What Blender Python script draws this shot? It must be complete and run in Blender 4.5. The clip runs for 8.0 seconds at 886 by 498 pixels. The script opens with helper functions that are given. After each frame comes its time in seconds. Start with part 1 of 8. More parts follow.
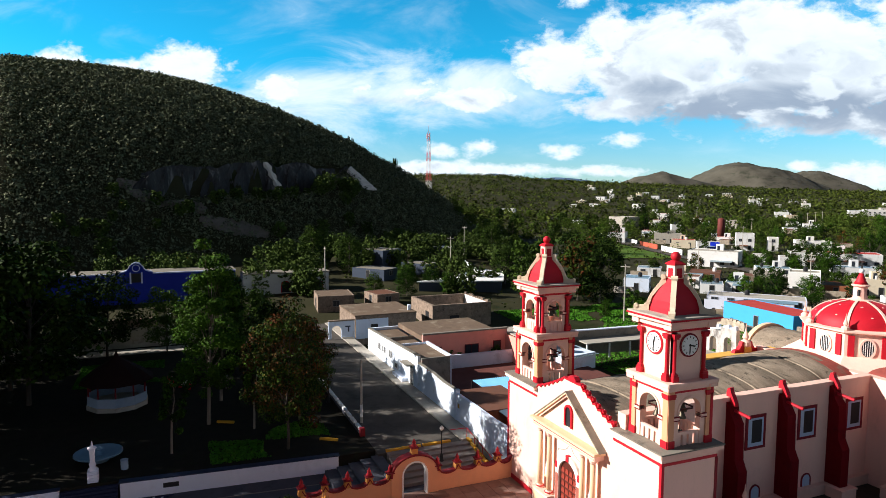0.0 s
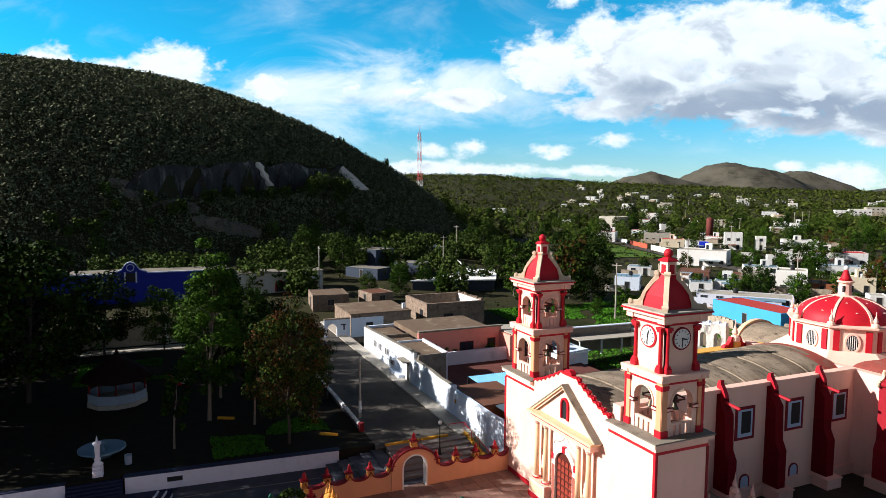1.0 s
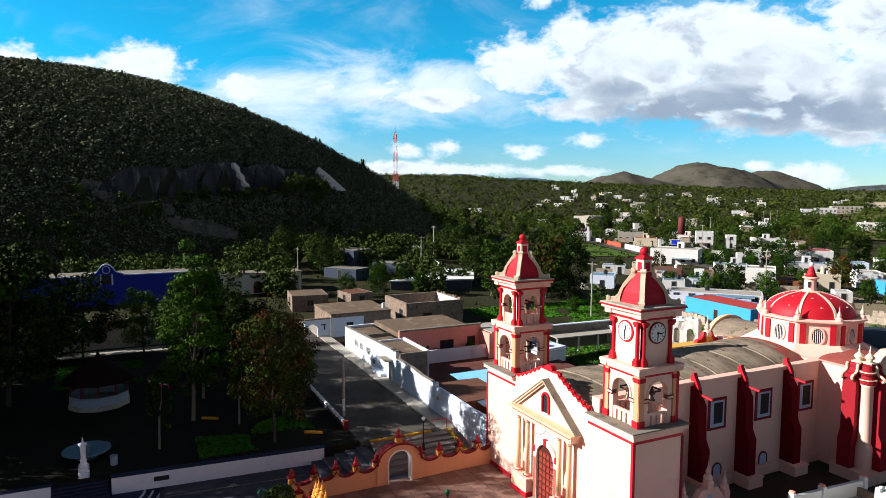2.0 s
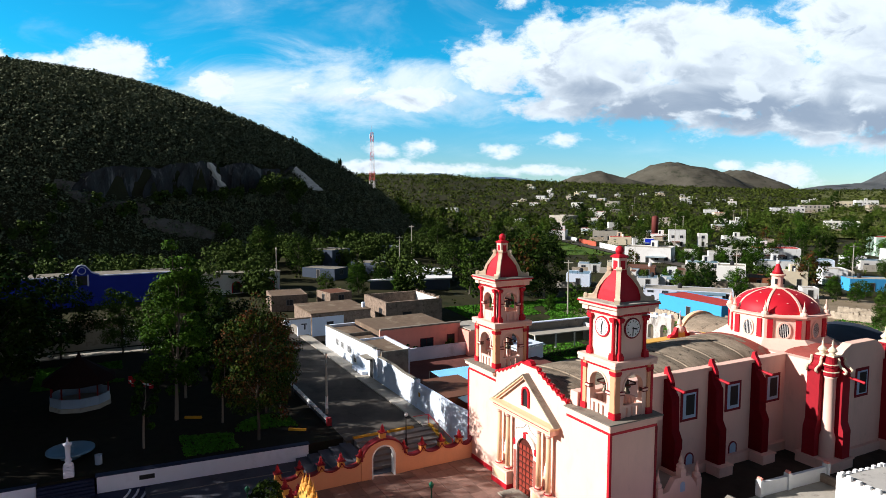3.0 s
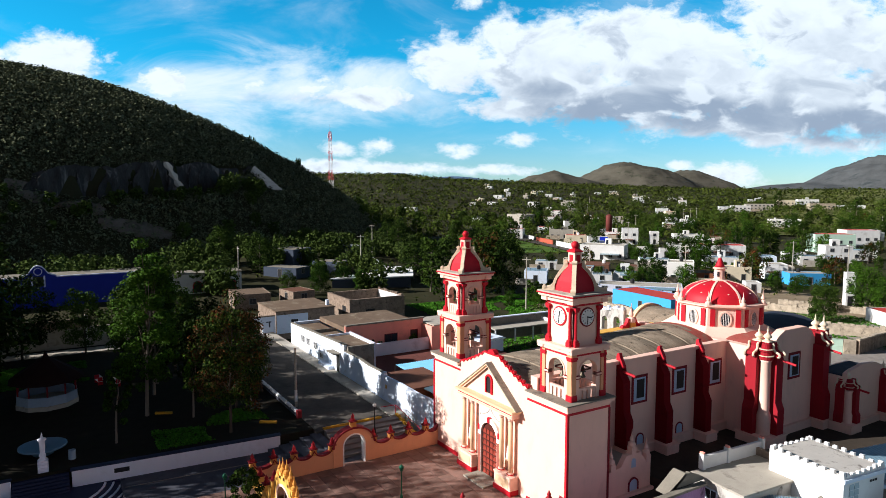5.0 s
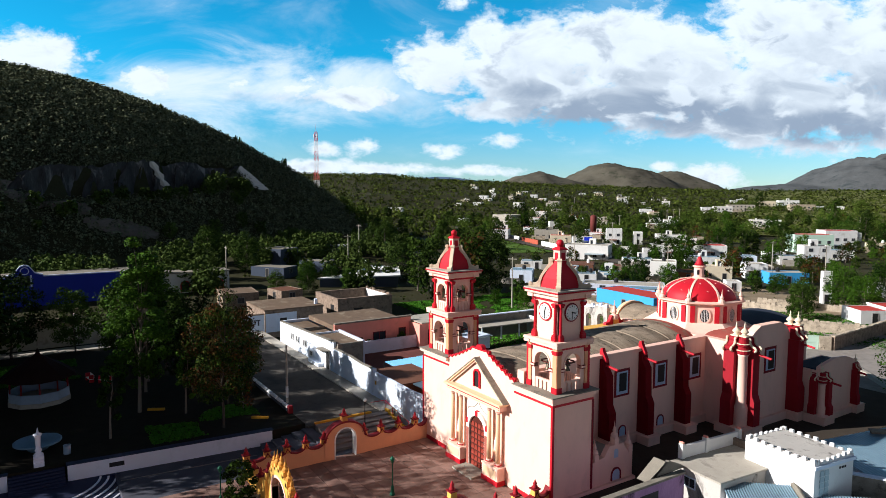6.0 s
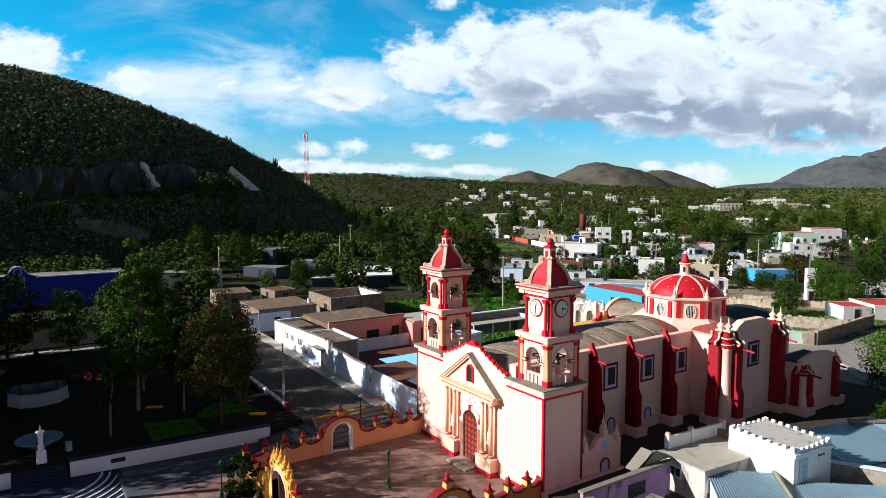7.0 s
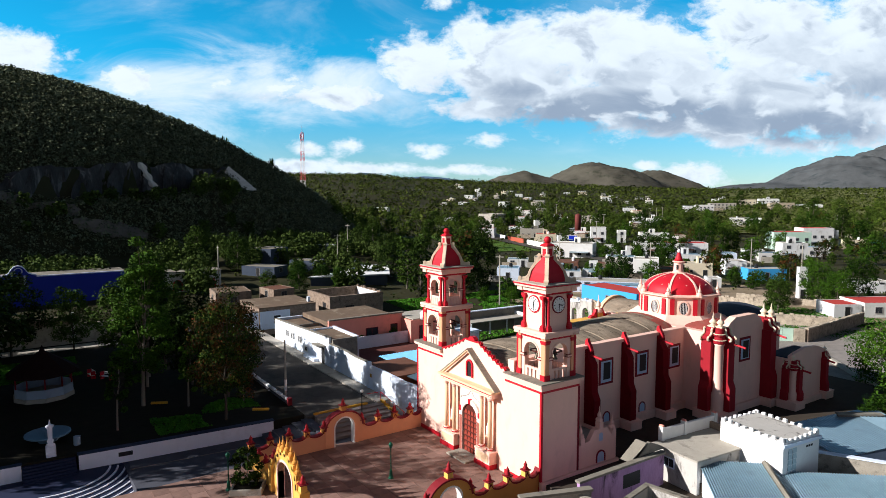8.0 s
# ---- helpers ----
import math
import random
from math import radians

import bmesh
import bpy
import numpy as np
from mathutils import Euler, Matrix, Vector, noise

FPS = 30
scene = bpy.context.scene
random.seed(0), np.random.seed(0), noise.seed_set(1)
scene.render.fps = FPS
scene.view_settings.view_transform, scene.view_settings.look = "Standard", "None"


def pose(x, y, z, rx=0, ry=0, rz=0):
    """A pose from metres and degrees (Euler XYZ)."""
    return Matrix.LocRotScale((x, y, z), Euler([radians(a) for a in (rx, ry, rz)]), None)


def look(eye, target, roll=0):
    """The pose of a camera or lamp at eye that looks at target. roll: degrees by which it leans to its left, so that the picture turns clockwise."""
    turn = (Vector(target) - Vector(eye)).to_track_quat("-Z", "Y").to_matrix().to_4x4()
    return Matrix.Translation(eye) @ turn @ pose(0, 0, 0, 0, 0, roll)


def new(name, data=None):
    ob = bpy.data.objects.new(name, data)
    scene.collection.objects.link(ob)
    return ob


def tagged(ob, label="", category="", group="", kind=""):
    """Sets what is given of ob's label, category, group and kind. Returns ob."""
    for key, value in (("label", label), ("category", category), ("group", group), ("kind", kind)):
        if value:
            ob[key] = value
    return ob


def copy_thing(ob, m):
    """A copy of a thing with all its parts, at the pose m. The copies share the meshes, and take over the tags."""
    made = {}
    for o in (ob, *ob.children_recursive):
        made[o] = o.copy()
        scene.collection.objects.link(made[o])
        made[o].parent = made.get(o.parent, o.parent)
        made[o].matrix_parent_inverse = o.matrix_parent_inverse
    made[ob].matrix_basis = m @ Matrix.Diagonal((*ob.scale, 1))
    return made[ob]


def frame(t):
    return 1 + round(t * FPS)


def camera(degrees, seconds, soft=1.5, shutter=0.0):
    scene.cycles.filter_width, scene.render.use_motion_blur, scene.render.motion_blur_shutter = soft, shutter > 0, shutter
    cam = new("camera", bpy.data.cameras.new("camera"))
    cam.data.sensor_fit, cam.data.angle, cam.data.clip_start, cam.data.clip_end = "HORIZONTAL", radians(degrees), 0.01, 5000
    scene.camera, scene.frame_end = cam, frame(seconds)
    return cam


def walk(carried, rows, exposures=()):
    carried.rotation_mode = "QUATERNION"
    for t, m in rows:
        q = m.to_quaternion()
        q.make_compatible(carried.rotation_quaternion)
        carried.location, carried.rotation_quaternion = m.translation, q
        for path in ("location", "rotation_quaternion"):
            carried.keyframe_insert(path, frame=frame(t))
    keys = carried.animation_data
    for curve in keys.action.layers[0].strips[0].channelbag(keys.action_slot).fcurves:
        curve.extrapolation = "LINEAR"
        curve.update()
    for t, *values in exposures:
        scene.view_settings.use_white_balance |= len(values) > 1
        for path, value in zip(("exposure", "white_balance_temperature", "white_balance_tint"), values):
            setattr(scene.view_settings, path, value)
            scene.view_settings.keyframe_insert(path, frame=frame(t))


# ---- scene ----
cam = camera(68.4, 8.0, 0.7)
EXPOSURE = 0.72
PATH = [
    (0, (39.2, -26.754, 23.507), (37.363, -25.983, 23.33), 0.3),
    (0.5, (39.657, -27.351, 23.485), (37.822, -26.575, 23.308), 0.2),
    (1, (40.139, -27.932, 23.455), (38.314, -27.133, 23.278), 0.3),
    (1.5, (40.609, -28.508, 23.474), (38.8, -27.674, 23.298), 0.2),
    (3, (42.1, -30.11, 23.668), (40.34, -29.178, 23.49), 0.1),
    (3.5, (42.613, -30.607, 23.688), (40.871, -29.64, 23.509), 0.0),
    (4, (43.139, -31.069, 23.678), (41.413, -30.074, 23.498), 0.0),
    (4.5, (43.753, -31.637, 23.685), (42.043, -30.616, 23.505), -0.0),
    (6, (45.642, -33.408, 23.632), (43.969, -32.326, 23.454), 0.2),
    (6.5, (46.265, -34.003, 23.671), (44.603, -32.905, 23.493), 0.1),
    (7, (46.858, -34.564, 23.706), (45.202, -33.457, 23.527), 0.0),
    (7.5, (47.381, -35.165, 23.698), (45.729, -34.052, 23.518), 0.0),
    (8, (47.92, -35.833, 23.689), (46.273, -34.714, 23.51), 0.0),
]
walk(cam, [(t, look(eye, target, roll)) for t, eye, target, roll in PATH], [(0, EXPOSURE + 0.06, 6500, 10), (1.5, EXPOSURE + 0.02, 6450, 10), (4.5, EXPOSURE - 0.05, 6350, 10), (8, EXPOSURE - 0.10, 6300, 10)])

GROUND = -1.2          # level of the church square
STREET = -0.2          # level of the street and the park

# ---- light ----
SUN_WAY = Vector((0.38, 0.92, -0.49)).normalized()
sun = new("sun", bpy.data.lights.new("sun", "SUN"))
sun.data.energy, sun.data.angle, sun.data.color = 5.0, radians(0.5), (1.0, 0.96, 0.92)
sun.matrix_world = look((-60, -150, 120), Vector((-60, -150, 120)) + SUN_WAY)

world = bpy.data.worlds.new("sky")
scene.world = world
world.use_nodes = True


class Nodes:
    """Short hand for node trees."""

    def __init__(self, tree):
        self.tree = tree

    def add(self, kind, inputs=None, **props):
        node = self.tree.nodes.new(kind)
        for key, value in props.items():
            setattr(node, key, value)
        for key, value in (inputs or {}).items():
            if isinstance(value, bpy.types.NodeSocket):
                self.tree.links.new(value, node.inputs[key])
            else:
                node.inputs[key].default_value = value
        return node

    def math(self, op, a, b=0.0, c=0.0, clamp=False):
        return self.add("ShaderNodeMath", {0: a, 1: b, 2: c}, operation=op, use_clamp=clamp).outputs[0]

    def vmath(self, op, a, b=(0, 0, 0)):
        node = self.add("ShaderNodeVectorMath", {0: a, 1: b}, operation=op)
        return node.outputs["Value"] if op in ("DOT_PRODUCT", "LENGTH", "DISTANCE") else node.outputs[0]

    def noise(self, vec, scale, detail=4.0, rough=0.5, warp=0.0):
        return self.add("ShaderNodeTexNoise", {"Vector": vec, "Scale": scale, "Detail": detail, "Roughness": rough, "Distortion": warp}).outputs[0]

    def span(self, v, a, b, lo=0.0, hi=1.0):
        return self.add("ShaderNodeMapRange", {"Value": v, "From Min": a, "From Max": b, "To Min": lo, "To Max": hi}, interpolation_type="SMOOTHSTEP").outputs[0]

    def mix(self, fac, a, b, blend="MIX"):
        node = self.add("ShaderNodeMix", {0: fac, 6: a, 7: b}, data_type="RGBA", blend_type=blend)
        return node.outputs[2]

    def link(self, a, b):
        self.tree.links.new(a, b)


def rgba(c):
    return (c[0], c[1], c[2], 1.0)


# sky with cumulus banks; u and v are slopes along fixed directions of the valley
VALLEY = Vector((-0.858, 0.514, 0.0))
ACROSS = Vector((0.514, 0.858, 0.0))


def build_sky():
    n = Nodes(world.node_tree)
    for node in list(world.node_tree.nodes):
        world.node_tree.nodes.remove(node)
    way = n.add("ShaderNodeTexCoord").outputs["Generated"]
    z = n.add("ShaderNodeSeparateXYZ", {0: way}).outputs[2]
    ahead = n.math("MAXIMUM", n.vmath("DOT_PRODUCT", way, VALLEY), 0.08)
    u = n.math("DIVIDE", n.vmath("DOT_PRODUCT", way, ACROSS), ahead)
    v = n.math("DIVIDE", z, ahead)
    uv = n.add("ShaderNodeCombineXYZ", {0: u, 1: v, 2: 0.0}).outputs[0]
    sky = n.add("ShaderNodeTexSky", sky_type="NISHITA", sun_disc=False)
    sky.sun_elevation, sky.sun_rotation = math.asin(-SUN_WAY.z), math.atan2(-SUN_WAY.x, -SUN_WAY.y)
    sky.altitude, sky.air_density, sky.dust_density, sky.ozone_density = 2000, 1.0, 0.3, 2.0
    # thin mountain air: the sky deepens quickly from the hazy horizon upwards
    tint = n.mix(n.span(z, 0.0, 0.20), rgba(SKY_LOW), rgba(SKY_HIGH))
    tint = n.mix(n.span(z, 0.30, 0.80), tint, rgba(SKY_TOP))
    blue = n.mix(1.0, sky.outputs[0], tint, "MULTIPLY")
    # unseen broken grey cloud overhead and behind, added to lower the ambient light
    aside = n.math("MAXIMUM", n.span(z, 0.38, 0.65), n.span(n.vmath("DOT_PRODUCT", way, VALLEY), 0.55, 0.15))
    lid = n.math("MULTIPLY", aside, n.span(n.noise(way, 3.0, 6.0, 0.6, 0.3), 0.30, 0.55, 0.45, 0.95))
    blue = n.mix(lid, blue, n.mix(n.span(z, 0.12, 0.60), rgba(AMBIENT_LID), rgba(AMBIENT_OVERHEAD)))
    # cumulus heaps: centre u, v, half width, half height, weight
    heaps = [(0.03, 0.190, 0.055, 0.038, 1.2), (0.10, 0.240, 0.035, 0.030, 0.95), (0.055, 0.278, 0.03, 0.012, 0.8), (0.17, 0.190, 0.12, 0.055, 1.35), (0.33, 0.205, 0.15, 0.055, 1.35),
             (0.30, 0.255, 0.05, 0.022, 0.95), (0.57, 0.225, 0.11, 0.070, 1.45), (0.76, 0.215, 0.16, 0.085, 1.4), (0.46, 0.160, 0.20, 0.038, 1.3), (0.66, 0.130, 0.20, 0.035, 1.2), (0.13, 0.125, 0.11, 0.020, 1.0), (0.30, 0.120, 0.14, 0.018, 0.95),
             (0.118, 0.075, 0.034, 0.013, 0.95), (0.04, 0.060, 0.035, 0.013, 0.8), (0.525, 0.076, 0.07, 0.010, 0.85), (0.64, 0.075, 0.12, 0.020, 0.95), (0.50, 0.108, 0.20, 0.030, 1.15), (0.22, 0.142, 0.10, 0.026, 1.3), (0.38, 0.136, 0.12, 0.028, 1.35), (0.66, 0.10, 0.16, 0.026, 1.0),
             (-0.575, 0.188, 0.070, 0.028, 1.25), (-0.54, 0.203, 0.03, 0.018, 1.1), (-0.69, 0.190, 0.06, 0.020, 1.2), (-0.79, 0.200, 0.06, 0.02, 1.15), (-0.19, 0.146, 0.06, 0.020, 0.9), (-0.095, 0.140, 0.07, 0.022, 1.0), (-0.02, 0.178, 0.035, 0.022, 0.8), (-0.29, 0.156, 0.06, 0.016, 0.7), (-0.40, 0.155, 0.05, 0.02, 0.95),
             (-0.09, 0.068, 0.025, 0.014, 0.95), (-0.145, 0.062, 0.025, 0.012, 0.85), (-0.17, 0.034, 0.07, 0.012, 1.0), (-0.05, 0.032, 0.08, 0.010, 0.95), (0.08, 0.030, 0.09, 0.009, 0.8), (0.44, 0.022, 0.05, 0.018, 0.95), (0.375, 0.038, 0.02, 0.008, 0.9), (1.2, 0.25, 0.35, 0.12, 1.2)]

    # where the bank is thick and its underside lies in its own shade
    thick = [(0.36, 0.118, 0.27, 0.032, 1.0), (0.60, 0.100, 0.22, 0.030, 1.0), (0.20, 0.150, 0.10, 0.022, 0.75), (0.33, 0.175, 0.12, 0.020, 0.55), (0.55, 0.155, 0.10, 0.020, 0.6), (0.72, 0.165, 0.10, 0.03, 0.6), (-0.20, 0.137, 0.08, 0.010, 0.5), (-0.60, 0.178, 0.06, 0.010, 0.5)]

    def field(where, bumps=heaps):
        total = None
        for cu, cv, ru, rv, weight in bumps:
            off = n.vmath("MULTIPLY", n.vmath("SUBTRACT", where, (cu, cv, 0)), (1 / ru, 1 / rv, 0))
            bump = n.math("MULTIPLY", n.math("POWER", 2.718, n.math("MULTIPLY", n.vmath("DOT_PRODUCT", off, off), -0.55)), weight * 1.08)
            total = bump if total is None else n.math("MAXIMUM", total, bump)
        return total

    squeeze = n.vmath("MULTIPLY", uv, (1.0, 1.7, 1.0))
    fine = n.noise(squeeze, 11.0, 11.0, 0.6, 0.35)
    body = n.math("ADD", field(uv), n.math("ADD", n.math("MULTIPLY", n.math("SUBTRACT", fine, 0.5), 2.0), n.math("MULTIPLY", n.math("SUBTRACT", n.noise(squeeze, 40.0, 7.0, 0.65, 0.3), 0.5), 0.85)))
    heap = n.span(body, 0.40, 0.95)
    # a thin veil between the heaps
    streak = n.noise(n.vmath("MULTIPLY", uv, (1.0, 2.6, 1.0)), 4.5, 9.0, 0.6, 0.6)
    off = n.vmath("MULTIPLY", n.vmath("SUBTRACT", uv, (-0.26, 0.150, 0)), (1 / 0.34, 1 / 0.055, 0))
    patch = n.math("POWER", 2.718, n.math("MULTIPLY", n.vmath("DOT_PRODUCT", off, off), -0.9))
    veil = n.math("MULTIPLY", n.span(n.math("ADD", n.math("MULTIPLY", patch, 0.85), n.math("MULTIPLY", n.math("SUBTRACT", streak, 0.5), 2.1)), 0.18, 0.85), 0.88)
    cirrus = n.math("MULTIPLY", n.span(streak, 0.45, 0.8), 0.25)
    cover = n.math("MAXIMUM", heap, n.math("MAXIMUM", veil, cirrus))
    cover = n.math("MULTIPLY", cover, n.span(n.vmath("DOT_PRODUCT", way, VALLEY), 0.25, 0.5))
    # what lies deep behind its own cloud, as the sun comes, is grey
    above = n.math("ADD", field(n.vmath("ADD", uv, (-0.035, 0.040, 0.0))), n.math("MULTIPLY", n.math("SUBTRACT", n.noise(n.vmath("ADD", squeeze, (-0.014, 0.024, 0.0)), 11.0, 8.0, 0.6, 0.35), 0.5), 2.6))
    soft = n.math("MULTIPLY", n.math("SUBTRACT", n.noise(squeeze, 9.0, 7.0, 0.55, 0.5), 0.5), 1.5)
    dim = n.math("MAXIMUM", n.math("MULTIPLY", n.span(above, 0.35, 2.2), 0.55), n.span(n.math("ADD", field(uv, thick), soft), 0.15, 1.05))
    # the heaps shade one another inside the bank
    mottle = n.noise(n.vmath("MULTIPLY", uv, (1.0, 1.5, 1.0)), 13.0, 8.0, 0.55, 0.7)
    inner = n.math("MULTIPLY", n.span(body, 0.75, 1.35), n.span(mottle, 0.47, 0.66, 0.0, 0.62))
    dim = n.math("MAXIMUM", dim, inner)
    lit = n.math("MULTIPLY", n.span(n.noise(n.vmath("ADD", squeeze, (3.1, 1.7, 0.0)), 15.0, 7.0, 0.5, 0.4), 0.50, 0.64), 0.75)
    dim = n.math("MULTIPLY", dim, n.math("SUBTRACT", 1.0, lit))
    white = n.mix(dim, rgba(CLOUD_WHITE), rgba(CLOUD_GREY))
    final = n.mix(cover, blue, white)
    back = n.add("ShaderNodeBackground", {"Color": final, "Strength": SKY_STRENGTH})
    n.link(back.outputs[0], n.add("ShaderNodeOutputWorld").inputs[0])


SKY_STRENGTH = 0.052
SKY_LOW, SKY_HIGH, SKY_TOP = (0.92, 1.25, 1.45), (0.14, 1.85, 2.15), (0.25, 0.45, 0.60)
CLOUD_GREY, CLOUD_WHITE, AMBIENT_LID = (4.1, 5.2, 6.8), (11.2, 12.4, 13.4), (3.6, 3.5, 3.95)
AMBIENT_OVERHEAD = (0.62, 0.68, 0.90)
build_sky()

# ---- materials ----


def material(name, base, rough=0.8, metal=0.0, vary=0.18, scale=3.0, stain=0.0, stain_colour=(0.08, 0.07, 0.06), bump=0.15, bump_scale=40.0, each=0.0, each_hue=0.0, stretch=(1, 1, 1), stain_scale=0.7):
    """A weathered surface: colour drifting at two sizes, stains, fine relief, and a change from object to object."""
    mat = bpy.data.materials.new(name)
    mat.use_nodes = True
    n = Nodes(mat.node_tree)
    shader = mat.node_tree.nodes["Principled BSDF"]
    place = n.vmath("MULTIPLY", n.add("ShaderNodeTexCoord").outputs["Object"], stretch)
    broad = n.noise(place, scale * 0.25, 5.0, 0.6)
    fine = n.noise(place, scale * 5.0, 4.0, 0.6)
    drift = n.math("ADD", n.math("MULTIPLY", n.math("SUBTRACT", broad, 0.5), 2.2 * vary), n.math("MULTIPLY", n.math("SUBTRACT", fine, 0.5), 1.1 * vary))
    bright = n.math("ADD", 1.0, drift)
    if each:
        roll = n.add("ShaderNodeObjectInfo").outputs["Random"]
        bright = n.math("MULTIPLY", bright, n.math("ADD", 1.0 - each, n.math("MULTIPLY", roll, 2 * each)))
    colour = n.vmath("MULTIPLY", rgba(base)[:3], n.add("ShaderNodeCombineXYZ", {0: bright, 1: bright, 2: bright}).outputs[0])
    if each_hue:
        roll = n.add("ShaderNodeObjectInfo").outputs["Random"]
        hue = n.math("ADD", 0.5 - each_hue, n.math("MULTIPLY", n.math("FRACT", n.math("MULTIPLY", roll, 7.31)), 2 * each_hue))
        colour = n.add("ShaderNodeHueSaturation", {"Hue": hue, "Color": colour}).outputs[0]
    if stain:
        blot = n.span(n.noise(place, stain_scale, 8.0, 0.68, 0.4), 0.52, 0.70, 0.0, stain)
        colour = n.mix(blot, colour, rgba(stain_colour))
    n.link(colour, shader.inputs["Base Color"])
    shader.inputs["Roughness"].default_value, shader.inputs["Metallic"].default_value = rough, metal
    shader.inputs["Specular IOR Level"].default_value = 0.25 if rough < 0.8 else 0.05
    if bump:
        grain = n.noise(place, bump_scale, 3.0, 0.6)
        relief = n.add("ShaderNodeBump", {"Strength": bump, "Distance": 0.03, "Height": grain})
        n.link(relief.outputs[0], shader.inputs["Normal"])
    return mat


def leaf_material(name, low, high, patches=0.35, rough=0.65, accent=None):
    """Foliage: each leaf or clump takes its own green."""
    mat = bpy.data.materials.new(name)
    mat.use_nodes = True
    n = Nodes(mat.node_tree)
    shader = mat.node_tree.nodes["Principled BSDF"]
    pick = n.add("ShaderNodeNewGeometry").outputs["Random Per Island"]
    own = n.add("ShaderNodeObjectInfo").outputs["Random"]
    place = n.add("ShaderNodeTexCoord").outputs["Object"]
    patch = n.noise(place, patches, 3.0, 0.6)
    fac = n.math("ADD", n.math("MULTIPLY", pick, 0.32), n.math("ADD", n.math("MULTIPLY", patch, 0.85), n.math("MULTIPLY", own, 0.3)))
    if accent:
        turned = n.span(n.math("ADD", n.noise(place, 0.42, 3.0, 0.6), n.math("MULTIPLY", pick, 0.12)), 0.50, 0.62)
        high = n.mix(turned, rgba(high), rgba(accent))
    # most leaves fall to the near-black low green, which paints deep shade into crowns
    colour = n.mix(n.span(fac, 0.42, 1.12), rgba(low), high if accent else rgba(high))
    n.link(colour, shader.inputs["Base Color"])
    shader.inputs["Roughness"].default_value = rough
    shader.inputs["Specular IOR Level"].default_value = 0.03
    return mat


CREAM = material("cream_plaster", (0.86, 0.555, 0.45), 0.85, vary=0.07, stain=0.22, stain_colour=(0.50, 0.33, 0.25), stretch=(1, 1, 0.45), stain_scale=0.9)
PEACH = material("peach_plaster", (0.74, 0.36, 0.20), 0.85, vary=0.08, stain=0.12, stain_colour=(0.4, 0.25, 0.18))
OCHRE = material("ochre_plaster", (0.76, 0.43, 0.10), 0.8, vary=0.08)
# duller ochre for the west piers, with their shade put into the colour
SHADED_OCHRE = material("shaded_ochre_plaster", (0.55, 0.25, 0.07), 0.85, vary=0.12)
RED = material("red_paint", (0.50, 0.010, 0.022), 0.55, vary=0.12, stain=0.10, stain_colour=(0.2, 0.01, 0.015))
MAROON = material("maroon_paint", (0.20, 0.010, 0.016), 0.7, vary=0.12)
WHITE = material("white_paint", (0.80, 0.79, 0.77), 0.8, vary=0.06, stain=0.15, stain_colour=(0.5, 0.47, 0.42))
LIME = material("limewash", (0.72, 0.79, 0.90), 0.9, vary=0.08, stain=0.35, stain_colour=(0.42, 0.38, 0.32))
STONE = material("grey_stone", (0.36, 0.32, 0.26), 0.9, vary=0.55, stain=0.75, stain_colour=(0.09, 0.08, 0.07), bump=0.8, bump_scale=5.0, scale=5.0, stain_scale=1.6)
ROOFSTONE = material("vault_plaster", (0.24, 0.19, 0.14), 0.95, vary=0.9, stain=0.95, stain_colour=(0.042, 0.036, 0.030), bump=1.0, bump_scale=4.0, scale=3.0, stain_scale=1.7, stretch=(0.5, 1.2, 0.8))
CONCRETE = material("old_concrete", (0.42, 0.38, 0.32), 0.95, vary=0.18, stain=0.6, stain_colour=(0.16, 0.14, 0.12), bump=0.3)
TRIM = material("golden_trim", (0.80, 0.54, 0.34), 0.85, vary=0.10, stain=0.15, stain_colour=(0.4, 0.25, 0.15))
# panels lighter than the door behind, painting in the shade of the gaps
DOOR_PANEL = material("lightened_panel_wood", (0.27, 0.040, 0.024), 0.55, vary=0.3, stretch=(6, 6, 1))
DOOR_WOOD = material("door_wood", (0.085, 0.016, 0.010), 0.6, vary=0.25, stretch=(6, 6, 1))
DARK = material("dark_opening", (0.02, 0.02, 0.022), 0.5, vary=0.1)
BRONZE = material("bell_bronze", (0.10, 0.085, 0.06), 0.45, 0.8, vary=0.2)
PINK = material("pink_plaster", (0.90, 0.36, 0.28), 0.85, vary=0.1, stain=0.2, stain_colour=(0.4, 0.2, 0.16))
BLUE = material("blue_paint", (0.010, 0.024, 0.29), 0.7, vary=0.12)
ASPHALT = material("street_asphalt", (0.095, 0.084, 0.073), 0.95, vary=0.35, stain=0.7, stain_colour=(0.045, 0.04, 0.036), stain_scale=0.35, bump=0.4)
# darkened paving; its dark blotches also put dappled tree shade into the colour
PAVING = material("square_paving", (0.235, 0.145, 0.118), 0.9, vary=0.35, each=0.2, stain=0.6, stain_colour=(0.11, 0.062, 0.052), stain_scale=0.5)
EARTH = material("scrub_earth", (0.040, 0.038, 0.019), 1.0, vary=0.4, stain=0.9, stain_colour=(0.014, 0.022, 0.006), bump=0.5, scale=0.3, stain_scale=0.04)
DUST = material("dry_dust", (0.24, 0.18, 0.125), 1.0, vary=0.3, stain=0.4, stain_colour=(0.12, 0.10, 0.06), bump=0.4)
GRASS = leaf_material("grass_blades", (0.03, 0.10, 0.008), (0.08, 0.24, 0.02))
TIN = material("corrugated_tin", (0.30, 0.38, 0.42), 0.45, 0.5, vary=0.15, stain=0.3, stain_colour=(0.18, 0.15, 0.13))
IRON = material("painted_iron", (0.03, 0.03, 0.03), 0.5, 0.3)
GREEN_IRON = material("green_iron", (0.01, 0.10, 0.055), 0.45, 0.2)
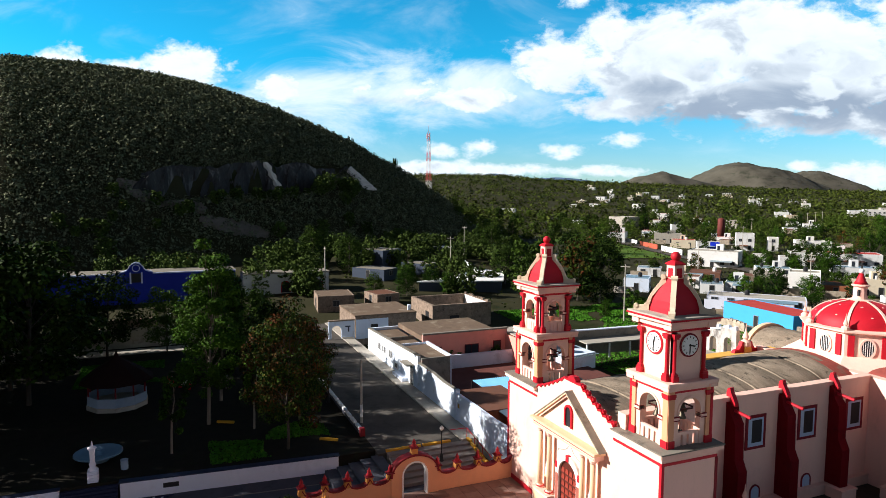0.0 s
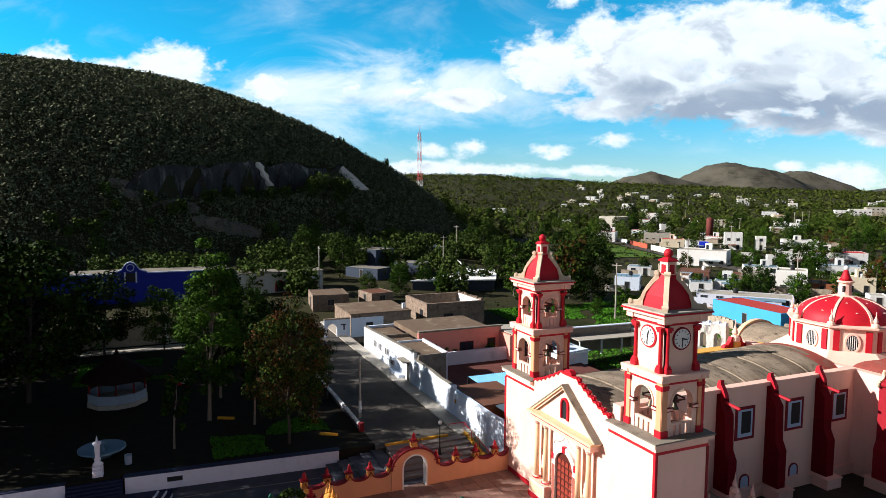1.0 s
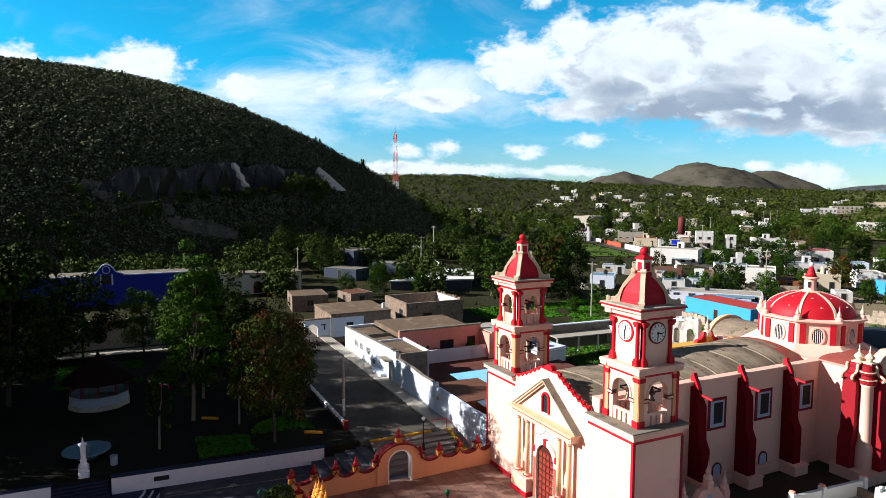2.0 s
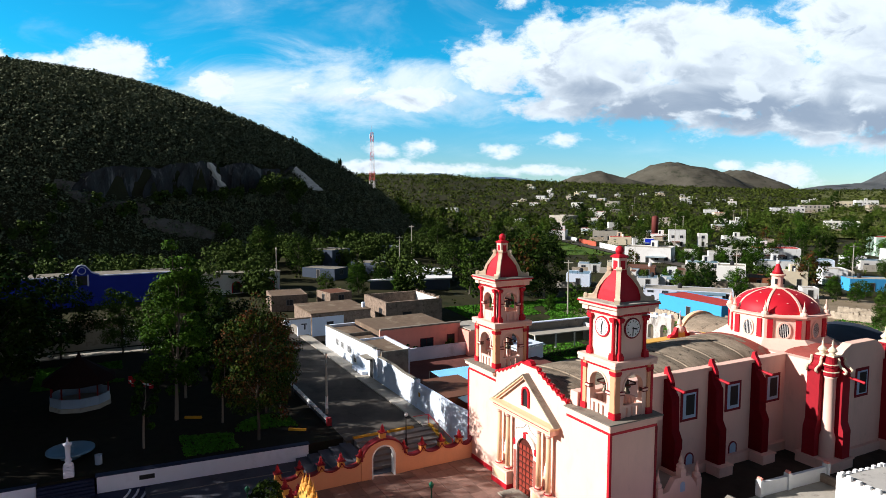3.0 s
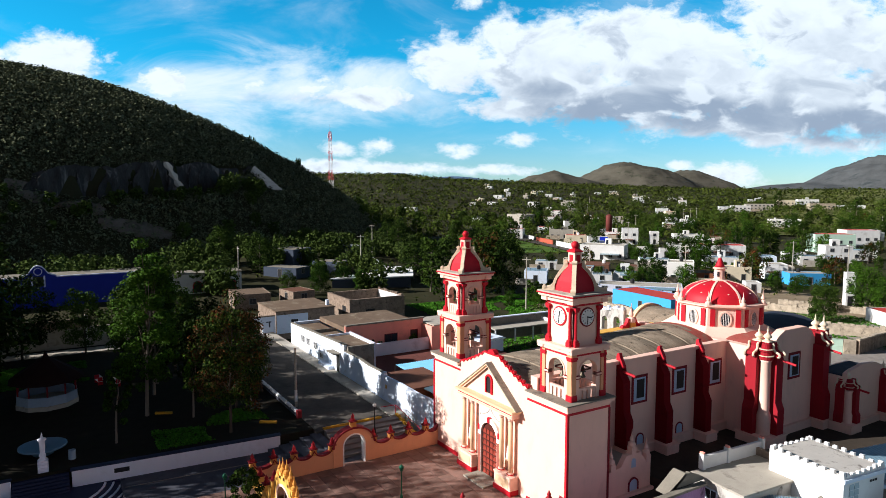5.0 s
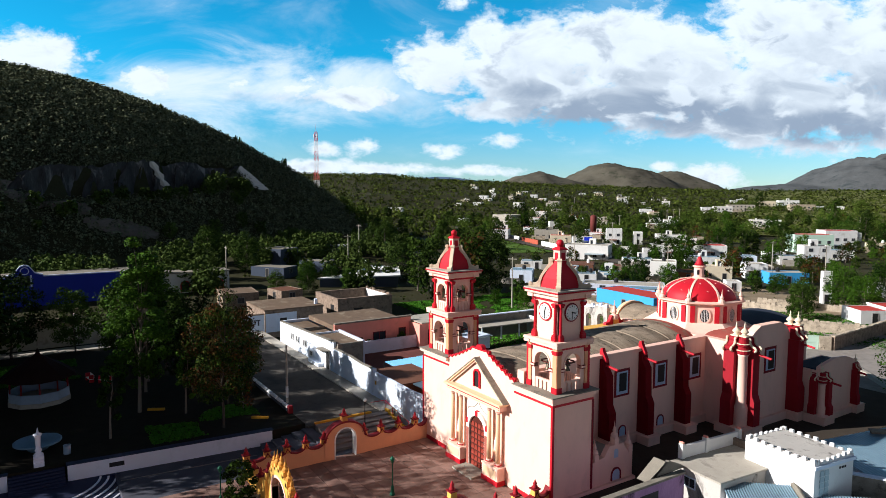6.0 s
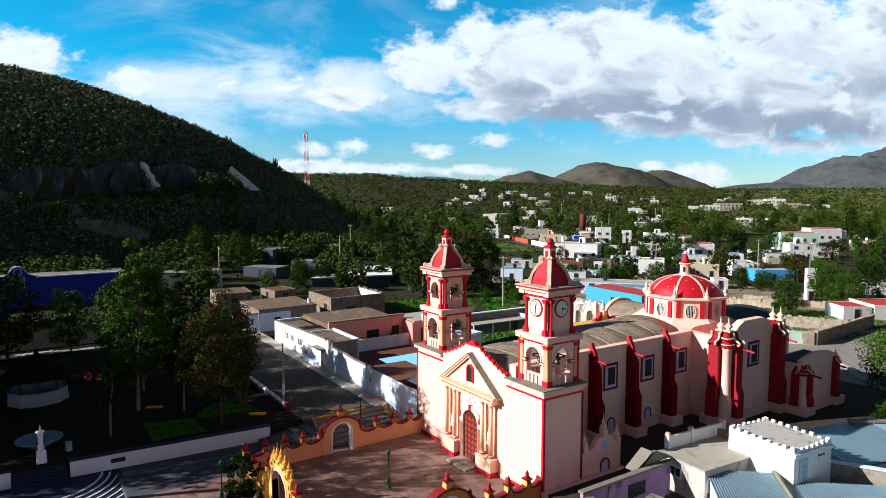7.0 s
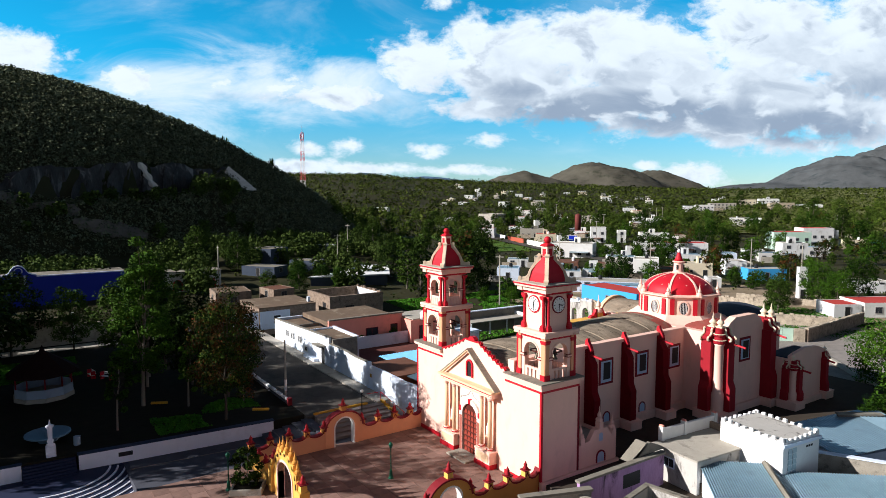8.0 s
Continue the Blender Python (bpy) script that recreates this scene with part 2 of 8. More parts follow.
YELLOW = material("yellow_paint", (0.58, 0.29, 0.02), 0.7, vary=0.15)
BARK = material("pale_bark", (0.20, 0.165, 0.135), 0.9, vary=0.35, stretch=(3, 3, 0.6))
DARK_BARK = material("dark_bark", (0.075, 0.060, 0.048), 0.95, vary=0.4, stretch=(3, 3, 0.6))
LEAF_DARK = leaf_material("dark_leaves", (0.004, 0.010, 0.002), (0.056, 0.100, 0.013))
LEAF_FRESH = leaf_material("fresh_leaves", (0.004, 0.014, 0.002), (0.058, 0.128, 0.010))
LEAF_RUST = leaf_material("rusty_leaves", (0.005, 0.016, 0.003), (0.070, 0.120, 0.012), 0.5, 0.65, (0.135, 0.036, 0.014))
SCRUB = leaf_material("scrub_leaves", (0.018, 0.023, 0.012), (0.200, 0.220, 0.125), 0.55)

# near-black base: the shade under the park trees is put into the soil colour
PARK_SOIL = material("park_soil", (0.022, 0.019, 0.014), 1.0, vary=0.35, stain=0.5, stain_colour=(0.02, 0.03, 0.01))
PARK_WHITE = material("park_whitewash", (0.80, 0.80, 0.88), 0.85, vary=0.06, stain=0.2, stain_colour=(0.4, 0.4, 0.42))
PARK_BLUE = material("dark_blue_paint", (0.018, 0.024, 0.06), 0.7, vary=0.15)
OCHRE_WALL = material("orange_plaster", (0.58, 0.27, 0.07), 0.85, vary=0.1)
STAIR = material("stair_concrete", (0.22, 0.19, 0.175), 0.9, vary=0.15, stain=0.4, stain_colour=(0.15, 0.12, 0.10))
OFFWHITE = material("house_paint", (0.74, 0.72, 0.68), 0.85, vary=0.08, stain=0.35, stain_colour=(0.42, 0.38, 0.33), each=0.12, each_hue=0.03)
PALE_GREEN = material("pale_green_paint", (0.50, 0.66, 0.54), 0.8, vary=0.08, stain=0.2, stain_colour=(0.35, 0.4, 0.35))
SKY_BLUE = material("sky_blue_paint", (0.05, 0.33, 0.66), 0.75, vary=0.08)
ROOF_RED = material("red_roof_coat", (0.46, 0.06, 0.05), 0.8, vary=0.2, stain=0.3, stain_colour=(0.25, 0.08, 0.06))
BRICK = material("rubble_masonry", (0.25, 0.185, 0.14), 0.95, vary=0.7, stain=0.85, stain_colour=(0.06, 0.05, 0.04), bump=0.8, bump_scale=5.0, scale=5.0, stain_scale=1.6)
LILAC = material("lilac_plaster", (0.40, 0.24, 0.42), 0.85, vary=0.4, stain=1.0, stain_colour=(0.035, 0.030, 0.032), stretch=(1, 1, 0.35), stain_scale=0.55, scale=2.0)
STAINED = material("stained_limewash", (0.48, 0.45, 0.41), 0.9, vary=0.15, stain=0.9, stain_colour=(0.12, 0.105, 0.095), stretch=(1, 1, 0.4), stain_scale=0.9)
# yard soil darkened so that the church's shade sits in its colour
YARD_SOIL = material("shade_dark_yard_soil", (0.060, 0.048, 0.038), 1.0, vary=0.3, stain=0.5, stain_colour=(0.03, 0.028, 0.02))
MOSSY = material("stained_coping", (0.24, 0.215, 0.175), 0.95, vary=0.3, stain=0.6, stain_colour=(0.07, 0.06, 0.05), bump=0.4)
PANE = material("window_pane", (0.03, 0.035, 0.045), 0.15, vary=0.1, bump=0.0)
CHALK = material("quarry_chalk", (0.84, 0.80, 0.74), 1.0, vary=0.2, stain=0.3, stain_colour=(0.4, 0.36, 0.3), scale=0.3)
CLIFF = material("quarry_rock", (0.055, 0.052, 0.051), 1.0, vary=0.8, scale=0.6, stain=0.7, stain_colour=(0.26, 0.24, 0.225), stain_scale=0.30, stretch=(1, 1, 0.22), bump=0.8, bump_scale=1.5)

LIME_BLUE = material("bluish_limewash", (0.60, 0.62, 0.70), 0.9, vary=0.1, stain=0.45, stain_colour=(0.25, 0.24, 0.28))
BRICK_FLOOR = material("court_floor", (0.15, 0.06, 0.05), 0.9, vary=0.25, stain=0.4, stain_colour=(0.06, 0.03, 0.03))
TIN_BLUE = material("blue_grey_sheet", (0.22, 0.33, 0.40), 0.45, 0.3, vary=0.2, stain=0.4, stain_colour=(0.14, 0.19, 0.22), stain_scale=0.5)
TIN_SKY = material("sky_blue_sheet", (0.18, 0.45, 0.70), 0.4, 0.2, vary=0.12, stain=0.2, stain_colour=(0.6, 0.7, 0.8))
LILAC_TRIM = material("white_blue_trim", (0.62, 0.64, 0.80), 0.8, vary=0.06)

GLASS_BLOCK = material("glass_block", (0.42, 0.52, 0.56), 0.2, vary=0.1)
MURAL_WHITE = material("mural_ground", (0.55, 0.60, 0.70), 0.85, vary=0.1, stain=0.5, stain_colour=(0.05, 0.12, 0.28))
BRICK_PALE = material("pale_rubble", (0.40, 0.33, 0.25), 0.95, vary=0.65, stain=0.8, stain_colour=(0.10, 0.08, 0.06), bump=0.9, bump_scale=4.0, scale=5.0, stain_scale=1.5)

TEAL = material("teal_sheet", (0.03, 0.42, 0.38), 0.6, vary=0.1)
BROWN_ROOF = material("brown_sheet", (0.16, 0.075, 0.05), 0.8, vary=0.2)
SLATE = material("slate_blocks", (0.065, 0.080, 0.11), 0.9, vary=0.15)
PALE_CREAM = material("pale_cream_paint", (0.70, 0.60, 0.44), 0.85, vary=0.08, stain=0.25, stain_colour=(0.4, 0.34, 0.26))
RED_BRICKY = material("brick_wall", (0.42, 0.10, 0.06), 0.9, vary=0.2)
RUST = material("rusty_steel", (0.15, 0.035, 0.028), 0.7, 0.2, vary=0.25)
MAST_RED = material("mast_red", (0.55, 0.05, 0.06), 0.5, vary=0.05)
MAST_WHITE = material("mast_white", (0.70, 0.66, 0.66), 0.5, vary=0.05)

LEAF_VALLEY = leaf_material("valley_leaves", (0.004, 0.009, 0.002), (0.110, 0.140, 0.024), 0.10)

DARK_STEP = material("dark_step_concrete", (0.080, 0.082, 0.10), 0.9, vary=0.2, stain=0.4, stain_colour=(0.03, 0.03, 0.04))
ROOF_TILE = material("dark_tile", (0.022, 0.010, 0.009), 0.8, vary=0.25)
# blue of the litter drum; on the white bandstand base it paints in shade
KIOSK_SHADE_BLUE = material("kiosk_shade_and_drum_blue", (0.34, 0.42, 0.52), 0.8, vary=0.1, stain=0.25, stain_colour=(0.2, 0.24, 0.28))
POOL = material("pale_basin", (0.14, 0.24, 0.33), 0.7, vary=0.12)

# ---- mesh helpers ----


def part(name, bm, mat, parent=None, label="", smooth=False):
    """Links a bmesh as one mesh object, under a thing or a part where one is given."""
    me = bpy.data.meshes.new(name)
    bmesh.ops.recalc_face_normals(bm, faces=bm.faces)
    bm.to_mesh(me)
    bm.free()
    me.materials.append(mat)
    if smooth:
        for poly in me.polygons:
            poly.use_smooth = True
    ob = new(name, me)
    if parent is not None:
        ob.parent = parent
    return tagged(ob, label)


def thing(name, place, label, category, group="", turn=0.0):
    """An Empty at a thing's base."""
    ob = new(name)
    ob.matrix_basis = pose(*place, 0, 0, turn)
    return tagged(ob, label, category, group)


def box(bm, x0, x1, y0, y1, z0, z1, taper=0.0):
    vs = [bm.verts.new((x, y, z)) for z, k in ((z0, 0), (z1, taper)) for x, y in ((x0 + k, y0 + k), (x1 - k, y0 + k), (x1 - k, y1 - k), (x0 + k, y1 - k))]
    for f in ((0, 1, 2, 3), (4, 5, 6, 7), (0, 1, 5, 4), (1, 2, 6, 5), (2, 3, 7, 6), (3, 0, 4, 7)):
        bm.faces.new([vs[i] for i in f])
    return bm


def B(x0, x1, y0, y1, z0, z1, taper=0.0, bevel=0.0):
    bm = box(bmesh.new(), x0, x1, y0, y1, z0, z1, taper)
    if bevel:
        bmesh.ops.recalc_face_normals(bm, faces=bm.faces)
        bmesh.ops.bevel(bm, geom=bm.edges[:], offset=bevel, segments=2, affect="EDGES")
    return bm


def prism(bm, outline, axis, a, b, holes=False):
    """An outline of (p, q) pushed from a to b along an axis: x takes (y, z), y takes (x, z), z takes (x, y)."""
    def at(p, q, d):
        return {"x": (d, p, q), "y": (p, d, q), "z": (p, q, d)}[axis]
    lo = [bm.verts.new(at(p, q, a)) for p, q in outline]
    hi = [bm.verts.new(at(p, q, b)) for p, q in outline]
    bm.faces.new(lo)
    bm.faces.new(hi)
    for i in range(len(outline)):
        j = (i + 1) % len(outline)
        bm.faces.new((lo[i], lo[j], hi[j], hi[i]))
    return bm


def P(outline, axis, a, b):
    return prism(bmesh.new(), outline, axis, a, b)


def lathe(bm, profile, segs=16, centre=(0, 0, 0), turn=0.0, power=2.0):
    """Turns a profile of (radius, z) about an upright axis."""
    rings = []
    for r, z in profile:
        ring = []
        for i in range(segs):
            a = turn + 2 * math.pi * i / segs
            ring.append(bm.verts.new((centre[0] + r * math.cos(a), centre[1] + r * math.sin(a), centre[2] + z)))
        rings.append(ring)
    for lo, hi in zip(rings, rings[1:]):
        for i in range(segs):
            j = (i + 1) % segs
            bm.faces.new((lo[i], lo[j], hi[j], hi[i]))
    bm.faces.new(rings[0])
    bm.faces.new(rings[-1])
    return bm


def L(profile, segs=16, centre=(0, 0, 0), turn=0.0):
    return lathe(bmesh.new(), profile, segs, centre, turn)


def tube(bm, points, radii, segs=6):
    """A tapered limb along points."""
    rings = []
    for i, p in enumerate(points):
        p = Vector(p)
        d = (Vector(points[min(i + 1, len(points) - 1)]) - Vector(points[max(i - 1, 0)])).normalized()
        side = d.cross(Vector((0.3, 0.95, 0.1))).normalized()
        up = side.cross(d)
        r = radii[i] if isinstance(radii, (list, tuple)) else radii
        rings.append([bm.verts.new(p + side * (r * math.cos(2 * math.pi * k / segs)) + up * (r * math.sin(2 * math.pi * k / segs))) for k in range(segs)])
    for lo, hi in zip(rings, rings[1:]):
        for i in range(segs):
            j = (i + 1) % segs
            bm.faces.new((lo[i], lo[j], hi[j], hi[i]))
    bm.faces.new(rings[0])
    bm.faces.new(rings[-1])
    return bm


def arch_points(c, half, base, spring, steps=10):
    """The outline of a round-headed opening."""
    pts = [(c - half, base)]
    pts += [(c - half * math.cos(math.pi * i / steps), spring + half * math.sin(math.pi * i / steps)) for i in range(steps + 1)]
    return pts + [(c + half, base)]


def arch_wall(bm, p0, p1, z0, z1, c, half, base, spring, axis, a, b, steps=10):
    """A wall with one round-headed opening that goes through it, down to its foot."""
    head = [(c - half * math.cos(math.pi * i / steps), spring + half * math.sin(math.pi * i / steps)) for i in range(steps + 1)]
    return prism(bm, [(p0, z0), (c - half, z0)] + head + [(c + half, z0), (p1, z0), (p1, z1), (p0, z1)], axis, a, b)


def arch_band(bm, c, half, base, spring, width, axis, a, b, steps=12):
    """The frame round a round-headed opening."""
    return prism(bm, arch_points(c, half, base, spring, steps) + list(reversed(arch_points(c, half + width, base, spring, steps))), axis, a, b)


def strip(bm, line, low, high, axis, a, b):
    """A moulding that follows a line, from low below it to high above it."""
    return prism(bm, [(p, q - low) for p, q in line] + [(p, q + high) for p, q in reversed(line)], axis, a, b)


def structure(name, bm, mat, label, category, smooth=False):
    return tagged(part(name, bm, mat, None, label, smooth), "", category, "", "structure")

# ---- the land ----


def ease(v, a, b):
    k = min(max((v - a) / (b - a), 0.0), 1.0)
    return k * k * (3 - 2 * k)


EYE0 = Vector((43.75, -31.64, 0.0))


def hill_height(depth, side):
    """The hill beside the town, leaning a little across the valley."""
    q = side + 200.2
    r = ((abs(q) / 174.5) ** 1.61 + (abs(depth - 269.9 - 0.262 * q) / 182.4) ** 1.61) ** (1 / 1.61)
    return 71.0 * math.cos(r * math.pi / 2) ** 0.82 if r < 1 else 0.0


def quarry_line(side):
    """Depth at which the quarry face stands."""
    return 245 + 1.85 * (side + 81)


def from_eye(depth, side):
    p = EYE0 + VALLEY * depth + ACROSS * side
    return p.x, p.y


def land(x, y):
    """Height of the open ground."""
    d = math.hypot(x, y)
    rel = Vector((x, y, 0)) - EYE0
    depth, side = rel.dot(VALLEY), rel.dot(ACROSS)
    h = -2.9 + 2.3 * ease(d, 45, 80)
    h += 5.0 * ease(depth, 90, 240) * ease(-side, -20, 60)
    h += 7 * ease(d, 250, 700) + 15 * ease(d, 600, 1600)
    # wooded ridge across the valley, sinking towards the open side
    if depth > 0:
        h += 30 * ease(depth, 500, 1100) * (1 - ease(side / depth, -0.15, 0.55)) * (1 - 0.6 * ease(depth, 1400, 2600))
    hill = hill_height(depth, side)
    # the quarry cuts a shelf into its foot
    face = quarry_line(side)
    cut = ease(side, -116, -106) * (1 - ease(side, -80, -72)) * ease(depth, face - 46, face - 30) * (1 - ease(depth, face - 1.5, face + 1.5))
    h += hill + (min(hill, 16.5) - hill) * cut
    rough = noise.fractal(Vector((x / 60, y / 60, 0.3)), 1.0, 2.0, 4)
    h += rough * (0.3 + 2.0 * ease(d, 150, 500) + 4 * ease(d, 800, 2500)) * ease(d, 70, 140)
    return h


def build_ground():
    bm = bmesh.new()
    radii = [0.0, 12, 24, 36, 48, 60]
    while radii[-1] < 4700:
        radii.append(radii[-1] + max(4.5, radii[-1] * 0.022))
    turns, prev = 640, None
    for r in radii:
        ring = []
        for i in range(turns if r else 1):
            a = 2 * math.pi * i / turns
            x, y = r * math.cos(a), r * math.sin(a)
            ring.append(bm.verts.new((x, y, land(x, y))))
        if prev is not None:
            for i in range(turns):
                j = (i + 1) % turns
                if len(prev) == 1:
                    bm.faces.new((prev[0], ring[i], ring[j]))
                else:
                    bm.faces.new((prev[i], ring[i], ring[j], prev[j]))
        prev = ring
    structure("ground", bm, EARTH, "dry scrubland and bare earth round the town", "ground", True)


build_ground()


def far_mountain(name, label, peaks, mat, rugged=0.12):
    """Mountains on the skyline: peaks of depth, side, half width, half depth and height."""
    bm = bmesh.new()
    lo = min(p[1] - p[2] for p in peaks)
    hi = max(p[1] + p[2] for p in peaks)
    near = min(p[0] - p[3] for p in peaks)
    far = max(p[0] + p[3] for p in peaks)
    rows = []
    nx, ny = 130, 60
    for j in range(ny + 1):
        row = []
        for i in range(nx + 1):
            side, depth = lo + (hi - lo) * i / nx, near + (far - near) * j / ny
            x, y = from_eye(depth, side)
            h = 0.0
            for cd, cs, a, b, top in peaks:
                r = math.hypot((side - cs) / a, (depth - cd) / b)
                if r < 1:
                    h = max(h, top * (0.22 * (1 - r) + 0.78 * math.cos(r * math.pi / 2)))
            gully = noise.ridged_multi_fractal(Vector((x / 240, y / 240, 2.1)), 0.8, 2.2, 6, 1.0, 2.0)
            row.append(bm.verts.new((x, y, -8 + h * (0.94 - 2 * rugged * 0.55 + rugged * gully) if h > 0 else -8)))
        rows.append(row)
    for lo_row, hi_row in zip(rows, rows[1:]):
        for i in range(nx):
            bm.faces.new((lo_row[i], lo_row[i + 1], hi_row[i + 1], hi_row[i]))
    tagged(part(name, bm, mat, None, label, True), "", "mountain", "", "structure")


ROCKY = material("mountain_scrub", (0.088, 0.080, 0.062), 1.0, vary=0.5, scale=0.05, stain=0.9, stain_colour=(0.035, 0.040, 0.026), stain_scale=0.02, bump=0.0)
# range scrub greyed towards blue: distance haze mixed into its colour
SLATY = material("haze_tinted_scrub", (0.085, 0.090, 0.092), 1.0, vary=0.5, scale=0.05, stain=0.9, stain_colour=(0.035, 0.045, 0.048), stain_scale=0.015, bump=0.0)
# the ridge's blue is air haze put into the surface colour
HAZY = material("haze_tinted_mountain", (0.10, 0.16, 0.25), 1.0, vary=0.15, scale=0.01, bump=0.0)
far_mountain("distant_mountain", "bare grey mountain with dark gullies beyond the town", [(3300, 985, 400, 480, 186), (3450, 1325, 330, 450, 142), (3100, 572, 330, 340, 126), (3300, 1130, 300, 400, 130)], ROCKY)
far_mountain("distant_range", "long grey mountain range rising beyond the plain", [(3300, 2330, 520, 600, 225), (3500, 2800, 700, 700, 295), (3300, 1900, 500, 500, 75)], SLATY)
far_mountain("distant_ridge", "low mountain ridge on the horizon, tinted blue for haze", [(4200, -270, 460, 300, 150), (4300, 120, 700, 300, 130), (4300, 600, 500, 300, 100)], HAZY, 0.04)

# brighter open brushland beyond the town
OLIVE = material("olive_brushland", (0.115, 0.120, 0.042), 1.0, vary=0.5, scale=0.12, stain=0.85, stain_colour=(0.028, 0.042, 0.012), stain_scale=0.05, bump=0.4)
field_mesh = bmesh.new()
field_rows = []
for j in range(30):
    depth = 330 * (1500 / 330) ** (j / 29)
    row = []
    for i in range(30):
        x, y = from_eye(depth, depth * (0.50 + 0.012 * math.sin(j * 1.3) + 0.42 * i / 29))
        row.append(field_mesh.verts.new((x, y, land(x, y) + 0.5 + depth * 0.0012)))
    field_rows.append(row)
for lo_row, hi_row in zip(field_rows, field_rows[1:]):
    for i in range(29):
        field_mesh.faces.new((lo_row[i], lo_row[i + 1], hi_row[i + 1], hi_row[i]))
structure("brushland", field_mesh, OLIVE, "open olive-green brushland beyond the town", "ground", True)

# ---- the church ----
church = thing("church", (0, 0, 0), "cream church with red trim, two towers and red dome", "church")
church["kind"] = "thing"
NAVE = 5.6
BAY_WHITE = material("bay_white", (0.80, 0.70, 0.63), 0.85, vary=0.06, stain=0.12, stain_colour=(0.5, 0.4, 0.33))
TARRED = material("tarred_vault", (0.035, 0.042, 0.060), 0.8, vary=0.3, stain=0.4, stain_colour=(0.08, 0.08, 0.09))
FADED_RED = material("faded_red_wash", (0.30, 0.075, 0.06), 0.9, vary=0.4, stain=0.7, stain_colour=(0.20, 0.15, 0.11), stain_scale=0.9)
DX = 0.7           # axis of the dome
# darker plaster that paints the shade of a recess on the flat saint niches
SHADE_STONE = material("niche_shade_plaster", (0.40, 0.30, 0.22), 0.9, vary=0.1)


JAMB_ROSE = material("dusky_rose_paint", (0.36, 0.115, 0.085), 0.8, vary=0.25, stain=0.4, stain_colour=(0.24, 0.05, 0.05), stain_scale=0.8)


def facade():
    steps = 42
    rim = []
    for i in range(steps + 1):
        k = i / steps
        x = -4.9 + 4.1 * k
        rim.append((x, 8.0 + 1.75 * (k ** 1.25) + 0.17 * abs(math.sin(math.pi * k * 7))))
    rim += [(-x, z) for x, z in reversed(rim)]
    wall = part("facade_wall", P([(-4.9, GROUND)] + rim + [(4.9, GROUND)], "y", 0.0, 0.36), CREAM, church)
    for i, (x, z) in enumerate(rim):
        if i and i % 6 == 0 and abs(x) > 0.85:
            part("crest_knob", P([(x + 0.11 * math.cos(a * math.pi / 8), z + 0.10 + 0.13 * math.sin(a * math.pi / 8)) for a in range(16)], "y", 0.0, 0.25), RED, wall)
    part("gable_crown", P([(-0.42, 9.72), (0.42, 9.72), (0.5, 9.9), (0.24, 10.12), (-0.24, 10.12), (-0.5, 9.9)], "y", -0.08, 0.36), RED, wall)
    bm = strip(bmesh.new(), rim, 0.09, 0.05, "y", -0.07, 0.22)
    part("gable_coping", bm, RED, wall, "scalloped red coping")
    # portal with paired columns and a pediment
    for x in (-3.55, -2.25, 2.05, 3.3):
        part("capital", L([(0.19, 4.55), (0.25, 4.65), (0.25, 4.72), (0.30, 4.80), (0.30, 4.95)], 14, (x, -0.42, 0.35)), CREAM, wall)
        part("column_base", L([(0.31, 0.0), (0.31, 0.12), (0.26, 0.2), (0.22, 0.28)], 14, (x, -0.42, 0.35)), CREAM, wall)
        part("red_ring", L([(0.20, 0.10), (0.33, 0.10), (0.33, 0.17), (0.20, 0.17)], 14, (x, -0.42, 0.35)), RED, wall)
        bm = L([(0.205, 0.25), (0.20, 2.5), (0.175, 4.6)], 14, (x, -0.42, 0.35))
        part("column", bm, TRIM, wall, "golden column", True)
    for x in (-2.9, 2.68):
        niche = part("saint_niche", P(arch_points(x, 0.24, 1.5, 2.7), "y", -0.06, 0.0), SHADE_STONE, wall)
        part("niche_bracket", B(x - 0.28, x + 0.28, -0.32, 0.0, 1.38, 1.5), TRIM, niche)
        part("plain_figure", L([(0.16, 0.0), (0.17, 0.3), (0.12, 0.7), (0.14, 0.85), (0.06, 0.95), (0.08, 1.05), (0.02, 1.15)], 8, (x, -0.18, 1.5)), WHITE, niche)
    part("door_bay", B(-1.7, 1.55, -0.07, 0.0, GROUND, 5.3), BAY_WHITE, wall, "white painted door bay")
    for sgn in (-1, 1):
        ogee = [(sgn * 1.62, -0.085, 3.9), (sgn * 1.5, -0.085, 4.15), (sgn * 0.95, -0.085, 4.25), (sgn * 0.45, -0.085, 4.5), (sgn * 0.12, -0.085, 4.85), (0.0, -0.085, 5.1)]
        part("ogee_line", tube(bmesh.new(), ogee, 0.035, 5), STONE, wall, "thin grey stucco line")
        part("impost_block", B(sgn * 1.45 - 0.13, sgn * 1.45 + 0.13, -0.33, 0.0, 2.75, 3.25), RED, wall, "red painted block")
        part("door_jamb", B(sgn * 1.37 - 0.19, sgn * 1.37 + 0.19, -0.31, 0.0, GROUND, 2.35), JAMB_ROSE, wall, "dusky rose painted jamb")
    part("keystone", B(-0.16, 0.16, -0.36, 0.0, 3.72, 4.18), RED, wall, "red painted keystone")
    for x0, x1 in ((-4.0, -1.75), (1.6, 3.8)):
        part("pedestal_cap", B(x0 - 0.06, x1 + 0.06, -0.9, 0.0, 0.24, 0.36, 0, 0.02), CREAM, wall)
        part("column_pedestal", B(x0, x1, -0.85, 0.0, GROUND, 0.34, 0.0, 0.03), CREAM, wall)
        part("pedestal_panel", B(x0 + 0.25, x1 - 0.25, -0.88, -0.85, GROUND + 0.6, 0.1), TRIM, wall)
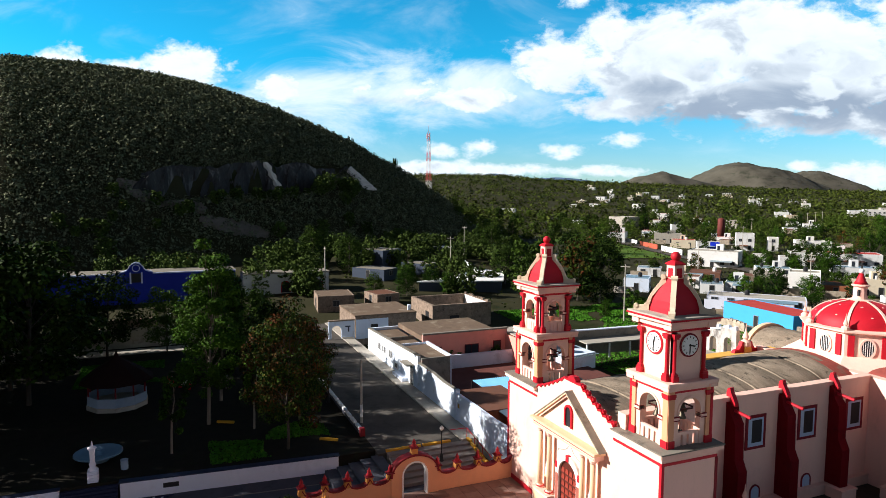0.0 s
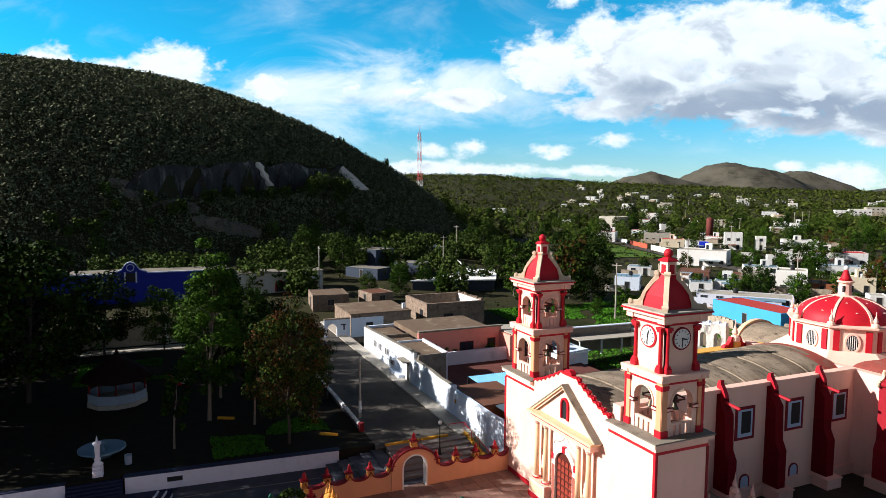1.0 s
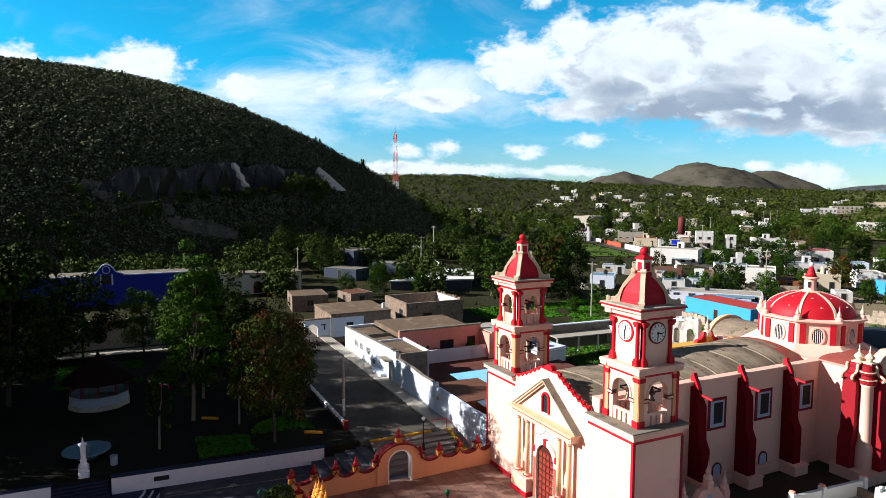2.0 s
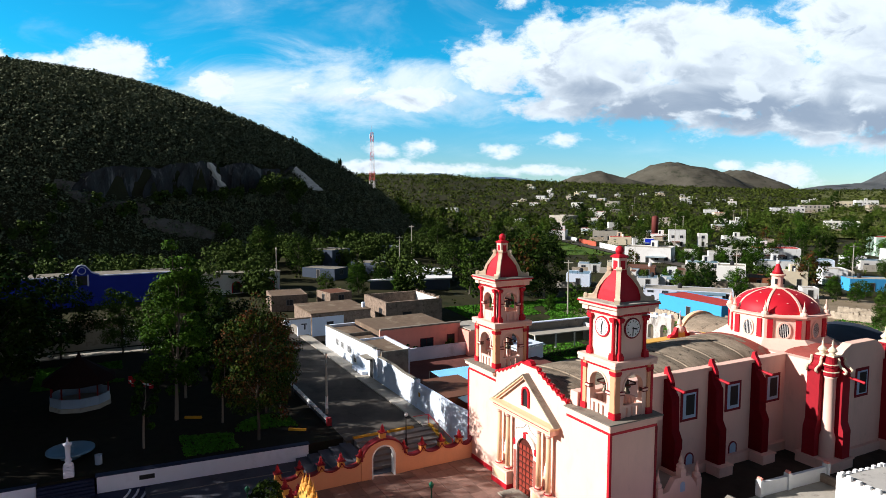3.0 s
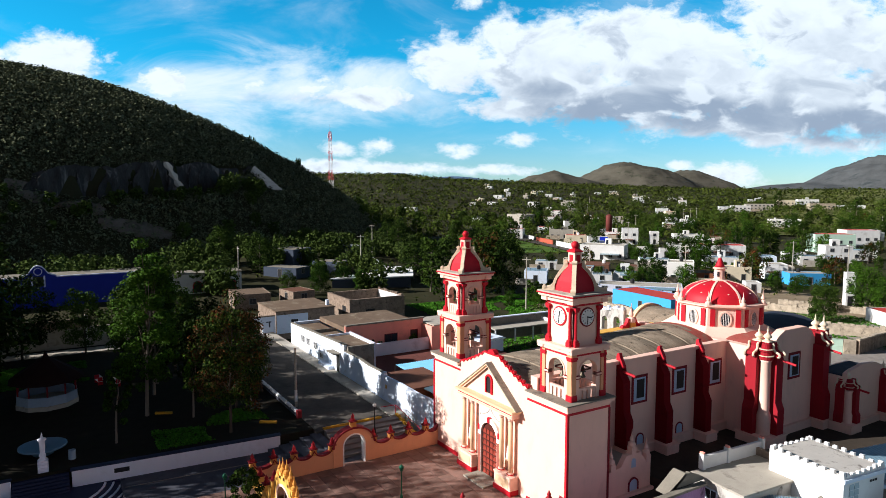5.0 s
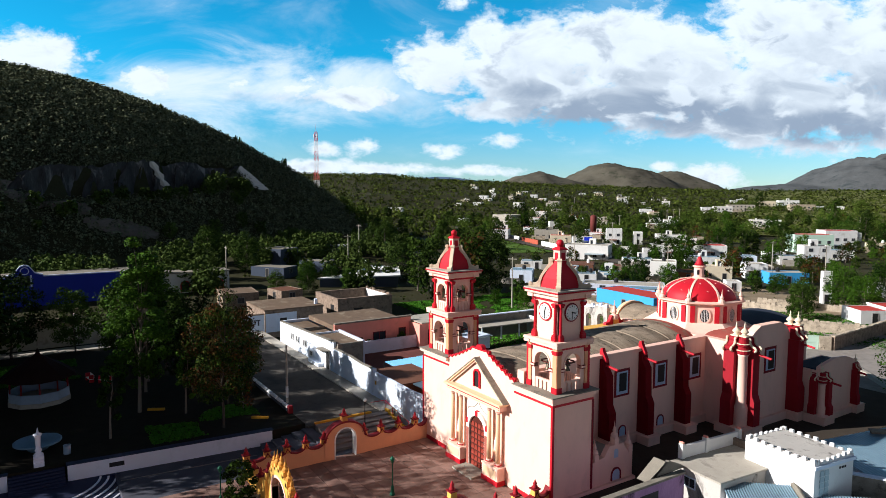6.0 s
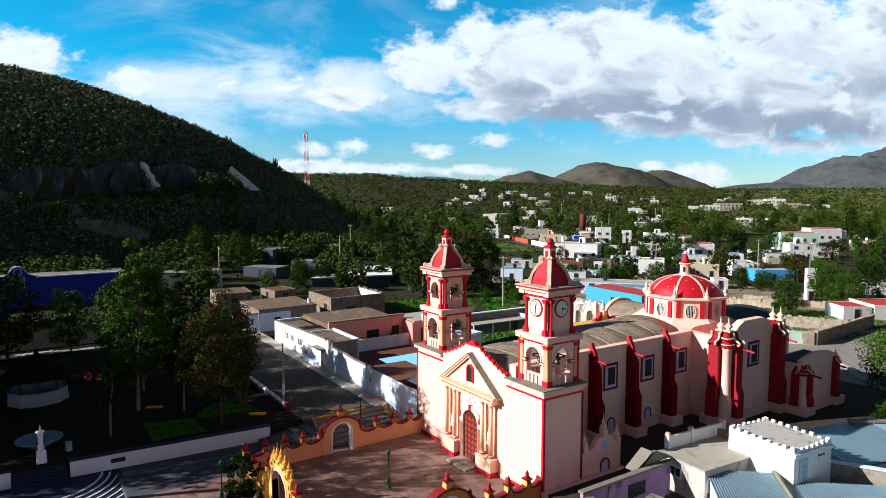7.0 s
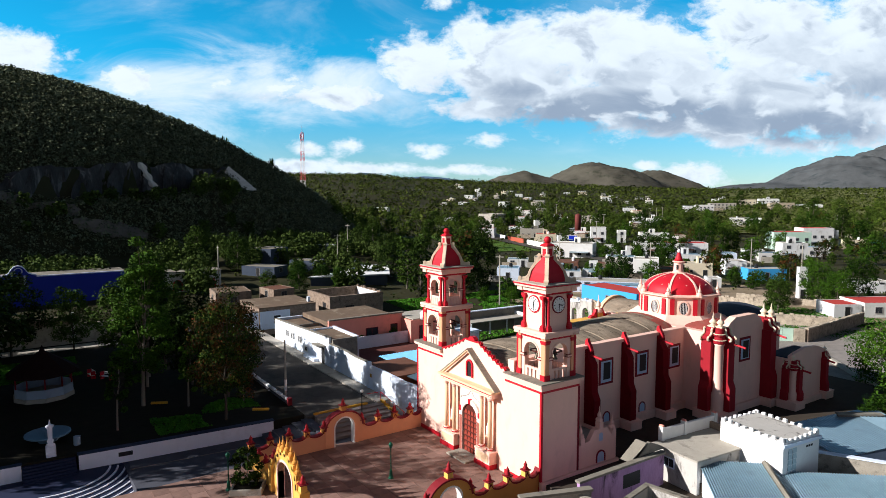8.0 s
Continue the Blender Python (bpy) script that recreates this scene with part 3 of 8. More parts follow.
        part("red_plinth", B(x0 - 0.05, x1 + 0.05, -0.9, 0.0, GROUND, GROUND + 0.42), RED, wall, "red plinth")
    part("entablature", B(-4.1, 3.95, -0.80, 0.0, 5.30, 5.75), CREAM, wall)
    part("cornice", B(-4.35, 4.2, -1.0, 0.0, 5.75, 5.95, 0, 0.03), TRIM, wall)
    part("tympanum", P([(-3.9, 5.95), (3.8, 5.95), (0.0, 8.72)], "y", -0.22, 0.0), CREAM, wall)
    for x, mat, low, high, out in ((0, MOSSY, -0.03, 0.04, 0.62), (0, TRIM, 0.04, 0.15, 0.58), (0, CREAM, 0.15, 0.30, 0.44), (0, MOSSY, 0.30, 0.34, 0.34)):
        for end, sgn in ((-4.35, 1), (4.2, -1)):
            a, b = (end, 5.95), (0.0, 9.05)
            slope = 0.62
            lo_a, hi_a = end + sgn * low / slope * 1.25, end + sgn * high / slope * 1.25
            part("raking_moulding", P([(hi_a, 5.95), (lo_a, 5.95), (0.0, 9.05 - low * 1.2), (0.0, 9.05 - high * 1.2)], "y", -out, 0.0), mat, wall, "golden raking moulding" if mat is TRIM else "weathered moulding" if mat is MOSSY else "")
    part("dentil_line", B(-4.0, 3.85, -0.86, -0.80, 5.42, 5.50), TRIM, wall)
    part("frieze_line", B(-4.0, 3.85, -0.84, -0.80, 5.60, 5.66), RED, wall)
    bm = arch_band(bmesh.new(), 0.0, 0.34, 6.35, 7.5, 0.16, "y", -0.36, 0.0)
    part("niche_frame", bm, RED, wall)
    part("niche_window", P(arch_points(0.0, 0.34, 6.35, 7.5), "y", -0.26, 0.02), DARK, wall)
    bm = arch_band(bmesh.new(), 0.0, 1.15, GROUND, 2.55, 0.45, "y", -0.30, 0.0)
    part("door_surround", bm, BAY_WHITE, wall)
    door = part("door", P(arch_points(0.0, 1.15, GROUND, 2.55), "y", -0.10, 0.05), DOOR_WOOD, wall, "arched panelled wooden door")
    for col in range(4):
        for row in range(8):
            x, z = -0.98 + 0.5 * col, GROUND + 0.2 + 0.52 * row
            if z + 0.4 < 2.55 + math.sqrt(max(0.0, 1.1 ** 2 - max(abs(x), abs(x + 0.42)) ** 2)):
                part("door_panel", B(x, x + 0.42, -0.16, -0.09, z, z + 0.36, 0.05), DOOR_PANEL, door)
    part("door_step", B(-1.5, 1.5, -1.9, -0.1, GROUND, GROUND + 0.16, 0, 0.02), STONE, wall)
    return wall


RIB_CREAM = material("weathered_rib_plaster", (0.74, 0.60, 0.44), 0.85, vary=0.2, scale=2.0, stain=0.45, stain_colour=(0.42, 0.30, 0.20), stain_scale=1.2, bump=0.3)


def tower(sign, clocks):
    """A tower: solid base, belfry, upper stage and cupola."""
    x0, x1 = (4.9, 9.5) if sign > 0 else (-9.5, -4.9)
    body = part("tower", B(x0, x1, 0.0, 4.3, GROUND, 7.65), CREAM, church, "square tower with cream walls")
    for a, b, c, d in ((x0 - 0.02, x1 + 0.02, -0.03, 0.0), (x0 - 0.02, x1 + 0.02, 4.3, 4.33)):
        part("red_band", B(a, b, c, d, 7.10, 7.28), RED, body)
    for a, b in ((x0 - 0.03, x0), (x1, x1 + 0.03)):
        part("red_band", B(a, b, -0.03, 4.33, 7.10, 7.28), RED, body)
    outer = x1 if sign > 0 else x0
    part("red_corner", B(outer - 0.16, outer + 0.05, -0.05, 0.16, GROUND, 7.10), RED, body)
    part("ledge", B(x0 - (0.0 if sign > 0 else 0.3), x1 + (0.3 if sign > 0 else 0.0), -0.3, 4.6, 7.62, 7.90, 0, 0.04), CREAM, body)
    part("ledge_top", B(x0 - (0.0 if sign > 0 else 0.34), x1 + (0.34 if sign > 0 else 0.0), -0.34, 4.64, 7.90, 7.98), MOSSY, body, "weathered grey ledge top")
    part("red_plinth", B(x0 + (0.0 if sign > 0 else 0.1), x1 + 0.02, -0.06, 0.0, GROUND, GROUND + 0.38), RED, body)
    part("red_corner", B(outer - 0.16, outer + 0.05, 4.18, 4.38, GROUND, 7.10), MAROON, body)
    cx, cy = (x0 + x1) / 2 + (0.25 if sign > 0 else -0.15), 2.35 if sign > 0 else 2.15
    stage(body, cx, cy, 1.66, 7.98, 11.55, True, False)
    part("belfry_cornice", B(cx - 1.88, cx + 1.88, cy - 1.88, cy + 1.88, 11.55, 11.8, 0, 0.03), CREAM, body)
    part("belfry_cornice", B(cx - 2.0, cx + 2.0, cy - 2.0, cy + 2.0, 11.8, 12.05, 0, 0.04), CREAM, body)
    part("red_band", B(cx - 1.70, cx + 1.70, cy - 1.70, cy + 1.70, 11.36, 11.52), RED, body)
    stage(body, cx, cy, 1.40, 12.05, 15.1, not clocks, clocks)
    part("cornice", B(cx - 1.53, cx + 1.53, cy - 1.53, cy + 1.53, 15.1, 15.28), RED, body)
    part("cornice", B(cx - 1.70, cx + 1.70, cy - 1.70, cy + 1.70, 15.28, 15.62, 0, 0.03), CREAM, body)
    part("cornice", B(cx - 1.96, cx + 1.96, cy - 1.96, cy + 1.96, 15.62, 15.82, 0, 0.03), CREAM, body)
    part("red_band", B(cx - 2.04, cx + 2.04, cy - 2.04, cy + 2.04, 15.82, 15.92), RED, body)
    part("roof_slab", B(cx - 2.0, cx + 2.0, cy - 2.0, cy + 2.0, 15.92, 16.02), CONCRETE, body)
    for dx, dy in ((-1, -1), (1, -1), (1, 1), (-1, 1)):
        for half, low, high in ((1.76, 15.26, 15.60), (1.93, 11.57, 11.78)):
            part("cornice_break", B(*sorted((cx + dx * (half + 0.03), cx + dx * (half - 0.62))), *sorted((cy + dy * (half + 0.03), cy + dy * (half - 0.62))), low, high, 0, 0.02), CREAM, body)
    # cupola: red pavilion dome with cream scrolled ribs at the corners
    k = math.sqrt(2)
    prof = [(1.26, 0.0), (1.21, 0.30), (1.11, 0.75), (0.94, 1.2), (0.73, 1.58), (0.54, 1.88), (0.42, 2.12)]
    part("cupola", L([(0.88 * r * k, z) for r, z in prof], 4, (cx, cy, 16.02), math.pi / 4), RED, body, "red cupola")
    for a in range(4):
        ang = math.pi / 4 + a * math.pi / 2
        bm = bmesh.new()
        path = [(2.75, 0.0), (2.78, 0.2), (2.45, 0.30), (2.1, 0.33), (1.90, 0.52), (1.75, 0.88), (1.50, 1.27), (1.20, 1.64), (0.96, 1.96), (0.84, 2.24), (0.60, 2.24), (0.60, 1.85), (1.0, 1.5), (1.5, 0.9), (1.7, 0.3), (1.7, 0.0)]
        d = Vector((math.cos(ang), math.sin(ang), 0))
        s = Vector((-d.y, d.x, 0)) * 0.16
        front = [bm.verts.new(Vector((cx, cy, 16.02)) + d * (0.88 * r) + Vector((0, 0, z)) + s) for r, z in path]
        back = [bm.verts.new(Vector((cx, cy, 16.02)) + d * (0.88 * r) + Vector((0, 0, z)) - s) for r, z in path]
        bm.faces.new(front)
        bm.faces.new(back)
        for i in range(len(path)):
            j = (i + 1) % len(path)
            bm.faces.new((front[i], front[j], back[j], back[i]))
        rib = part("scroll_rib", bm, RIB_CREAM, body)
        for r, z, size in ((0.80, 2.20, 0.15), (2.62, 0.26, 0.13)):
            bm = L([(size, -0.20), (size, 0.20)], 12)
            bm.transform(Matrix.Translation(Vector((cx, cy, 16.02 + z)) + d * (0.88 * r)) @ Matrix.Rotation(ang, 4, "Z") @ Matrix.Rotation(math.pi / 2, 4, "X"))
            part("scroll_end", bm, RIB_CREAM, rib)
    part("lantern", B(cx - 0.36, cx + 0.36, cy - 0.36, cy + 0.36, 18.0, 19.0), CREAM, body)
    for dx, dy in ((0, -1), (1, 0), (0, 1), (-1, 0)):
        part("lantern_panel", B(cx + dx * 0.36 - (0.02 if dx else 0.2), cx + dx * 0.36 + (0.02 if dx else 0.2), cy + dy * 0.36 - (0.02 if dy else 0.2), cy + dy * 0.36 + (0.02 if dy else 0.2), 18.2, 18.8), RED, body)
    part("lantern_cap", L([(0.62, 0.0), (0.62, 0.08), (0.42, 0.2), (0.22, 0.28)], 4, (cx, cy, 19.0), math.pi / 4), RED, body)
    bm = bmesh.new()
    bmesh.ops.create_uvsphere(bm, u_segments=14, v_segments=10, radius=0.31, matrix=Matrix.Translation((cx, cy, 19.52)))
    part("ball_finial", bm, RED, body, "", True)
    return body


def stage(body, cx, cy, h, z0, z1, open_arches, clocks):
    """One storey of a tower: four walls with arches or clocks, engaged columns at the corners."""
    wide = 0.86 if h > 1.5 else 0.70
    spring = z0 + (z1 - z0) * 0.60
    for face in range(4):
        m = Matrix.Translation((cx, cy, 0)) @ Matrix.Rotation(face * math.pi / 2, 4, "Z")
        bm = bmesh.new()
        if open_arches:
            arch_wall(bm, -h, h, z0, z1, 0.0, wide, z0, spring, "y", -h, -h + 0.42)
        else:
            box(bm, -h, h, -h, -h + 0.42, z0, z1)
        bm.transform(m)
        part("stage_wall", bm, CREAM, body)
        if open_arches:
            bm = arch_band(bmesh.new(), 0.0, wide, spring - 0.25, spring, 0.12, "y", -h - 0.07, -h)
            bm.transform(m)
            part("arch_moulding", bm, CREAM, body)
            for a in (-wide - 0.42, wide):
                bm = box(bmesh.new(), a, a + 0.42, -h - 0.12, -h + 0.3, spring - 0.42, spring - 0.27)
                bm.transform(m)
                part("impost", bm, CREAM, body)
                for lift in (-0.20, 0.02):
                    bm = box(bmesh.new(), a - 0.01, a + 0.43, -h - 0.135, -h + 0.3, spring - 0.28 + lift, spring - 0.23 + lift)
                    bm.transform(m)
                    part("impost_line", bm, MAROON, body)
            # parapet with slots
            top = z0 + 0.85
            bm = box(bmesh.new(), -wide, wide, -h + 0.05, -h + 0.25, top - 0.16, top)
            bm.transform(m)
            rail = part("balustrade", bm, CREAM, body)
            for i in range(4):
                x = -wide + (2 * wide - 0.30) * i / 3
                bm = box(bmesh.new(), x, x + 0.30, -h + 0.06, -h + 0.24, z0, top - 0.16)
                bm.transform(m)
                part("balustrade_post", bm, CREAM, rail)
            bm = L([(0.27, 0.0), (0.27, 0.04), (0.215, 0.13), (0.145, 0.30), (0.11, 0.43), (0.04, 0.50)], 12, (0.0, -h + 0.62, spring - 0.62))
            bm.transform(m)
            part("bell", bm, BRONZE, body, "bronze bell", True)
            bm = box(bmesh.new(), -wide + 0.02, wide - 0.02, -h + 0.57, -h + 0.67, spring - 0.14, spring - 0.05)
            bm.transform(m)
            part("bell_yoke", bm, DOOR_WOOD, body)
        if clocks:
            zc = z0 + 2.15
            # rims of the side dials take a darker red, shade put into the paint
            for name, r, y, mat in (("clock_rim", 0.74, -h - 0.07, RED if face % 2 == 0 else MAROON), ("clock_face", 0.63, -h - 0.10, WHITE)):
                bm = bmesh.new()
                prism(bm, [(r * math.cos(a * math.pi / 16), zc + r * math.sin(a * math.pi / 16)) for a in range(32)], "y", y, -h)
                bm.transform(m)
                part(name, bm, mat, body, "white clock dial" if name == "clock_face" else "")
            for k in range(12):
                a = k * math.pi / 6
                bm = box(bmesh.new(), -0.025, 0.025, -h - 0.115, -h - 0.10, 0.45, 0.57)
                bm.transform(Matrix.Translation((0, 0, zc)) @ Matrix.Rotation(a, 4, "Y"))
                bm.transform(m)
                part("hour_mark", bm, IRON, body)
            for ang, length, w in (((14, 0.40, 0.045), (184, 0.52, 0.035)) if face % 2 == 0 else ((102, 0.40, 0.045), (182, 0.52, 0.035))):
                bm = box(bmesh.new(), -w, w, -h - 0.135, -h - 0.117, -0.08, length)
                bm.transform(Matrix.Translation((0, 0, zc)) @ Matrix.Rotation(radians(ang), 4, "Y"))
                bm.transform(m)
                part("clock_hand", bm, IRON, body)
        # corner strips
        if h > 1.5:
            for a in (-h - 0.05, h - 0.40):
                bm = box(bmesh.new(), a, a + 0.45, -h - 0.09, -h, z0, z1)
                bm.transform(m)
                part("corner_pilaster", bm, PEACH, body)
            if face:
                bm = box(bmesh.new(), h - 0.10, h + 0.10, -h - 0.13, -h + 0.06, z0, z1)
                bm.transform(m)
                part("red_corner", bm, RED, body)
            for a in (-h - 0.08, h - 0.43):
                for low, high, out in ((z0, z0 + 0.46, 0.15), (z1 - 0.52, z1 - 0.40, 0.13), (z1 - 0.40, z1 - 0.22, 0.16)):
                    bm = box(bmesh.new(), a - out + 0.13, a + 0.51 + out - 0.13, -h - out, -h + 0.02, low, high)
                    bm.transform(m)
                    part("red_block", bm, RED, body)
        else:
            for x in (-h + 0.24, h - 0.24):
                bm = L([(0.17, 0.45), (0.17, 0.50), (0.125, 0.56), (0.115, z1 - z0 - 0.50), (0.15, z1 - z0 - 0.42)], 10, (x, -h - 0.06, z0))
                bm.transform(m)
                column = part("red_column", bm, RED, body)
                for name, low, high, out in (("column_base", 0.0, 0.32, 0.22), ("column_base", 0.32, 0.46, 0.18), ("capital", z1 - z0 - 0.43, z1 - z0 - 0.30, 0.18), ("capital", z1 - z0 - 0.30, z1 - z0 - 0.12, 0.23)):
                    bm = box(bmesh.new(), x - out, x + out, -h - 0.06 - out, -h + 0.02, z0 + low, z0 + high)
                    bm.transform(m)
                    part(name, bm, RED, column)


def crest_rise(y):
    """The vault climbs a little towards the crossing."""
    return 0.62 + 1.33 * y / 24.2


def nave():
    wall = part("nave_wall", B(NAVE - 0.8, NAVE, 0.37, 24.2, GROUND, 9.0), CREAM, church)
    other = part("nave_wall", B(-NAVE, -NAVE + 0.8, 0.37, 24.2, GROUND, 7.75), CREAM, church)
    part("yellow_coping", B(-6.1, -4.75, 15.5, 26.9, 7.76, 8.6, 0.0, 0.04), OCHRE, other, "sunlit yellow coping")
    part("coping_pedestal", B(-5.8, -5.0, 22.5, 23.3, 8.6, 9.1, 0.04), OCHRE, other)
    pinnacle(other, -5.4, 22.9, 9.1, 1.5)
    for sgn in (-1, 1):
        part("volute", P([(22.9 + sgn * p, q) for p, q in ((0.4, 8.6), (1.6, 8.6), (1.45, 8.85), (1.0, 8.9), (0.75, 9.2), (0.6, 9.6), (0.4, 9.6))], "x", -5.6, -5.2), RED, other)
    part("wall_coping", B(NAVE - 0.6, NAVE + 0.1, 4.3, 24.2, 9.0, 9.14), CREAM, wall)
    # barrel vault in bays with raised ribs
    bays = 7
    for b in range(bays):
        bm = bmesh.new()
        ya, yb = 0.37 + 23.83 * b / bays, 0.37 + 23.83 * (b + 1) / bays
        rows = []
        for k in range(9):
            f = k / 8
            y = ya + (yb - ya) * f
            swell = 0.17 * math.sin(math.pi * f) ** 0.7 if 0 < f < 1 else 0.0
            row = []
            for i in range(21):
                a = math.pi * i / 20
                row.append(bm.verts.new((-(4.85) * math.cos(a), y, 7.75 + (crest_rise(y) + swell) * math.sin(a))))
            rows.append(row)
        for lo, hi in zip(rows, rows[1:]):
            for i in range(20):
                bm.faces.new((lo[i], lo[i + 1], hi[i + 1], hi[i]))
        part("vault_bay", bm, ROOFSTONE, wall, "weathered grey vault", True)
        if b:
            bm = bmesh.new()
            ring = []
            rise = crest_rise(ya)
            for i in range(21):
                a = math.pi * i / 20
                c, s = -math.cos(a), math.sin(a)
                ring.append([bm.verts.new(v) for v in ((4.8 * c, ya - 0.14, 7.75 + (rise - 0.03) * s), (4.93 * c, ya - 0.1, 7.75 + (rise + 0.12) * s), (4.93 * c, ya + 0.1, 7.75 + (rise + 0.12) * s), (4.8 * c, ya + 0.14, 7.75 + (rise - 0.03) * s))])
            for lo, hi in zip(ring, ring[1:]):
                for i in range(4):
                    bm.faces.new((lo[i], lo[(i + 1) % 4], hi[(i + 1) % 4], hi[i]))
            part("vault_rib", bm, ROOFSTONE, wall)
    for y in (9.5, 14.6, 20.0):
        buttress(y)
    # windows: deep-set, blue glass, maroon frame
    for y in (12.0, 17.3, 22.5):
        for side, sgn in ((NAVE, 1),):
            part("window_frame", P([(y - 1.0, 4.95), (y + 1.0, 4.95), (y + 1.0, 7.5), (y - 1.0, 7.5)], "x", side, side + 0.05), MAROON, wall)
            part("window_reveal", P([(y - 0.74, 5.17), (y + 0.74, 5.17), (y + 0.74, 7.27), (y - 0.74, 7.27)], "x", side + 0.05, side + 0.07), WINDOW_BLUE, wall)
            part("window_glass", P([(y - 0.40, 5.45), (y + 0.56, 5.45), (y + 0.56, 7.12), (y - 0.40, 7.12)], "x", side + 0.07, side + 0.085), DARK, wall)
    part("plinth", B(NAVE, NAVE + 0.35, 9.2, 24.2, GROUND, 1.1), CREAM, wall)
    part("plinth_cap", B(NAVE, NAVE + 0.42, 9.2, 24.2, 1.1, 1.2), CREAM, wall)
    for y in (12.2, 17.5):
        part("low_door", P(arch_points(y, 0.4, 1.2, 1.7), "x", NAVE, NAVE + 0.04), WINDOW_BLUE, wall)
        part("low_door_frame", arch_band(bmesh.new(), y, 0.4, 1.2, 1.7, 0.12, "x", NAVE, NAVE + 0.06), MAROON, wall)
    # end arch of the vault, red
    bm = bmesh.new()
    for i in range(20):
        a, b = math.pi * i / 20, math.pi * (i + 1) / 20
        prism(bm, [(-4.93 * math.cos(a), 7.75 + 2.03 * math.sin(a)), (-4.93 * math.cos(b), 7.75 + 2.03 * math.sin(b)), (-4.5 * math.cos(b), 7.75 + 1.7 * math.sin(b)), (-4.5 * math.cos(a), 7.75 + 1.7 * math.sin(a))], "y", 22.6, 24.19)
    part("vault_rim", bm, FADED_RED, wall)


WINDOW_BLUE = material("window_blue", (0.42, 0.52, 0.66), 0.6, vary=0.1)


def buttress(y):
    b = part("buttress", P([(NAVE, GROUND), (NAVE + 1.3, GROUND), (NAVE + 1.3, 4.1), (NAVE + 0.95, 4.8), (NAVE + 0.85, 7.4), (NAVE + 0.45, 8.0), (NAVE + 0.3, 8.7), (NAVE, 8.8)], "y", y - 0.42, y + 0.42), SHADED_OXBLOOD, church, "red buttress with shade put into its colour")
    bm = bmesh.new()
    prism(bm, [(NAVE - 0.25, 9.14), (NAVE + 0.12, 9.14), (NAVE + 0.12, 8.7), (NAVE + 0.5, 8.55), (NAVE + 0.55, 8.75), (NAVE + 0.32, 9.2), (NAVE + 0.12, 9.5), (NAVE + 0.05, 9.8), (NAVE - 0.15, 9.75), (NAVE - 0.25, 9.45)], "y", y - 0.17, y + 0.17)
    part("scroll", bm, RED, b)
    bm = tube(bmesh.new(), [(NAVE + 0.4, y, 8.25), (NAVE + 1.7, y + 0.05, 8.1)], 0.11, 8)
    part("waterspout", bm, RED, b)
    part("plinth", B(NAVE + 0.4, NAVE + 1.75, y - 0.8, y + 0.8, GROUND, 1.1), CREAM, b)
    part("plinth_cap", B(NAVE + 0.35, NAVE + 1.82, y - 0.87, y + 0.87, 1.1, 1.2), CREAM, b)


# darker copy of the pier plaster: the buttresses' shade is put into its colour
SHADED_OXBLOOD = material("shaded_oxblood_plaster", (0.15, 0.006, 0.010), 0.8, vary=0.25, stain=0.5, stain_colour=(0.06, 0.008, 0.010))
MAROON_WALL = material("oxblood_plaster", (0.31, 0.008, 0.017), 0.75, vary=0.2, stain=0.25, stain_colour=(0.12, 0.008, 0.012))


def pinnacle(base, x, y, z, s=1.0, mat=None):
    part("finial", L([(0.28 * s, 0.0), (0.34 * s, 0.12 * s), (0.30 * s, 0.3 * s), (0.12 * s, 0.45 * s), (0.20 * s, 0.55 * s), (0.16 * s, 0.7 * s), (0.05 * s, 1.0 * s), (0.015 * s, 1.45 * s)], 10, (x, y, z)), mat or CREAM, base)


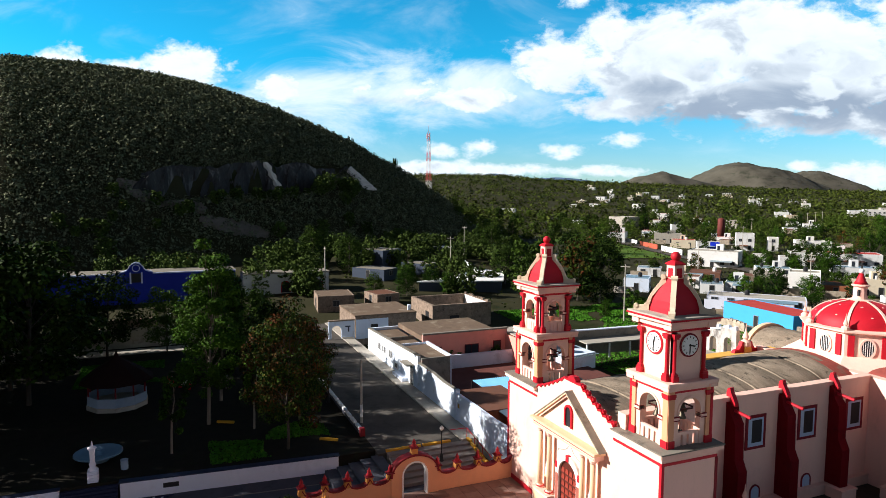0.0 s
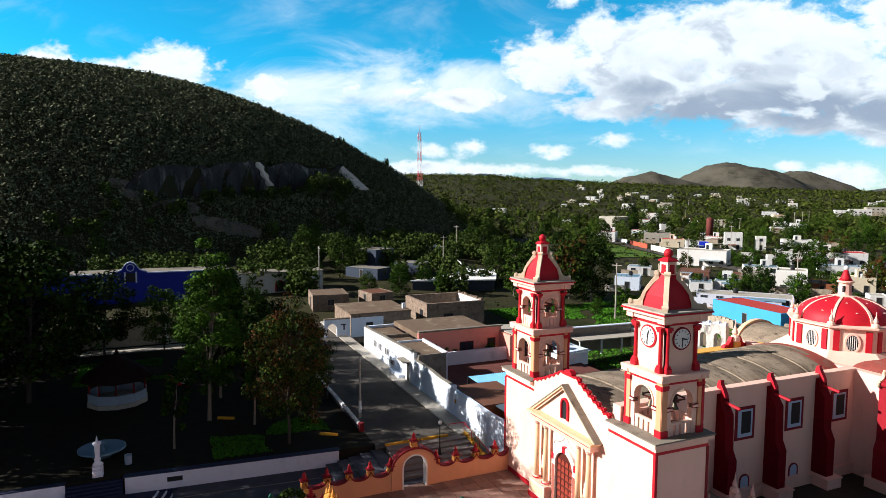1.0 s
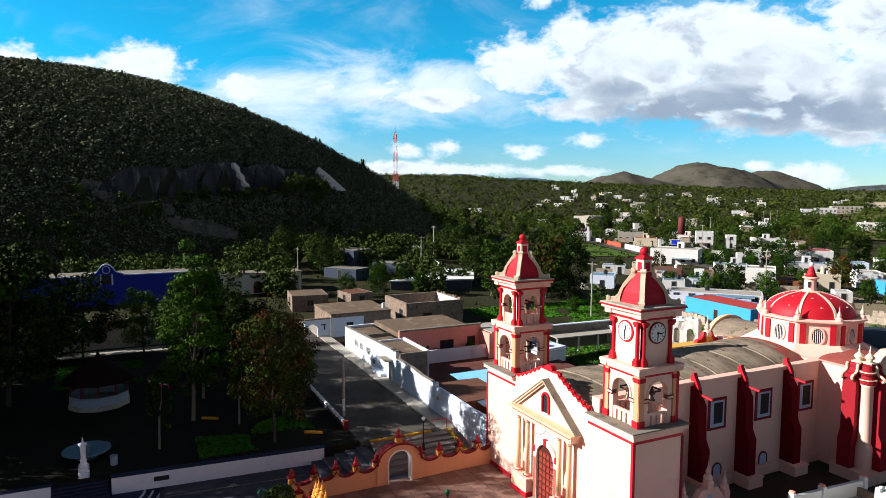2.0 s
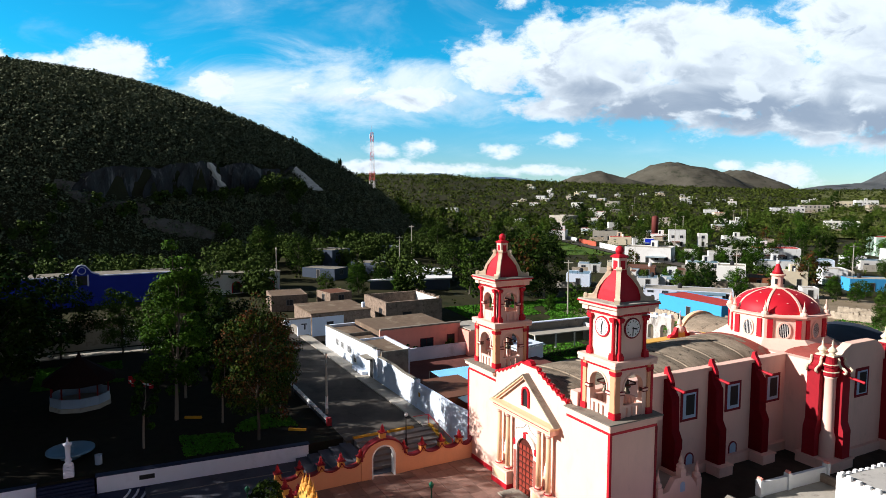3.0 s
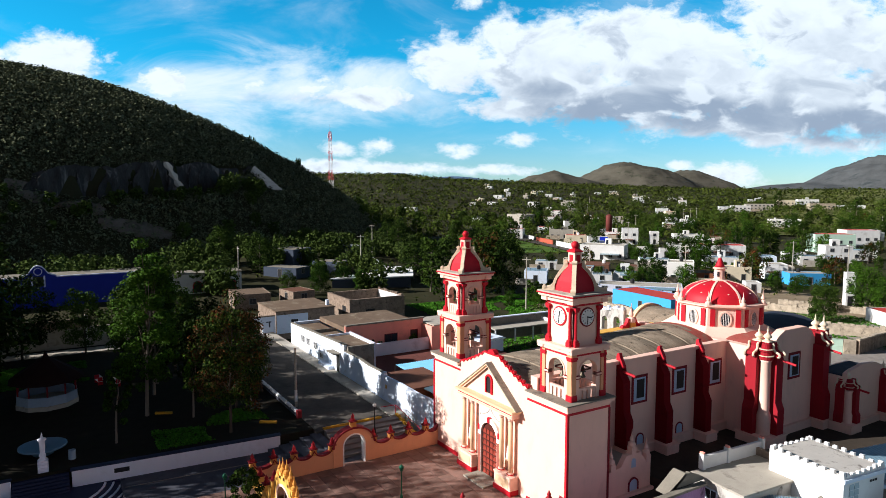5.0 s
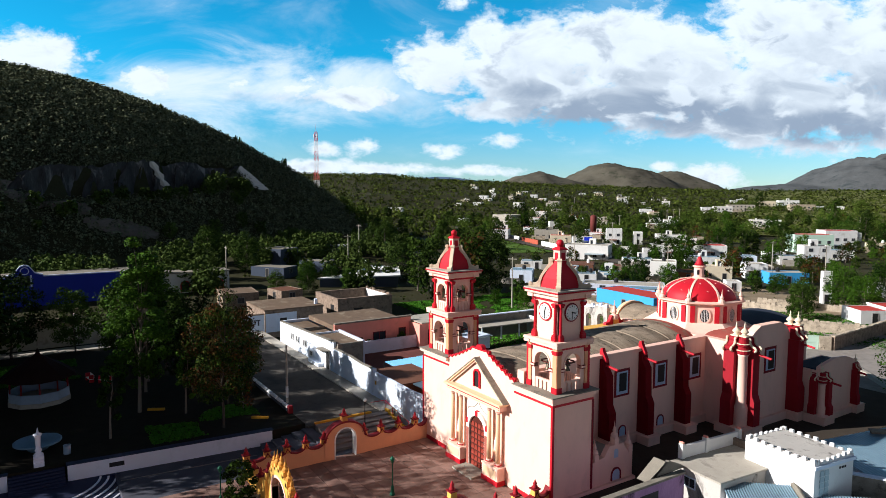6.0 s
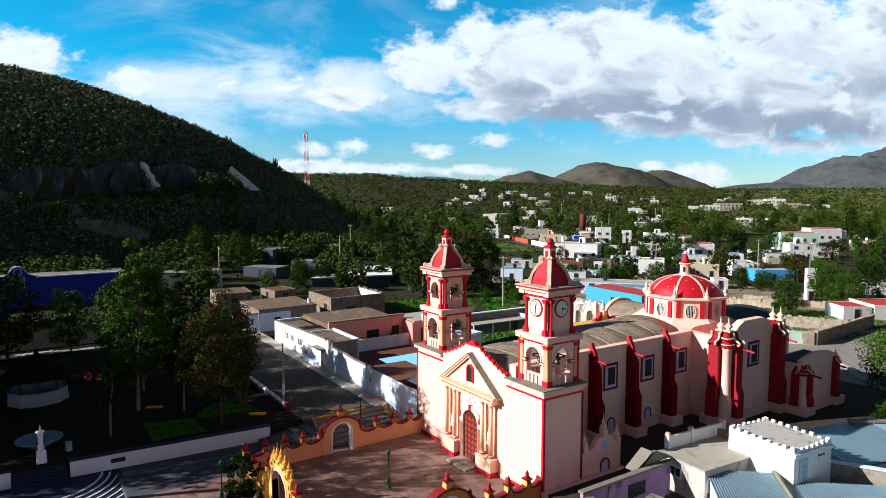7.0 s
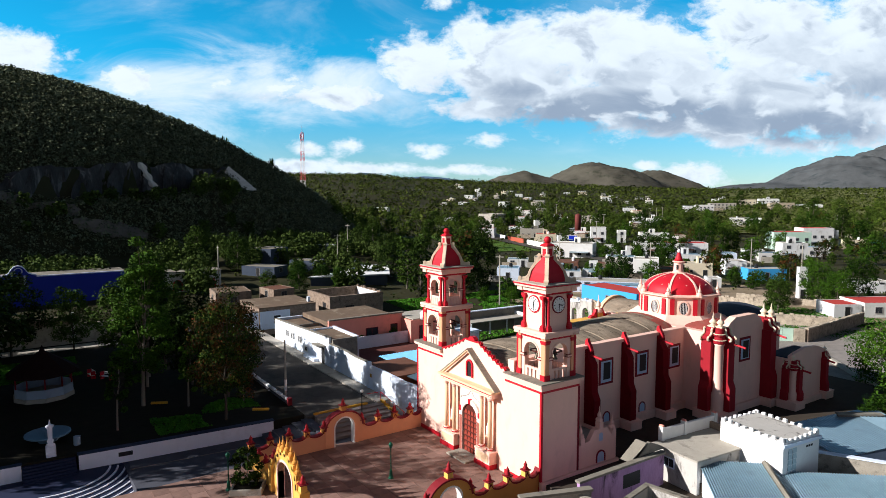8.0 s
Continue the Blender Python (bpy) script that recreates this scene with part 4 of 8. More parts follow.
def crossing():
    wall = part("transept_wall", P([(24.2, GROUND), (33.4, GROUND), (33.4, 8.6), (32.6, 9.0), (31.8, 10.0), (30.8, 10.5), (27.2, 10.5), (26.2, 10.0), (25.4, 9.2), (24.2, 9.0)], "x", 8.8, 9.6), CREAM, church)
    part("transept_wall", B(-5.6, 8.8, 24.2, 25.0, GROUND, 9.0), CREAM, church)
    part("transept_wall", B(-9.6, 8.8, 32.6, 33.4, GROUND, 9.0), CREAM, church)
    part("transept_wall", B(-9.6, -5.6, 27.0, 27.6, GROUND, 7.6), CREAM, church)
    part("transept_wall", B(-9.6, -9.0, 27.6, 32.6, GROUND, 7.6), CREAM, church)
    part("transept_wall", B(-5.6, -5.0, 25.0, 27.6, GROUND, 7.7), CREAM, church)
    for ends, cy, r, z, rise, mat in (((-9.3, -3.0), 30.2, 3.0, 7.6, 2.2, ROOFSTONE), ((3.0, 8.8), 28.8, 3.9, 8.0, 1.5, FADED_RED)):
        bm = bmesh.new()
        rows = []
        for x in ends:
            rows.append([bm.verts.new((x, cy - r * math.cos(math.pi * i / 16), z + rise * math.sin(math.pi * i / 16))) for i in range(17)])
        for i in range(16):
            bm.faces.new((rows[0][i], rows[0][i + 1], rows[1][i + 1], rows[1][i]))
        part("transept_vault", bm, mat, wall, "weathered vault", True)
    part("crossing_roof", B(-5.0, 8.8, 25.0, 32.6, 7.6, 8.1), CONCRETE, wall)
    for x in (-9.2, 8.6):
        bow = [((30.2 if x < 0 else 28.8) - (3.1 if x < 0 else 4.1) * math.cos(math.pi * i / 16), (7.6 if x < 0 else 8.2) + (2.35 if x < 0 else 1.4) * math.sin(math.pi * i / 16)) for i in range(17)]
        part("gable_bow", strip(bmesh.new(), bow, 0.35, 0.12, "x", x - 0.25, x + 0.25), TRIM if x < 0 else CREAM, wall, "golden curved coping" if x < 0 else "")
    base = part("drum_base", L([(6.6, 0.0), (6.2, 0.5), (5.0, 1.3), (4.6, 1.6)], 8, (DX, 29.6, 8.2), math.pi / 8), CREAM, church)
    R8 = 4.45
    drum = part("drum", L([(R8, 0.0), (R8, 2.35)], 8, (DX, 29.6, 9.4), math.pi / 8), CREAM, church, "octagonal drum")
    part("drum_cornice", L([(R8 + 0.05, 0.0), (R8 + 0.35, 0.12), (R8 + 0.35, 0.25), (R8 - 0.3, 0.32)], 8, (DX, 29.6, 11.72), math.pi / 8), CREAM, drum)
    flat = R8 * math.cos(math.pi / 8)
    for k in range(8):
        m = Matrix.Translation((DX, 29.6, 0)) @ Matrix.Rotation(k * math.pi / 4, 4, "Z")
        bm = bmesh.new()
        prism(bm, [(0.46 * math.cos(a * math.pi / 10), 10.55 + 0.70 * math.sin(a * math.pi / 10)) for a in range(20)], "y", -flat - 0.04, -flat)
        bm.transform(m)
        win = part("oval_window", bm, DARK, drum)
        bm = bmesh.new()
        for a in range(20):
            p, q = a * math.pi / 10, (a + 1) * math.pi / 10
            prism(bm, [(0.46 * math.cos(p), 10.55 + 0.70 * math.sin(p)), (0.46 * math.cos(q), 10.55 + 0.70 * math.sin(q)), (0.62 * math.cos(q), 10.55 + 0.86 * math.sin(q)), (0.62 * math.cos(p), 10.55 + 0.86 * math.sin(p))], "y", -flat - 0.10, -flat)
        bm.transform(m)
        part("oval_frame", bm, CREAM, drum)
        bm = bmesh.new()
        for i in range(-2, 3):
            box(bm, i * 0.16 - 0.02, i * 0.16 + 0.02, -flat - 0.07, -flat - 0.042, 10.55 - 0.66 * math.sqrt(max(0.05, 1 - (i * 0.16 / 0.46) ** 2)), 10.55 + 0.66 * math.sqrt(max(0.05, 1 - (i * 0.16 / 0.46) ** 2)))
        bm.transform(m)
        part("window_grille", bm, WHITE, drum)
        for x in (-1.22, 1.22):
            bm = box(bmesh.new(), x - 0.24, x + 0.24, -flat - 0.12, -flat, 9.55, 11.6)
            bm.transform(m)
            part("red_pilaster", bm, RED, drum)
        a = math.pi / 8 + k * math.pi / 4
        pinnacle(drum, DX + (R8 - 0.1) * math.cos(a), 29.6 + (R8 - 0.1) * math.sin(a), 11.95, 1.0)
    prof = [(4.0, 0.0), (3.92, 0.35)] + [(3.88 * math.cos(t * math.pi / 2 / 10), 0.35 + 2.0 * math.sin(t * math.pi / 2 / 10)) for t in range(1, 9)] + [(0.9, 2.34)]
    dome = part("dome", L(prof, 48, (DX, 29.6, 11.75)), RED, church, "red painted dome with white ribs", True)
    for k in range(8):
        a = math.pi / 8 + k * math.pi / 4
        bm = bmesh.new()
        d, s = Vector((math.cos(a), math.sin(a), 0)), Vector((-math.sin(a), math.cos(a), 0)) * 0.11
        pts = [Vector((DX, 29.6, 11.75)) + d * (r + 0.05) + Vector((0, 0, z + 0.05)) for r, z in prof[1:]]
        strips = [[bm.verts.new(p + s), bm.verts.new(p - s), bm.verts.new(p - s - d * 0.15), bm.verts.new(p + s - d * 0.15)] for p in pts]
        for lo, hi in zip(strips, strips[1:]):
            for i in range(4):
                bm.faces.new((lo[i], lo[(i + 1) % 4], hi[(i + 1) % 4], hi[i]))
        part("rib", bm, CREAM, dome)
        b = a + math.pi / 8
        for (r, z), turn in (((3.42, 1.30), 0.1), ((2.2, 1.99), -0.1)):
            c, e = math.cos(b + turn), math.sin(b + turn)
            p = Vector((DX, 29.6, 11.75)) + Vector((c * r, e * r, z))
            part("painted_mark", L([(0.14, 0.0), (0.02, 0.06)], 4, p + Vector((0, 0, -0.02))), CREAM, dome)
    part("lantern_drum", L([(0.95, 0.0), (0.95, 0.15), (0.58, 0.25), (0.54, 1.30), (0.72, 1.40), (0.72, 1.50), (0.5, 1.56)], 14, (DX, 29.6, 13.95)), CREAM, dome)
    part("lantern_cap", L([(0.56, 1.56), (0.40, 1.85), (0.24, 2.3), (0.16, 2.5)], 14, (DX, 29.6, 13.95)), RED, dome, "red conical cap", True)
    part("lantern_ball", L([(0.10, 2.48), (0.22, 2.62), (0.22, 2.78), (0.08, 2.92)], 12, (DX, 29.6, 13.95)), WHITE, dome, "", True)
    for k in range(4):
        t = k * math.pi / 2 + 0.4
        part("lantern_slit", B(DX + 0.53 * math.cos(t) - 0.09, DX + 0.53 * math.cos(t) + 0.09, 29.6 + 0.53 * math.sin(t) - 0.09, 29.6 + 0.53 * math.sin(t) + 0.09, 14.5, 15.05), DARK, dome)
    apse = part("apse_wall", B(-3.2, 6.6, 33.4, 41.5, GROUND, 7.8), CREAM, church)
    bm = bmesh.new()
    rows = [[bm.verts.new((1.7 - 4.6 * math.cos(math.pi * i / 16), y, 7.7 + 1.9 * math.sin(math.pi * i / 16))) for i in range(17)] for y in (33.4, 41.2)]
    for i in range(16):
        bm.faces.new((rows[0][i], rows[0][i + 1], rows[1][i + 1], rows[1][i]))
    part("apse_vault", bm, TARRED, apse, "dark tarred vault", True)
    part("lantern_cross", box(box(bmesh.new(), DX - 0.05, DX + 0.05, 29.55, 29.65, 16.8, 17.4), DX - 0.22, DX + 0.22, 29.55, 29.65, 17.08, 17.18), IRON, dome)
    # window of the transept
    part("window_frame", P([(28.0, 5.6), (30.0, 5.6), (30.0, 8.2), (28.0, 8.2)], "x", 9.6, 9.65), MAROON, wall)
    part("window_reveal", P([(28.25, 5.85), (29.75, 5.85), (29.75, 7.95), (28.25, 7.95)], "x", 9.65, 9.67), WINDOW_BLUE, wall)
    part("window_glass", P([(28.6, 5.95), (29.6, 5.95), (29.6, 7.8), (28.6, 7.8)], "x", 9.67, 9.685), DARK, wall)
    part("plinth", B(9.6, 9.95, 24.2, 33.4, GROUND, 1.15), CREAM, wall)
    corner_pier(9.6, 24.2, 8.5)
    corner_pier(9.6, 33.4, 8.6, 1)
    # sacristy
    sac = part("sacristy_wall", B(8.8, 12.3, 33.4, 40.5, GROUND, 5.6), CREAM, church)
    part("sacristy_roof", B(9.2, 11.9, 33.8, 40.1, 5.6, 5.7), TARRED, sac)
    part("parapet", P([(33.4, 5.6), (40.5, 5.6), (40.5, 5.9), (39.0, 6.4), (36.5, 6.6), (34.0, 6.2), (33.4, 6.0)], "x", 11.9, 12.3), CREAM, sac)
    part("plinth", B(12.3, 12.65, 33.4, 40.7, GROUND, 1.0), CREAM, sac)
    corner_pier(12.3, 33.8, 4.7, -1, 0.66)
    corner_pier(12.3, 40.5, 4.9, 1, 0.55)


def corner_pier(x, y, top, sy=-1, s=1.0):
    """Two red buttresses that meet at a corner with a round cream shaft between, scrolls and twin finials."""
    pier = thing("corner_buttress", (x, y, 0), "", "")
    pier.parent = church
    tagged(pier, "red corner buttress with cream shaft")

    def slab(a0, a1, out):
        return [(0.0, GROUND), (out, GROUND), (out, top * 0.42), (out * 0.8, top * 0.5), (out * 0.8, top), (0.0, top)]
    # one slab stands out along y, one along x
    part("slab", P([(sy * p, q) for p, q in slab(0, 0, 1.35 * s)], "x", -1.25 * s, -0.15 * s), MAROON_WALL, pier)
    lo, hi = sorted((-sy * 0.15 * s, -sy * 1.2 * s))
    part("slab", P(slab(0, 0, 1.35 * s), "y", lo, hi), MAROON_WALL, pier)
    part("shaft", L([(0.62 * s, GROUND), (0.62 * s, 3.0 * s), (0.48 * s, 3.4 * s), (0.46 * s, top - 0.5), (0.58 * s, top - 0.3)], 14, (0.25 * s, sy * 0.25 * s, 0)), CREAM, pier, "", True)
    tiers = [(0.58, -0.3), (0.66, -0.24), (0.66, 0.08), (0.52, 0.14), (0.48, 0.42), (0.60, 0.50), (0.60, 0.68), (0.44, 0.76), (0.40, 1.20)]
    part("red_collar", L([(r * s, top + z * s) for r, z in tiers], 14, (0.25 * s, sy * 0.25 * s, 0)), MAROON_WALL, pier)
    for z in (0.11, 0.72):
        part("collar_line", L([(0.4 * s, top + (z - 0.05) * s), (0.69 * s - 0.1 * z * s, top + (z - 0.05) * s), (0.69 * s - 0.1 * z * s, top + (z + 0.02) * s), (0.4 * s, top + (z + 0.02) * s)], 14, (0.25 * s, sy * 0.25 * s, 0)), RIB_CREAM, pier)
    prof = [(1.10, 0.0), (1.24, 0.10), (1.26, 0.24), (1.12, 0.38), (0.86, 0.46), (0.68, 0.62), (0.60, 0.84), (0.62, 1.06), (0.52, 1.22), (0.0, 1.22), (0.0, 0.0)]
    prof = [(p * s, top + q * s) for p, q in prof]
    edge = [(p + 0.08 * s, q) for p, q in prof[:9]]
    part("scroll", P(prof, "y", lo * 0.8, hi * 0.8), MAROON_WALL, pier)
    part("scroll", P([(sy * p, q) for p, q in prof], "x", -1.2 * s, -0.35 * s), MAROON_WALL, pier)
    for at in (lo * 0.8, hi * 0.8):
        part("scroll_edge", tube(bmesh.new(), [(p, at, q) for p, q in edge], 0.11 * s, 6), RIB_CREAM, pier)
    for at in (-1.2 * s, -0.35 * s):
        part("scroll_edge", tube(bmesh.new(), [(at, sy * p, q) for p, q in edge], 0.11 * s, 6), RIB_CREAM, pier)
    for px, py in (((-0.62, 0.0), (0.12, 0.18)) if s > 0.8 else ((-0.1, 0.1),)):
        px, py = px * s, py * s + sy * 0.1
        part("red_block", B(px - 0.36 * s, px + 0.36 * s, py - 0.36 * s, py + 0.36 * s, top + 1.10 * s, top + 1.28 * s), MAROON_WALL, pier)
        part("cap", B(px - 0.40 * s, px + 0.40 * s, py - 0.40 * s, py + 0.40 * s, top + 1.28 * s, top + 1.42 * s, 0, 0.02), RIB_CREAM, pier)
        part("finial", L([(r * s, top + (1.42 + z) * s) for r, z in ((0.26, 0.0), (0.26, 0.08), (0.18, 0.14), (0.36, 0.28), (0.37, 0.38), (0.26, 0.54), (0.12, 0.68), (0.07, 0.80), (0.11, 0.87), (0.06, 0.95), (0.015, 1.35))], 12, (px, py, 0)), RIB_CREAM, pier, "onion-shaped plaster finial", True)
    part("plinth", B(-1.7 * s, 1.5 * s, -1.5 * s, 1.5 * s, GROUND, 1.1), CREAM, pier)
    part("plinth_cap", B(-1.78 * s, 1.58 * s, -1.58 * s, 1.58 * s, 1.1, 1.22), CREAM, pier)
    part("waterspout", tube(bmesh.new(), [(1.2 * s, -sy * 0.8 * s, top * 0.96), (2.5 * s, -sy * 0.8 * s, top * 0.94)], 0.11, 8), RED, pier)


def annex():
    wall = part("annex_wall", P([(4.3, GROUND), (9.2, GROUND), (9.2, 1.7), (8.6, 1.9), (8.0, 2.7), (6.4, 2.7), (5.8, 1.9), (4.3, 1.7)], "x", 9.0, 9.45), CREAM, church)
    part("annex_wall", B(NAVE, 9.0, 8.8, 9.2, GROUND, 1.7), CREAM, wall)
    part("annex_roof", B(NAVE, 9.0, 4.3, 8.8, 1.3, 1.45), CONCRETE, wall)
    part("plinth", B(9.45, 9.75, -0.1, 9.3, GROUND, -0.35), CREAM, wall)
    part("door_frame", arch_band(bmesh.new(), 7.2, 0.45, GROUND + 0.9, 0.2, 0.14, "x", 9.45, 9.52), MAROON, wall)
    part("door_leaf", P(arch_points(7.2, 0.45, GROUND + 0.9, 0.2), "x", 9.44, 9.48), WINDOW_BLUE, wall)
    for y, z in ((4.9, 1.7), (7.2, 2.7), (8.9, 1.7)):
        part("pinnacle_block", B(9.0, 9.5, y - 0.25, y + 0.25, z, z + 0.6), CREAM, wall)
        pinnacle(wall, 9.22, y, z + 0.6, 0.95)
    part("niche", P(arch_points(7.2, 0.25, 1.6, 2.1), "x", 9.44, 9.47), WINDOW_BLUE, wall)


facade()
tower(-1, False)
tower(1, True)
nave()
crossing()
annex()

# ---- square, atrium walls, street ----
structure("plaza", B(-9.5, 9.6, -60, 0.4, GROUND - 1.6, GROUND - 0.03), PAVING, "reddish paved church square", "pavement")
structure("court", P([(-19.0, -3.0), (-9.5, -3.0), (-9.5, GROUND - 0.05), (-19.0, GROUND - 0.42)], "y", -27.5, 0.4), DARK_STEP, "dark paved court sloping down beside the park wall", "pavement")
structure("lower_court", B(-19.0, -9.5, -60, -27.5, -3.0, GROUND - 1.05), PAVING, "lower paved court at the foot of the round steps", "pavement")
structure("lower_ground", B(9.6, 70, -70, 0.4, GROUND - 0.8, GROUND - 0.5), DUST, "bare ground behind the neighbouring plots", "ground")
structure("front_yard", B(9.6, 60, 0.4, 9.4, GROUND - 0.4, -0.6), YARD_SOIL, "bare yard beside the tower", "ground")
structure("side_yard", B(5.0, 60, 9.4, 50, GROUND - 0.4, 0.35), YARD_SOIL, "bare shaded yard beside the church", "ground")
structure("street", B(-75, -15.6, -10.0, -1.7, STREET - 1.2, STREET), ASPHALT, "grey street in broken tree shade", "road")
structure("pavement", B(-75, -15.6, -1.7, 0.0, STREET - 1.2, STREET + 0.14), CONCRETE, "concrete pavement along the white wall", "pavement")
structure("park_ground", P([(-78, -10.0), (-16.45, -10.0), (-16.45, -13.4), (-17.75, -31.1), (-18.3, -31.2), (-18.3, -35.4), (-17.95, -35.5), (-18.6, -80), (-78, -80)], "z", STREET - 2.4, STREET + 0.05), PARK_SOIL, "park soil with tree shade put into its colour", "ground")


def finial_pier(parent, x, y, z, block):
    part("pier", B(x - 0.27, x + 0.27, y - 0.27, y + 0.27, z, z + 0.55, 0.04), block, parent)
    part("pier_cap", B(x - 0.33, x + 0.33, y - 0.33, y + 0.33, z + 0.55, z + 0.63), MAROON, parent)
    part("finial", L([(0.22, 0.0), (0.24, 0.12), (0.12, 0.26), (0.17, 0.36), (0.10, 0.5), (0.02, 0.68)], 10, (x, y, z + 0.63)), RED_DARK, parent, "", True)


def scallop(bm, trim, a, b, top, dip, x, half):
    """One bay of wall between piers, its head hanging in a curve, with a moulded edge."""
    steps = 8
    line = []
    for i in range(steps + 1):
        k = -1 + 2 * i / steps
        line.append((a + (b - a) * i / steps, top - dip * math.sqrt(max(0.0, 1 - k * k))))
    prism(bm, [(a, 0.0), (b, 0.0)] + [(p, q) for p, q in reversed(line)], "x", x - half, x + half)
    strip(trim, line, 0.07, 0.07, "x", x - half - 0.08, x + half + 0.08)


def atrium_wall(x, label, mat, block):
    """A side wall of the atrium: scalloped bays, piers with finials, an arched gate."""
    wall = thing("atrium_wall", (x, 0, GROUND), label, "wall", "atrium walls")
    marks = [0.0, -1.3, -3.2, -5.1, -6.9]
    marks2 = [-11.0, -12.75, -14.5, -16.3, -18.1]
    for run in (marks, marks2):
        for a, b in zip(run, run[1:]):
            bm, trim = bmesh.new(), bmesh.new()
            scallop(bm, trim, b, a, 1.95, 0.55, 0.0, 0.22)
            bay = part("bay", bm, mat, wall)
            part("bay_moulding", trim, MAROON, bay)
        for y in run:
            if y:
                finial_pier(wall, 0.0, y, 1.55, block)
    # the gate: a raised round head over an opening
    steps = 14
    turns = [math.pi * i / steps for i in range(steps + 1)]
    inner = [(-8.95 - 1.1 * math.cos(t), 1.75 + 1.1 * math.sin(t)) for t in turns]
    outer = [(-8.95 - 1.95 * math.cos(t), 1.75 + 1.55 * math.sin(t)) for t in turns]
    gate = part("gate_arch", P([(-11.0, 0.0), (-10.05, 0.0)] + inner + [(-7.85, 0.0), (-6.9, 0.0), (-6.9, 1.75)] + list(reversed(outer)) + [(-11.0, 1.75)], "x", -0.3, 0.3), mat, wall, "round-headed gateway")
    part("gate_moulding", P(outer + [(-8.95 - 2.1 * math.cos(t), 1.75 + 1.7 * math.sin(t)) for t in reversed(turns)], "x", -0.4, 0.4), MAROON, gate)
    rim = arch_band(bmesh.new(), -8.95, 1.0, 0.0, 1.75, 0.12, "x", -0.34, 0.34)
    part("gate_reveal", rim, WHITE, gate)
    finial_pier(gate, 0.0, -8.95, 3.35, block)
    return wall


GILT = material("gilt_ochre", (0.62, 0.27, 0.045), 0.7, vary=0.15)


def main_gate():
    """The yellow portal with its row of pinnacles."""
    gate = thing("main_gate", (-0.2, -18.0, GROUND), "yellow ochre arched portal crowned with small pinnacles", "gate")
    turns = [math.pi * i / 14 for i in range(15)]
    inner = [(-1.55 * math.cos(t), 2.2 + 1.25 * math.sin(t)) for t in turns]
    outer = [(-2.4 * math.cos(t), 2.2 + 2.0 * math.sin(t)) for t in turns]
    bm = P([(-2.4, 0.0), (-1.55, 0.0)] + inner + [(1.55, 0.0), (2.4, 0.0)] + list(reversed(outer)), "y", -0.25, 0.25)
    arch = part("arch", bm, OCHRE, gate, "yellow ochre arch")
    part("arch_moulding", P([(-1.75, 0.0), (-1.55, 0.0)] + inner + [(1.55, 0.0), (1.75, 0.0)] + [(1.75 * math.cos(t), 2.2 + 1.45 * math.sin(t)) for t in turns], "y", -0.31, 0.31), CREAM, arch)
    for i in range(9):
        t = math.pi * (i + 0.0) / 8
        x, z = -2.3 * math.cos(t), 2.2 + 1.85 * math.sin(t)
        block = part("pinnacle_block", B(x - 0.2, x + 0.2, -0.25, 0.25, z - 0.1, z + 0.4), OCHRE, arch)
        pinnacle(arch, x, 0.0, z + 0.4, 0.75, GILT)
    for x in (-3.1, 3.1):
        part("side_pier", B(x - 0.35, x + 0.35, -0.4, 0.4, 0.0, 2.3), OCHRE, gate)
        finial_pier(gate, x, 0.0, 2.3, OCHRE)
    for x0, x1 in ((-8.7, -3.45), (3.45, 8.7)):
        n = 3
        for k in range(n):
            a, b = x0 + (x1 - x0) * k / n, x0 + (x1 - x0) * (k + 1) / n
            line = [(a + (b - a) * i / 8, 1.5 - 0.45 * math.sqrt(max(0.0, 1 - (-1 + i / 4) ** 2))) for i in range(9)]
            part("bay", P([(a, 0.0), (b, 0.0)] + list(reversed(line)), "y", -0.2, 0.2), OCHRE, gate)
            if k:
                finial_pier(gate, a, 0.0, 1.1, OCHRE)


RED_DARK = material("finial_red", (0.34, 0.012, 0.02), 0.6, vary=0.12)
atrium_wall(-9.1, "peach scalloped atrium wall with arched gate and red finials", PEACH, SHADED_OCHRE)
atrium_wall(9.1, "orange scalloped atrium wall with yellow piers and red finials", OCHRE_WALL, OCHRE)
main_gate()


def lamp_post(x, y, z, high, mat, label, group):
    lamp = thing("lamp_post", (x, y, z), label, "lamp post", group)
    part("base", L([(0.24, 0.0), (0.24, 0.1), (0.16, 0.25), (0.12, 0.7), (0.06, 0.85)], 10), mat, lamp)
    part("pole", L([(0.055, 0.8), (0.045, high - 0.35)], 8), mat, lamp)
    part("collar", L([(0.05, high - 0.4), (0.13, high - 0.32), (0.15, high - 0.26)], 10), mat, lamp)
    part("globe", L([(0.10, high - 0.26), (0.19, high - 0.12), (0.19, high), (0.08, high + 0.12), (0.02, high + 0.18)], 10), GLOBE if mat is not GREEN_IRON else GREEN_IRON, lamp, "", True)
    return lamp


GLOBE = material("milk_glass", (0.7, 0.7, 0.68), 0.3, vary=0.03)
first_lamp = lamp_post(0.25, -8.9, GROUND, 3.1, GREEN_IRON, "green painted iron lamp post standing in the square", "square lamps")
copy_thing(first_lamp, pose(-5.4, -21.2, GROUND))
copy_thing(first_lamp, pose(12.0, -26.0, GROUND))
pole_lamp = lamp_post(-13.2, -4.8, STREET - 0.6, 3.2, IRON, "slim dark street lamp on the stairs", "street lamps")
copy_thing(pole_lamp, pose(-31.5, -10.9, STREET))


